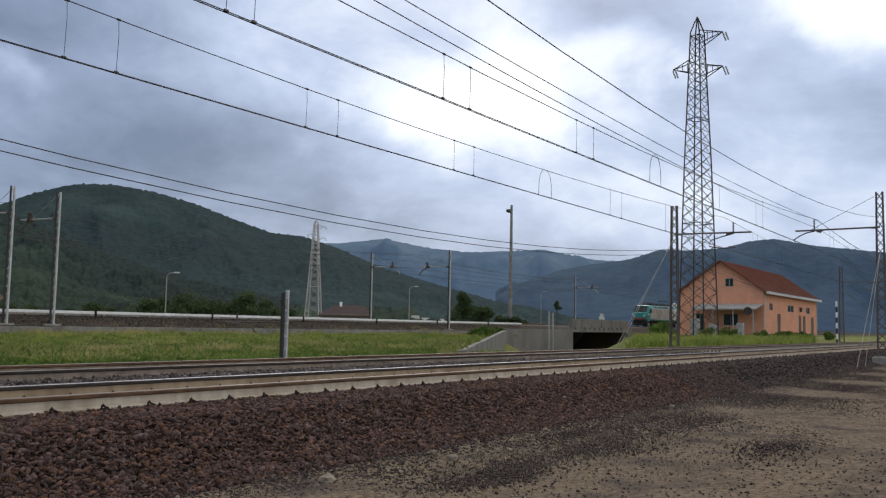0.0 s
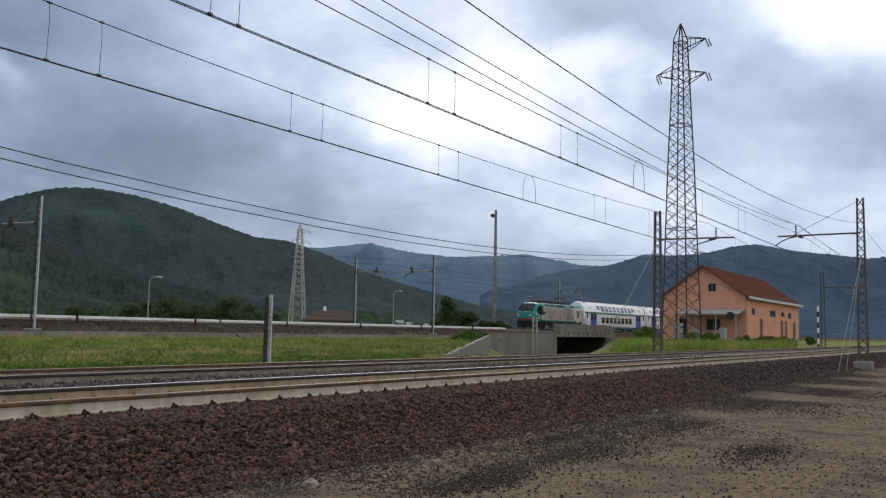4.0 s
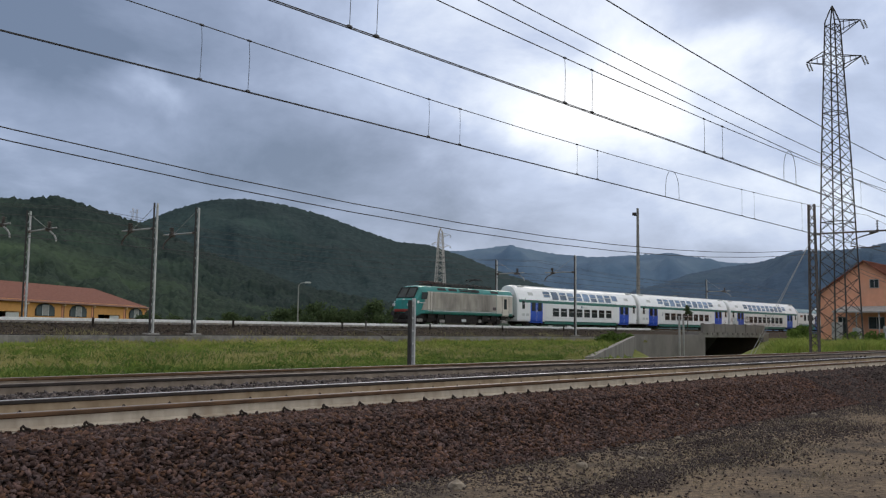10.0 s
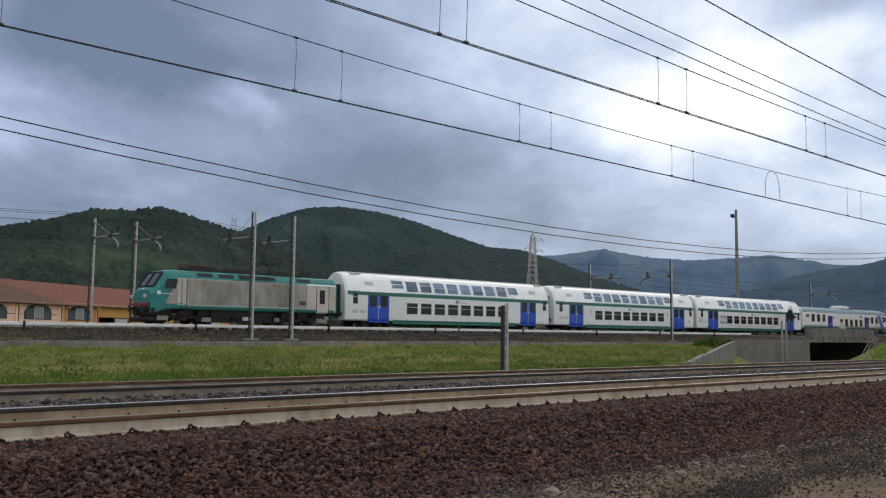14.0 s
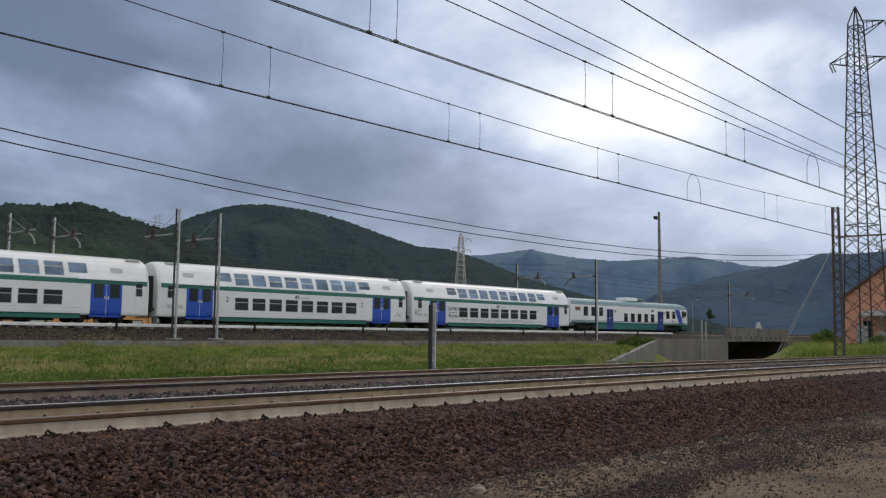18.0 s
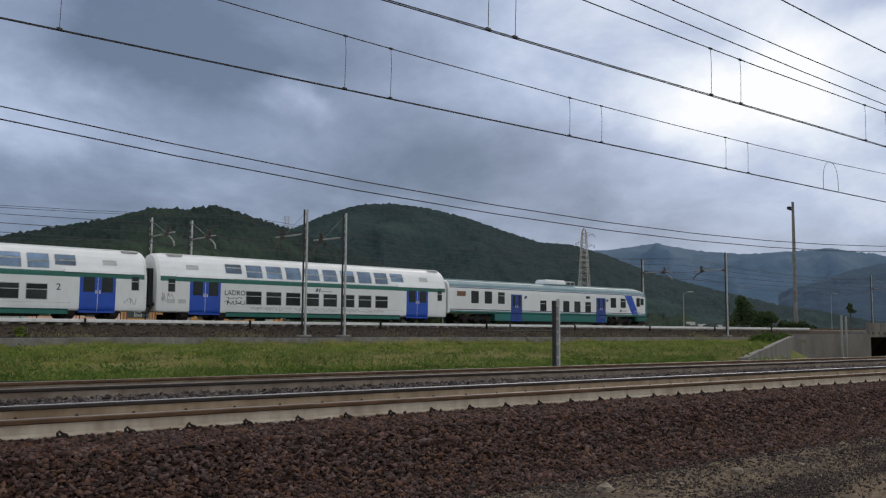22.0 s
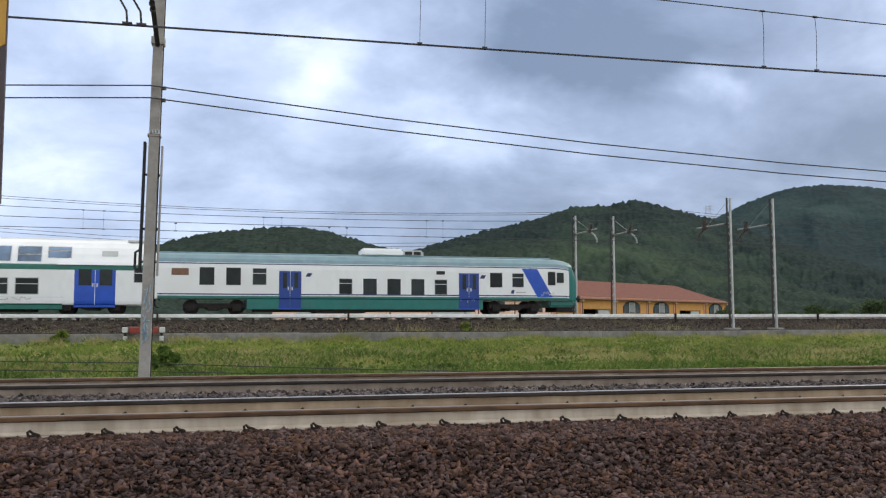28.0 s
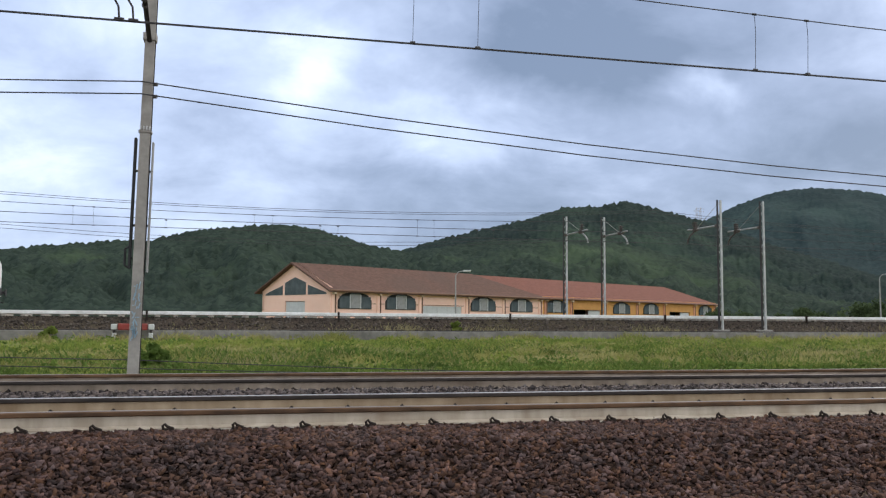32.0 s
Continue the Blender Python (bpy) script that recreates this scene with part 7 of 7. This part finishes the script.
    u = part("air_conditioner", box_bm(11.9, 14.5, -0.75, 0.75, 3.62, 4.12, 0.12, 2), "roof_white", th, "white roof air-conditioning unit")
    part("intake", box_bm(14.5, 15.8, -0.7, 0.7, 3.62, 4.04, 0.10, 2), "light_grey", th)
    for i in range(2):
        part("grille", box_bm(14.6 + i * 0.55, 15.05 + i * 0.55, -0.72, -0.69, 3.75, 3.95), "rubber", th)
    scrawl(th, PILOT, 23.35, 1.22, 0.85, 0.26, -1, "light_grey", 51, 14)
    for x0 in (18.0,):
        bm = bmesh.new()
        rng = random.Random(9)
        for k in range(12):
            p, q = x0 + 0.09 * k, 0.85 + 0.3 * rng.random()
            add_bar(bm, (p, -1.428, q), (p + rng.uniform(-0.05, 0.12), -1.428, q + rng.uniform(-0.16, 0.16)), 0.016, 4)
        tagged(part("graffiti", bm, "light_grey", th, "scrawled pale spray paint on the door"), kind="stuff")
    # front of the cab
    part("cab_apron", box_bm(24.0, L - 0.12, -1.2, 1.2, 0.5, 1.0, 0.12, 2), "train_teal", th, "green apron below the cab")
    part("windscreen", box_bm(L - 0.14, L - 0.02, -0.95, 0.95, 1.75, 2.45, 0.03), "train_glass", th)
    for y in (-0.7, 0.7):
        part("headlight", box_bm(L - 0.05, L + 0.06, y - 0.14, y + 0.14, 0.95, 1.15, 0.03), "alu", th)
    for x in (3.1, 21.7):
        bogie(th, x)
    ub = bmesh.new()
    add_box(ub, 5.4, 19.0, -1.2, 1.2, 0.2, 0.36)
    add_box(ub, 9, 12, -1.25, 1.25, 0.12, 0.3)
    add_box(ub, L - 1.3, L - 0.2, -1.0, 1.0, 0.2, 0.55)
    part("underframe", ub, "bogie", th, "dark underframe boxes")
    g = bmesh.new()
    add_box(g, e - 0.22, e, -0.8, 0.8, 0.9, 3.2)
    part("gangway", g, "rubber", th, "black rubber gangway bellows")
    coupler(th, e, -1)
    coupler(th, L - 0.1, 1)
    return th


def locomotive():
    """The electric locomotive at the head; its cab points to -x, its tail is at x = 0."""
    th = base("electric_locomotive", "teal and grimy grey electric locomotive with red bumper", "locomotive", "train")
    F = -15.35
    st = [(F, 0.82, 0.08, 0.60), (F + 0.25, 0.88, 0.04, 0.67), (F + 0.98, 0.96, 0, 0.975), (F + 1.5, 1, 0, 1), (-8, 1, 0, 1), (-0.75, 1, 0, 1), (-0.6, 0.98, 0, 0.99)]
    part("body", shell(LOCO, st), "loco_green", th, "teal body")
    # sloping windscreen and nose
    bm = bmesh.new()
    a = [(F + 0.34, -1.08, 2.46), (F + 0.34, 1.08, 2.46), (F + 0.92, 1.02, 3.36), (F + 0.92, -1.02, 3.36)]
    lo = [bm.verts.new((x - 0.10, y, z + 0.06)) for x, y, z in a]
    hi = [bm.verts.new((x + 0.25, y, z - 0.15)) for x, y, z in a]
    bm.faces.new(lo)
    bm.faces.new(hi[::-1])
    for i in range(4):
        bm.faces.new((lo[i], lo[(i + 1) % 4], hi[(i + 1) % 4], hi[i]))
    bmesh.ops.recalc_face_normals(bm, faces=list(bm.faces))
    ws = part("windscreen", bm, "train_glass", th, "raked dark windscreen")
    fr = bmesh.new()
    for y in (-1.06, 0.0, 1.06):
        add_bar(fr, (F + 0.22, y, 2.50), (F + 0.80, y * 0.95, 3.42), 0.06, 4)
    for x, z, w in ((F + 0.22, 2.50, 1.06), (F + 0.80, 3.42, 1.0)):
        add_bar(fr, (x, -w, z), (x, w, z), 0.05, 4)
    part("windscreen_frame", fr, "rubber", ws, "black windscreen surround")
    part("bumper", box_bm(F - 0.22, F + 0.4, -1.12, 1.12, 1.16, 1.42, 0.10, 2), "red_paint", th, "red cab bumper band")
    part("front_apron", box_bm(F - 0.05, F + 1.2, -1.3, 1.3, 0.55, 1.18, 0.1, 2), "bogie", th, "dark front apron")
    part("snow_plough", box_bm(F - 0.2, F + 0.6, -1.25, 1.25, 0.18, 0.5, 0.08), "bogie", th)
    for y in (-0.95, 0.95):
        l = part("headlight", box_bm(F - 0.34, F - 0.2, y - 0.17, y + 0.17, 1.68, 1.92, 0.04), "alu", th)
    part("top_lamp", box_bm(F + 0.02, F + 0.25, -0.12, 0.12, 2.15, 2.35, 0.03), "white_paint", th)
    body = [(-13.7, 1, 0, 1), (-8, 1, 0, 1), (-3.4, 1, 0, 1)]
    part("side_panel", shell(LOCO, body, 1.36, 3.08, 0.008), "loco_grey", th, "grimy grey ribbed side panel")
    for sgn in (-1, 1):
        for i in range(13):
            z = 1.62 + i * 0.108
            part("rib", panel(LOCO, -12.7, -4.7, z, z + 0.055, 0.035, 0.0, sgn), "loco_rib", th)
        part("wedge", panel(LOCO, -14.5, -13.3, 1.36, 3.05, 0.010, 0.0, sgn, skew=0.9), "loco_grey", th)
        part("cab_window", panel(LOCO, -14.5, -13.75, 2.35, 2.98, 0.014, 0.0, sgn, skew=0.1), "train_glass", th)
        part("end_panel", panel(LOCO, -3.35, -0.72, 1.1, 3.08, 0.010, 0.0, sgn), "cream_paint", th, "cream end panel")
        d = part("door", panel(LOCO, -2.45, -1.4, 1.0, 2.98, 0.022, 0.0, sgn), "cream_paint", th, "cream door")
        part("pane", panel(LOCO, -2.2, -1.72, 1.7, 2.72, 0.030, 0.0, sgn), "train_glass", d)
        for x in (-2.5, -1.37, -13.35, -13.0):
            part("seam", panel(LOCO, x, x + 0.05, 1.0, 3.0, 0.024, 0.0, sgn), "dark_steel", th)
        part("name_plate", panel(LOCO, -4.0, -3.45, 1.55, 1.85, 0.016, 0.0, sgn), "brown_sign", th, "dark plate")
        part("waist_line", panel(LOCO, -13.6, -0.8, 1.28, 1.34, 0.012, 0.0, sgn), "alu", th)
        part("logo_mark", panel(LOCO, -15.05, -14.8, 1.95, 2.18, 0.012, 0.0, sgn), "white_paint", th)
        part("logo_text", panel(LOCO, -14.7, -13.95, 1.97, 2.04, 0.012, 0.0, sgn, skew=0.02), "light_grey", th)
        part("skirt", panel(LOCO, F + 1.4, -0.8, 1.04, 1.26, 0.010, 0.0, sgn), "train_green", th)
        for x in (-12.2, -10.6, -7.2, -4.2):
            part("roof_grille", panel(LOCO, x, x + 1.2, 3.22, 3.46, 0.012, 0.0, sgn), "rubber", th)
    # roof gear
    rg = bmesh.new()
    for x0, x1 in ((-12.4, -10.4), (-9.6, -7.2), (-6.2, -3.4)):
        add_box(rg, x0, x1, -0.85, 0.85, 3.60, 3.82)
        for k in range(5):
            x = x0 + (x1 - x0) * k / 4
            add_bar(rg, (x, -0.7, 3.74), (x, -0.7, 3.95), 0.05, 6)
    add_tube(rg, [(-12.6, -0.5, 3.95), (-9.6, -0.5, 3.97), (-3.4, -0.5, 3.95)], 0.03)
    add_tube(rg, [(-12.6, 0.5, 3.95), (-3.4, 0.5, 3.97)], 0.03)
    part("roof_equipment", rg, "dark_steel", th, "dark roof equipment and cables")
    pg = bmesh.new()
    add_tube(pg, [(-12.6, -0.6, 3.85), (-10.4, -0.5, 3.98), (-12.8, -0.45, 4.05)], 0.035)
    add_tube(pg, [(-12.6, 0.6, 3.85), (-10.4, 0.5, 3.98), (-12.8, 0.45, 4.05)], 0.035)
    add_tube(pg, [(-12.8, -0.85, 4.05), (-12.8, 0.85, 4.05)], 0.03)
    part("pantograph", pg, "rust_red", th, "folded rusty red pantograph")
    up = bmesh.new()
    for y in (-0.5, 0.5):
        add_tube(up, [(-4.6, y, 3.8), (-6.0, y * 0.7, 4.15), (-5.1, y * 0.5, 4.50)], 0.035)
    add_tube(up, [(-4.9, -0.85, 4.42), (-4.9, -0.6, 4.58), (-4.9, 0.6, 4.58), (-4.9, 0.85, 4.42)], 0.05)
    add_tube(up, [(-5.5, -0.85, 4.42), (-5.5, -0.6, 4.58), (-5.5, 0.6, 4.58), (-5.5, 0.85, 4.42)], 0.05)
    part("pantograph", up, "dark_steel", th, "half-raised dark pantograph")
    for x in (-13.1, -4.0):
        bogie(th, x)
    for sgn in (-1, 1):
        part("end_trim", panel(LOCO, -3.35, -0.72, 3.02, 3.13, 0.03, 0.0, sgn), "white_paint", th, "white strip above the end panel")
        part("cab_pillar", panel(LOCO, -13.62, -12.95, 1.42, 3.04, 0.016, 0.0, sgn), "cream_paint", th, "pale panel behind the cab")
        for k in range(2):
            lv = part("roof_louvre", panel(LOCO, -9.0, -6.4, 3.20 + 0.17 * k, 3.32 + 0.17 * k, 0.05, 0.0, sgn), "rubber", th, "dark louvre in the roof edge")
        part("louvre_frame", panel(LOCO, -9.2, -6.2, 3.14, 3.18, 0.06, 0.0, sgn), "loco_green", th)
        for x, w, za in ((-14.9, 0.8, 0.40), (-11.7, 0.7, 0.34), (-8.5, 0.5, 0.34), (-6.0, 0.45, 0.42), (-2.3, 0.6, 0.42), (-1.7, 0.4, 0.36)):
            part("axle_casting", box_bm(x, x + w, sgn * 1.24 - 0.05, sgn * 1.24 + 0.05, za - 0.12, za + 0.18, 0.03), "cream_cast", th, "pale dusty casting")
    ub = bmesh.new()
    add_box(ub, -11.0, -6.2, -1.3, 1.3, 0.22, 1.0)
    for sy in (-1, 1):
        for x0 in (-14.8, -13.4, -12.0, -5.4, -4.0, -2.4):
            add_box(ub, x0, x0 + 0.8, sy * 1.2 - 0.1, sy * 1.2 + 0.1, 0.62, 1.0)
        add_box(ub, -15.0, -1.0, sy * 1.0 - 0.05, sy * 1.0 + 0.05, 0.8, 1.02)
    add_box(ub, -9.6, -8.9, -1.3, -1.2, 0.3, 0.62)
    part("underframe", ub, "bogie", th, "dark underframe boxes")
    part("tank_end", box_bm(-8.6, -7.9, -1.32, -1.24, 0.35, 0.6, 0.02), "light_grey", th)
    coupler(th, F - 0.05, -1)
    coupler(th, -0.6, 1)
    return th


train = [locomotive(), double_decker(1, ", leading"), double_decker(2, ", in the middle"), double_decker(3, " and graffiti"), pilot_car()]
STARTS = (0.0, 0.0, COACH_L, 2 * COACH_L, 3 * COACH_L)
SPANS_OF = (-8.3, COACH_L / 2, COACH_L / 2, COACH_L / 2, 12.9)


def motions():
    """The train rolls past at about thirty-one kilometres an hour."""
    times = (0.0, 3.0, 6.0, 9.0, 13.0, 15.0, 19.0, 23.0, 26.0, 28.5, 30.0, 31.0, 32.0)
    places = (161.6, 136.4, 111.2, 85.7, 52.1, 34.9, 0.6, -33.7, -59.2, -80.1, -92.65, -100.95, -109.8)
    for car, start, mid in zip(train, STARTS, SPANS_OF):
        rows = []
        for t, s in zip(times, places):
            c = s + start + mid
            x, y = line2(c)
            a = turn2(c)
            rows.append((t, pose(x, y, RAIL2, 0, 0, a) @ pose(-mid, 0, 0)))
        walk(car, rows)


motions()
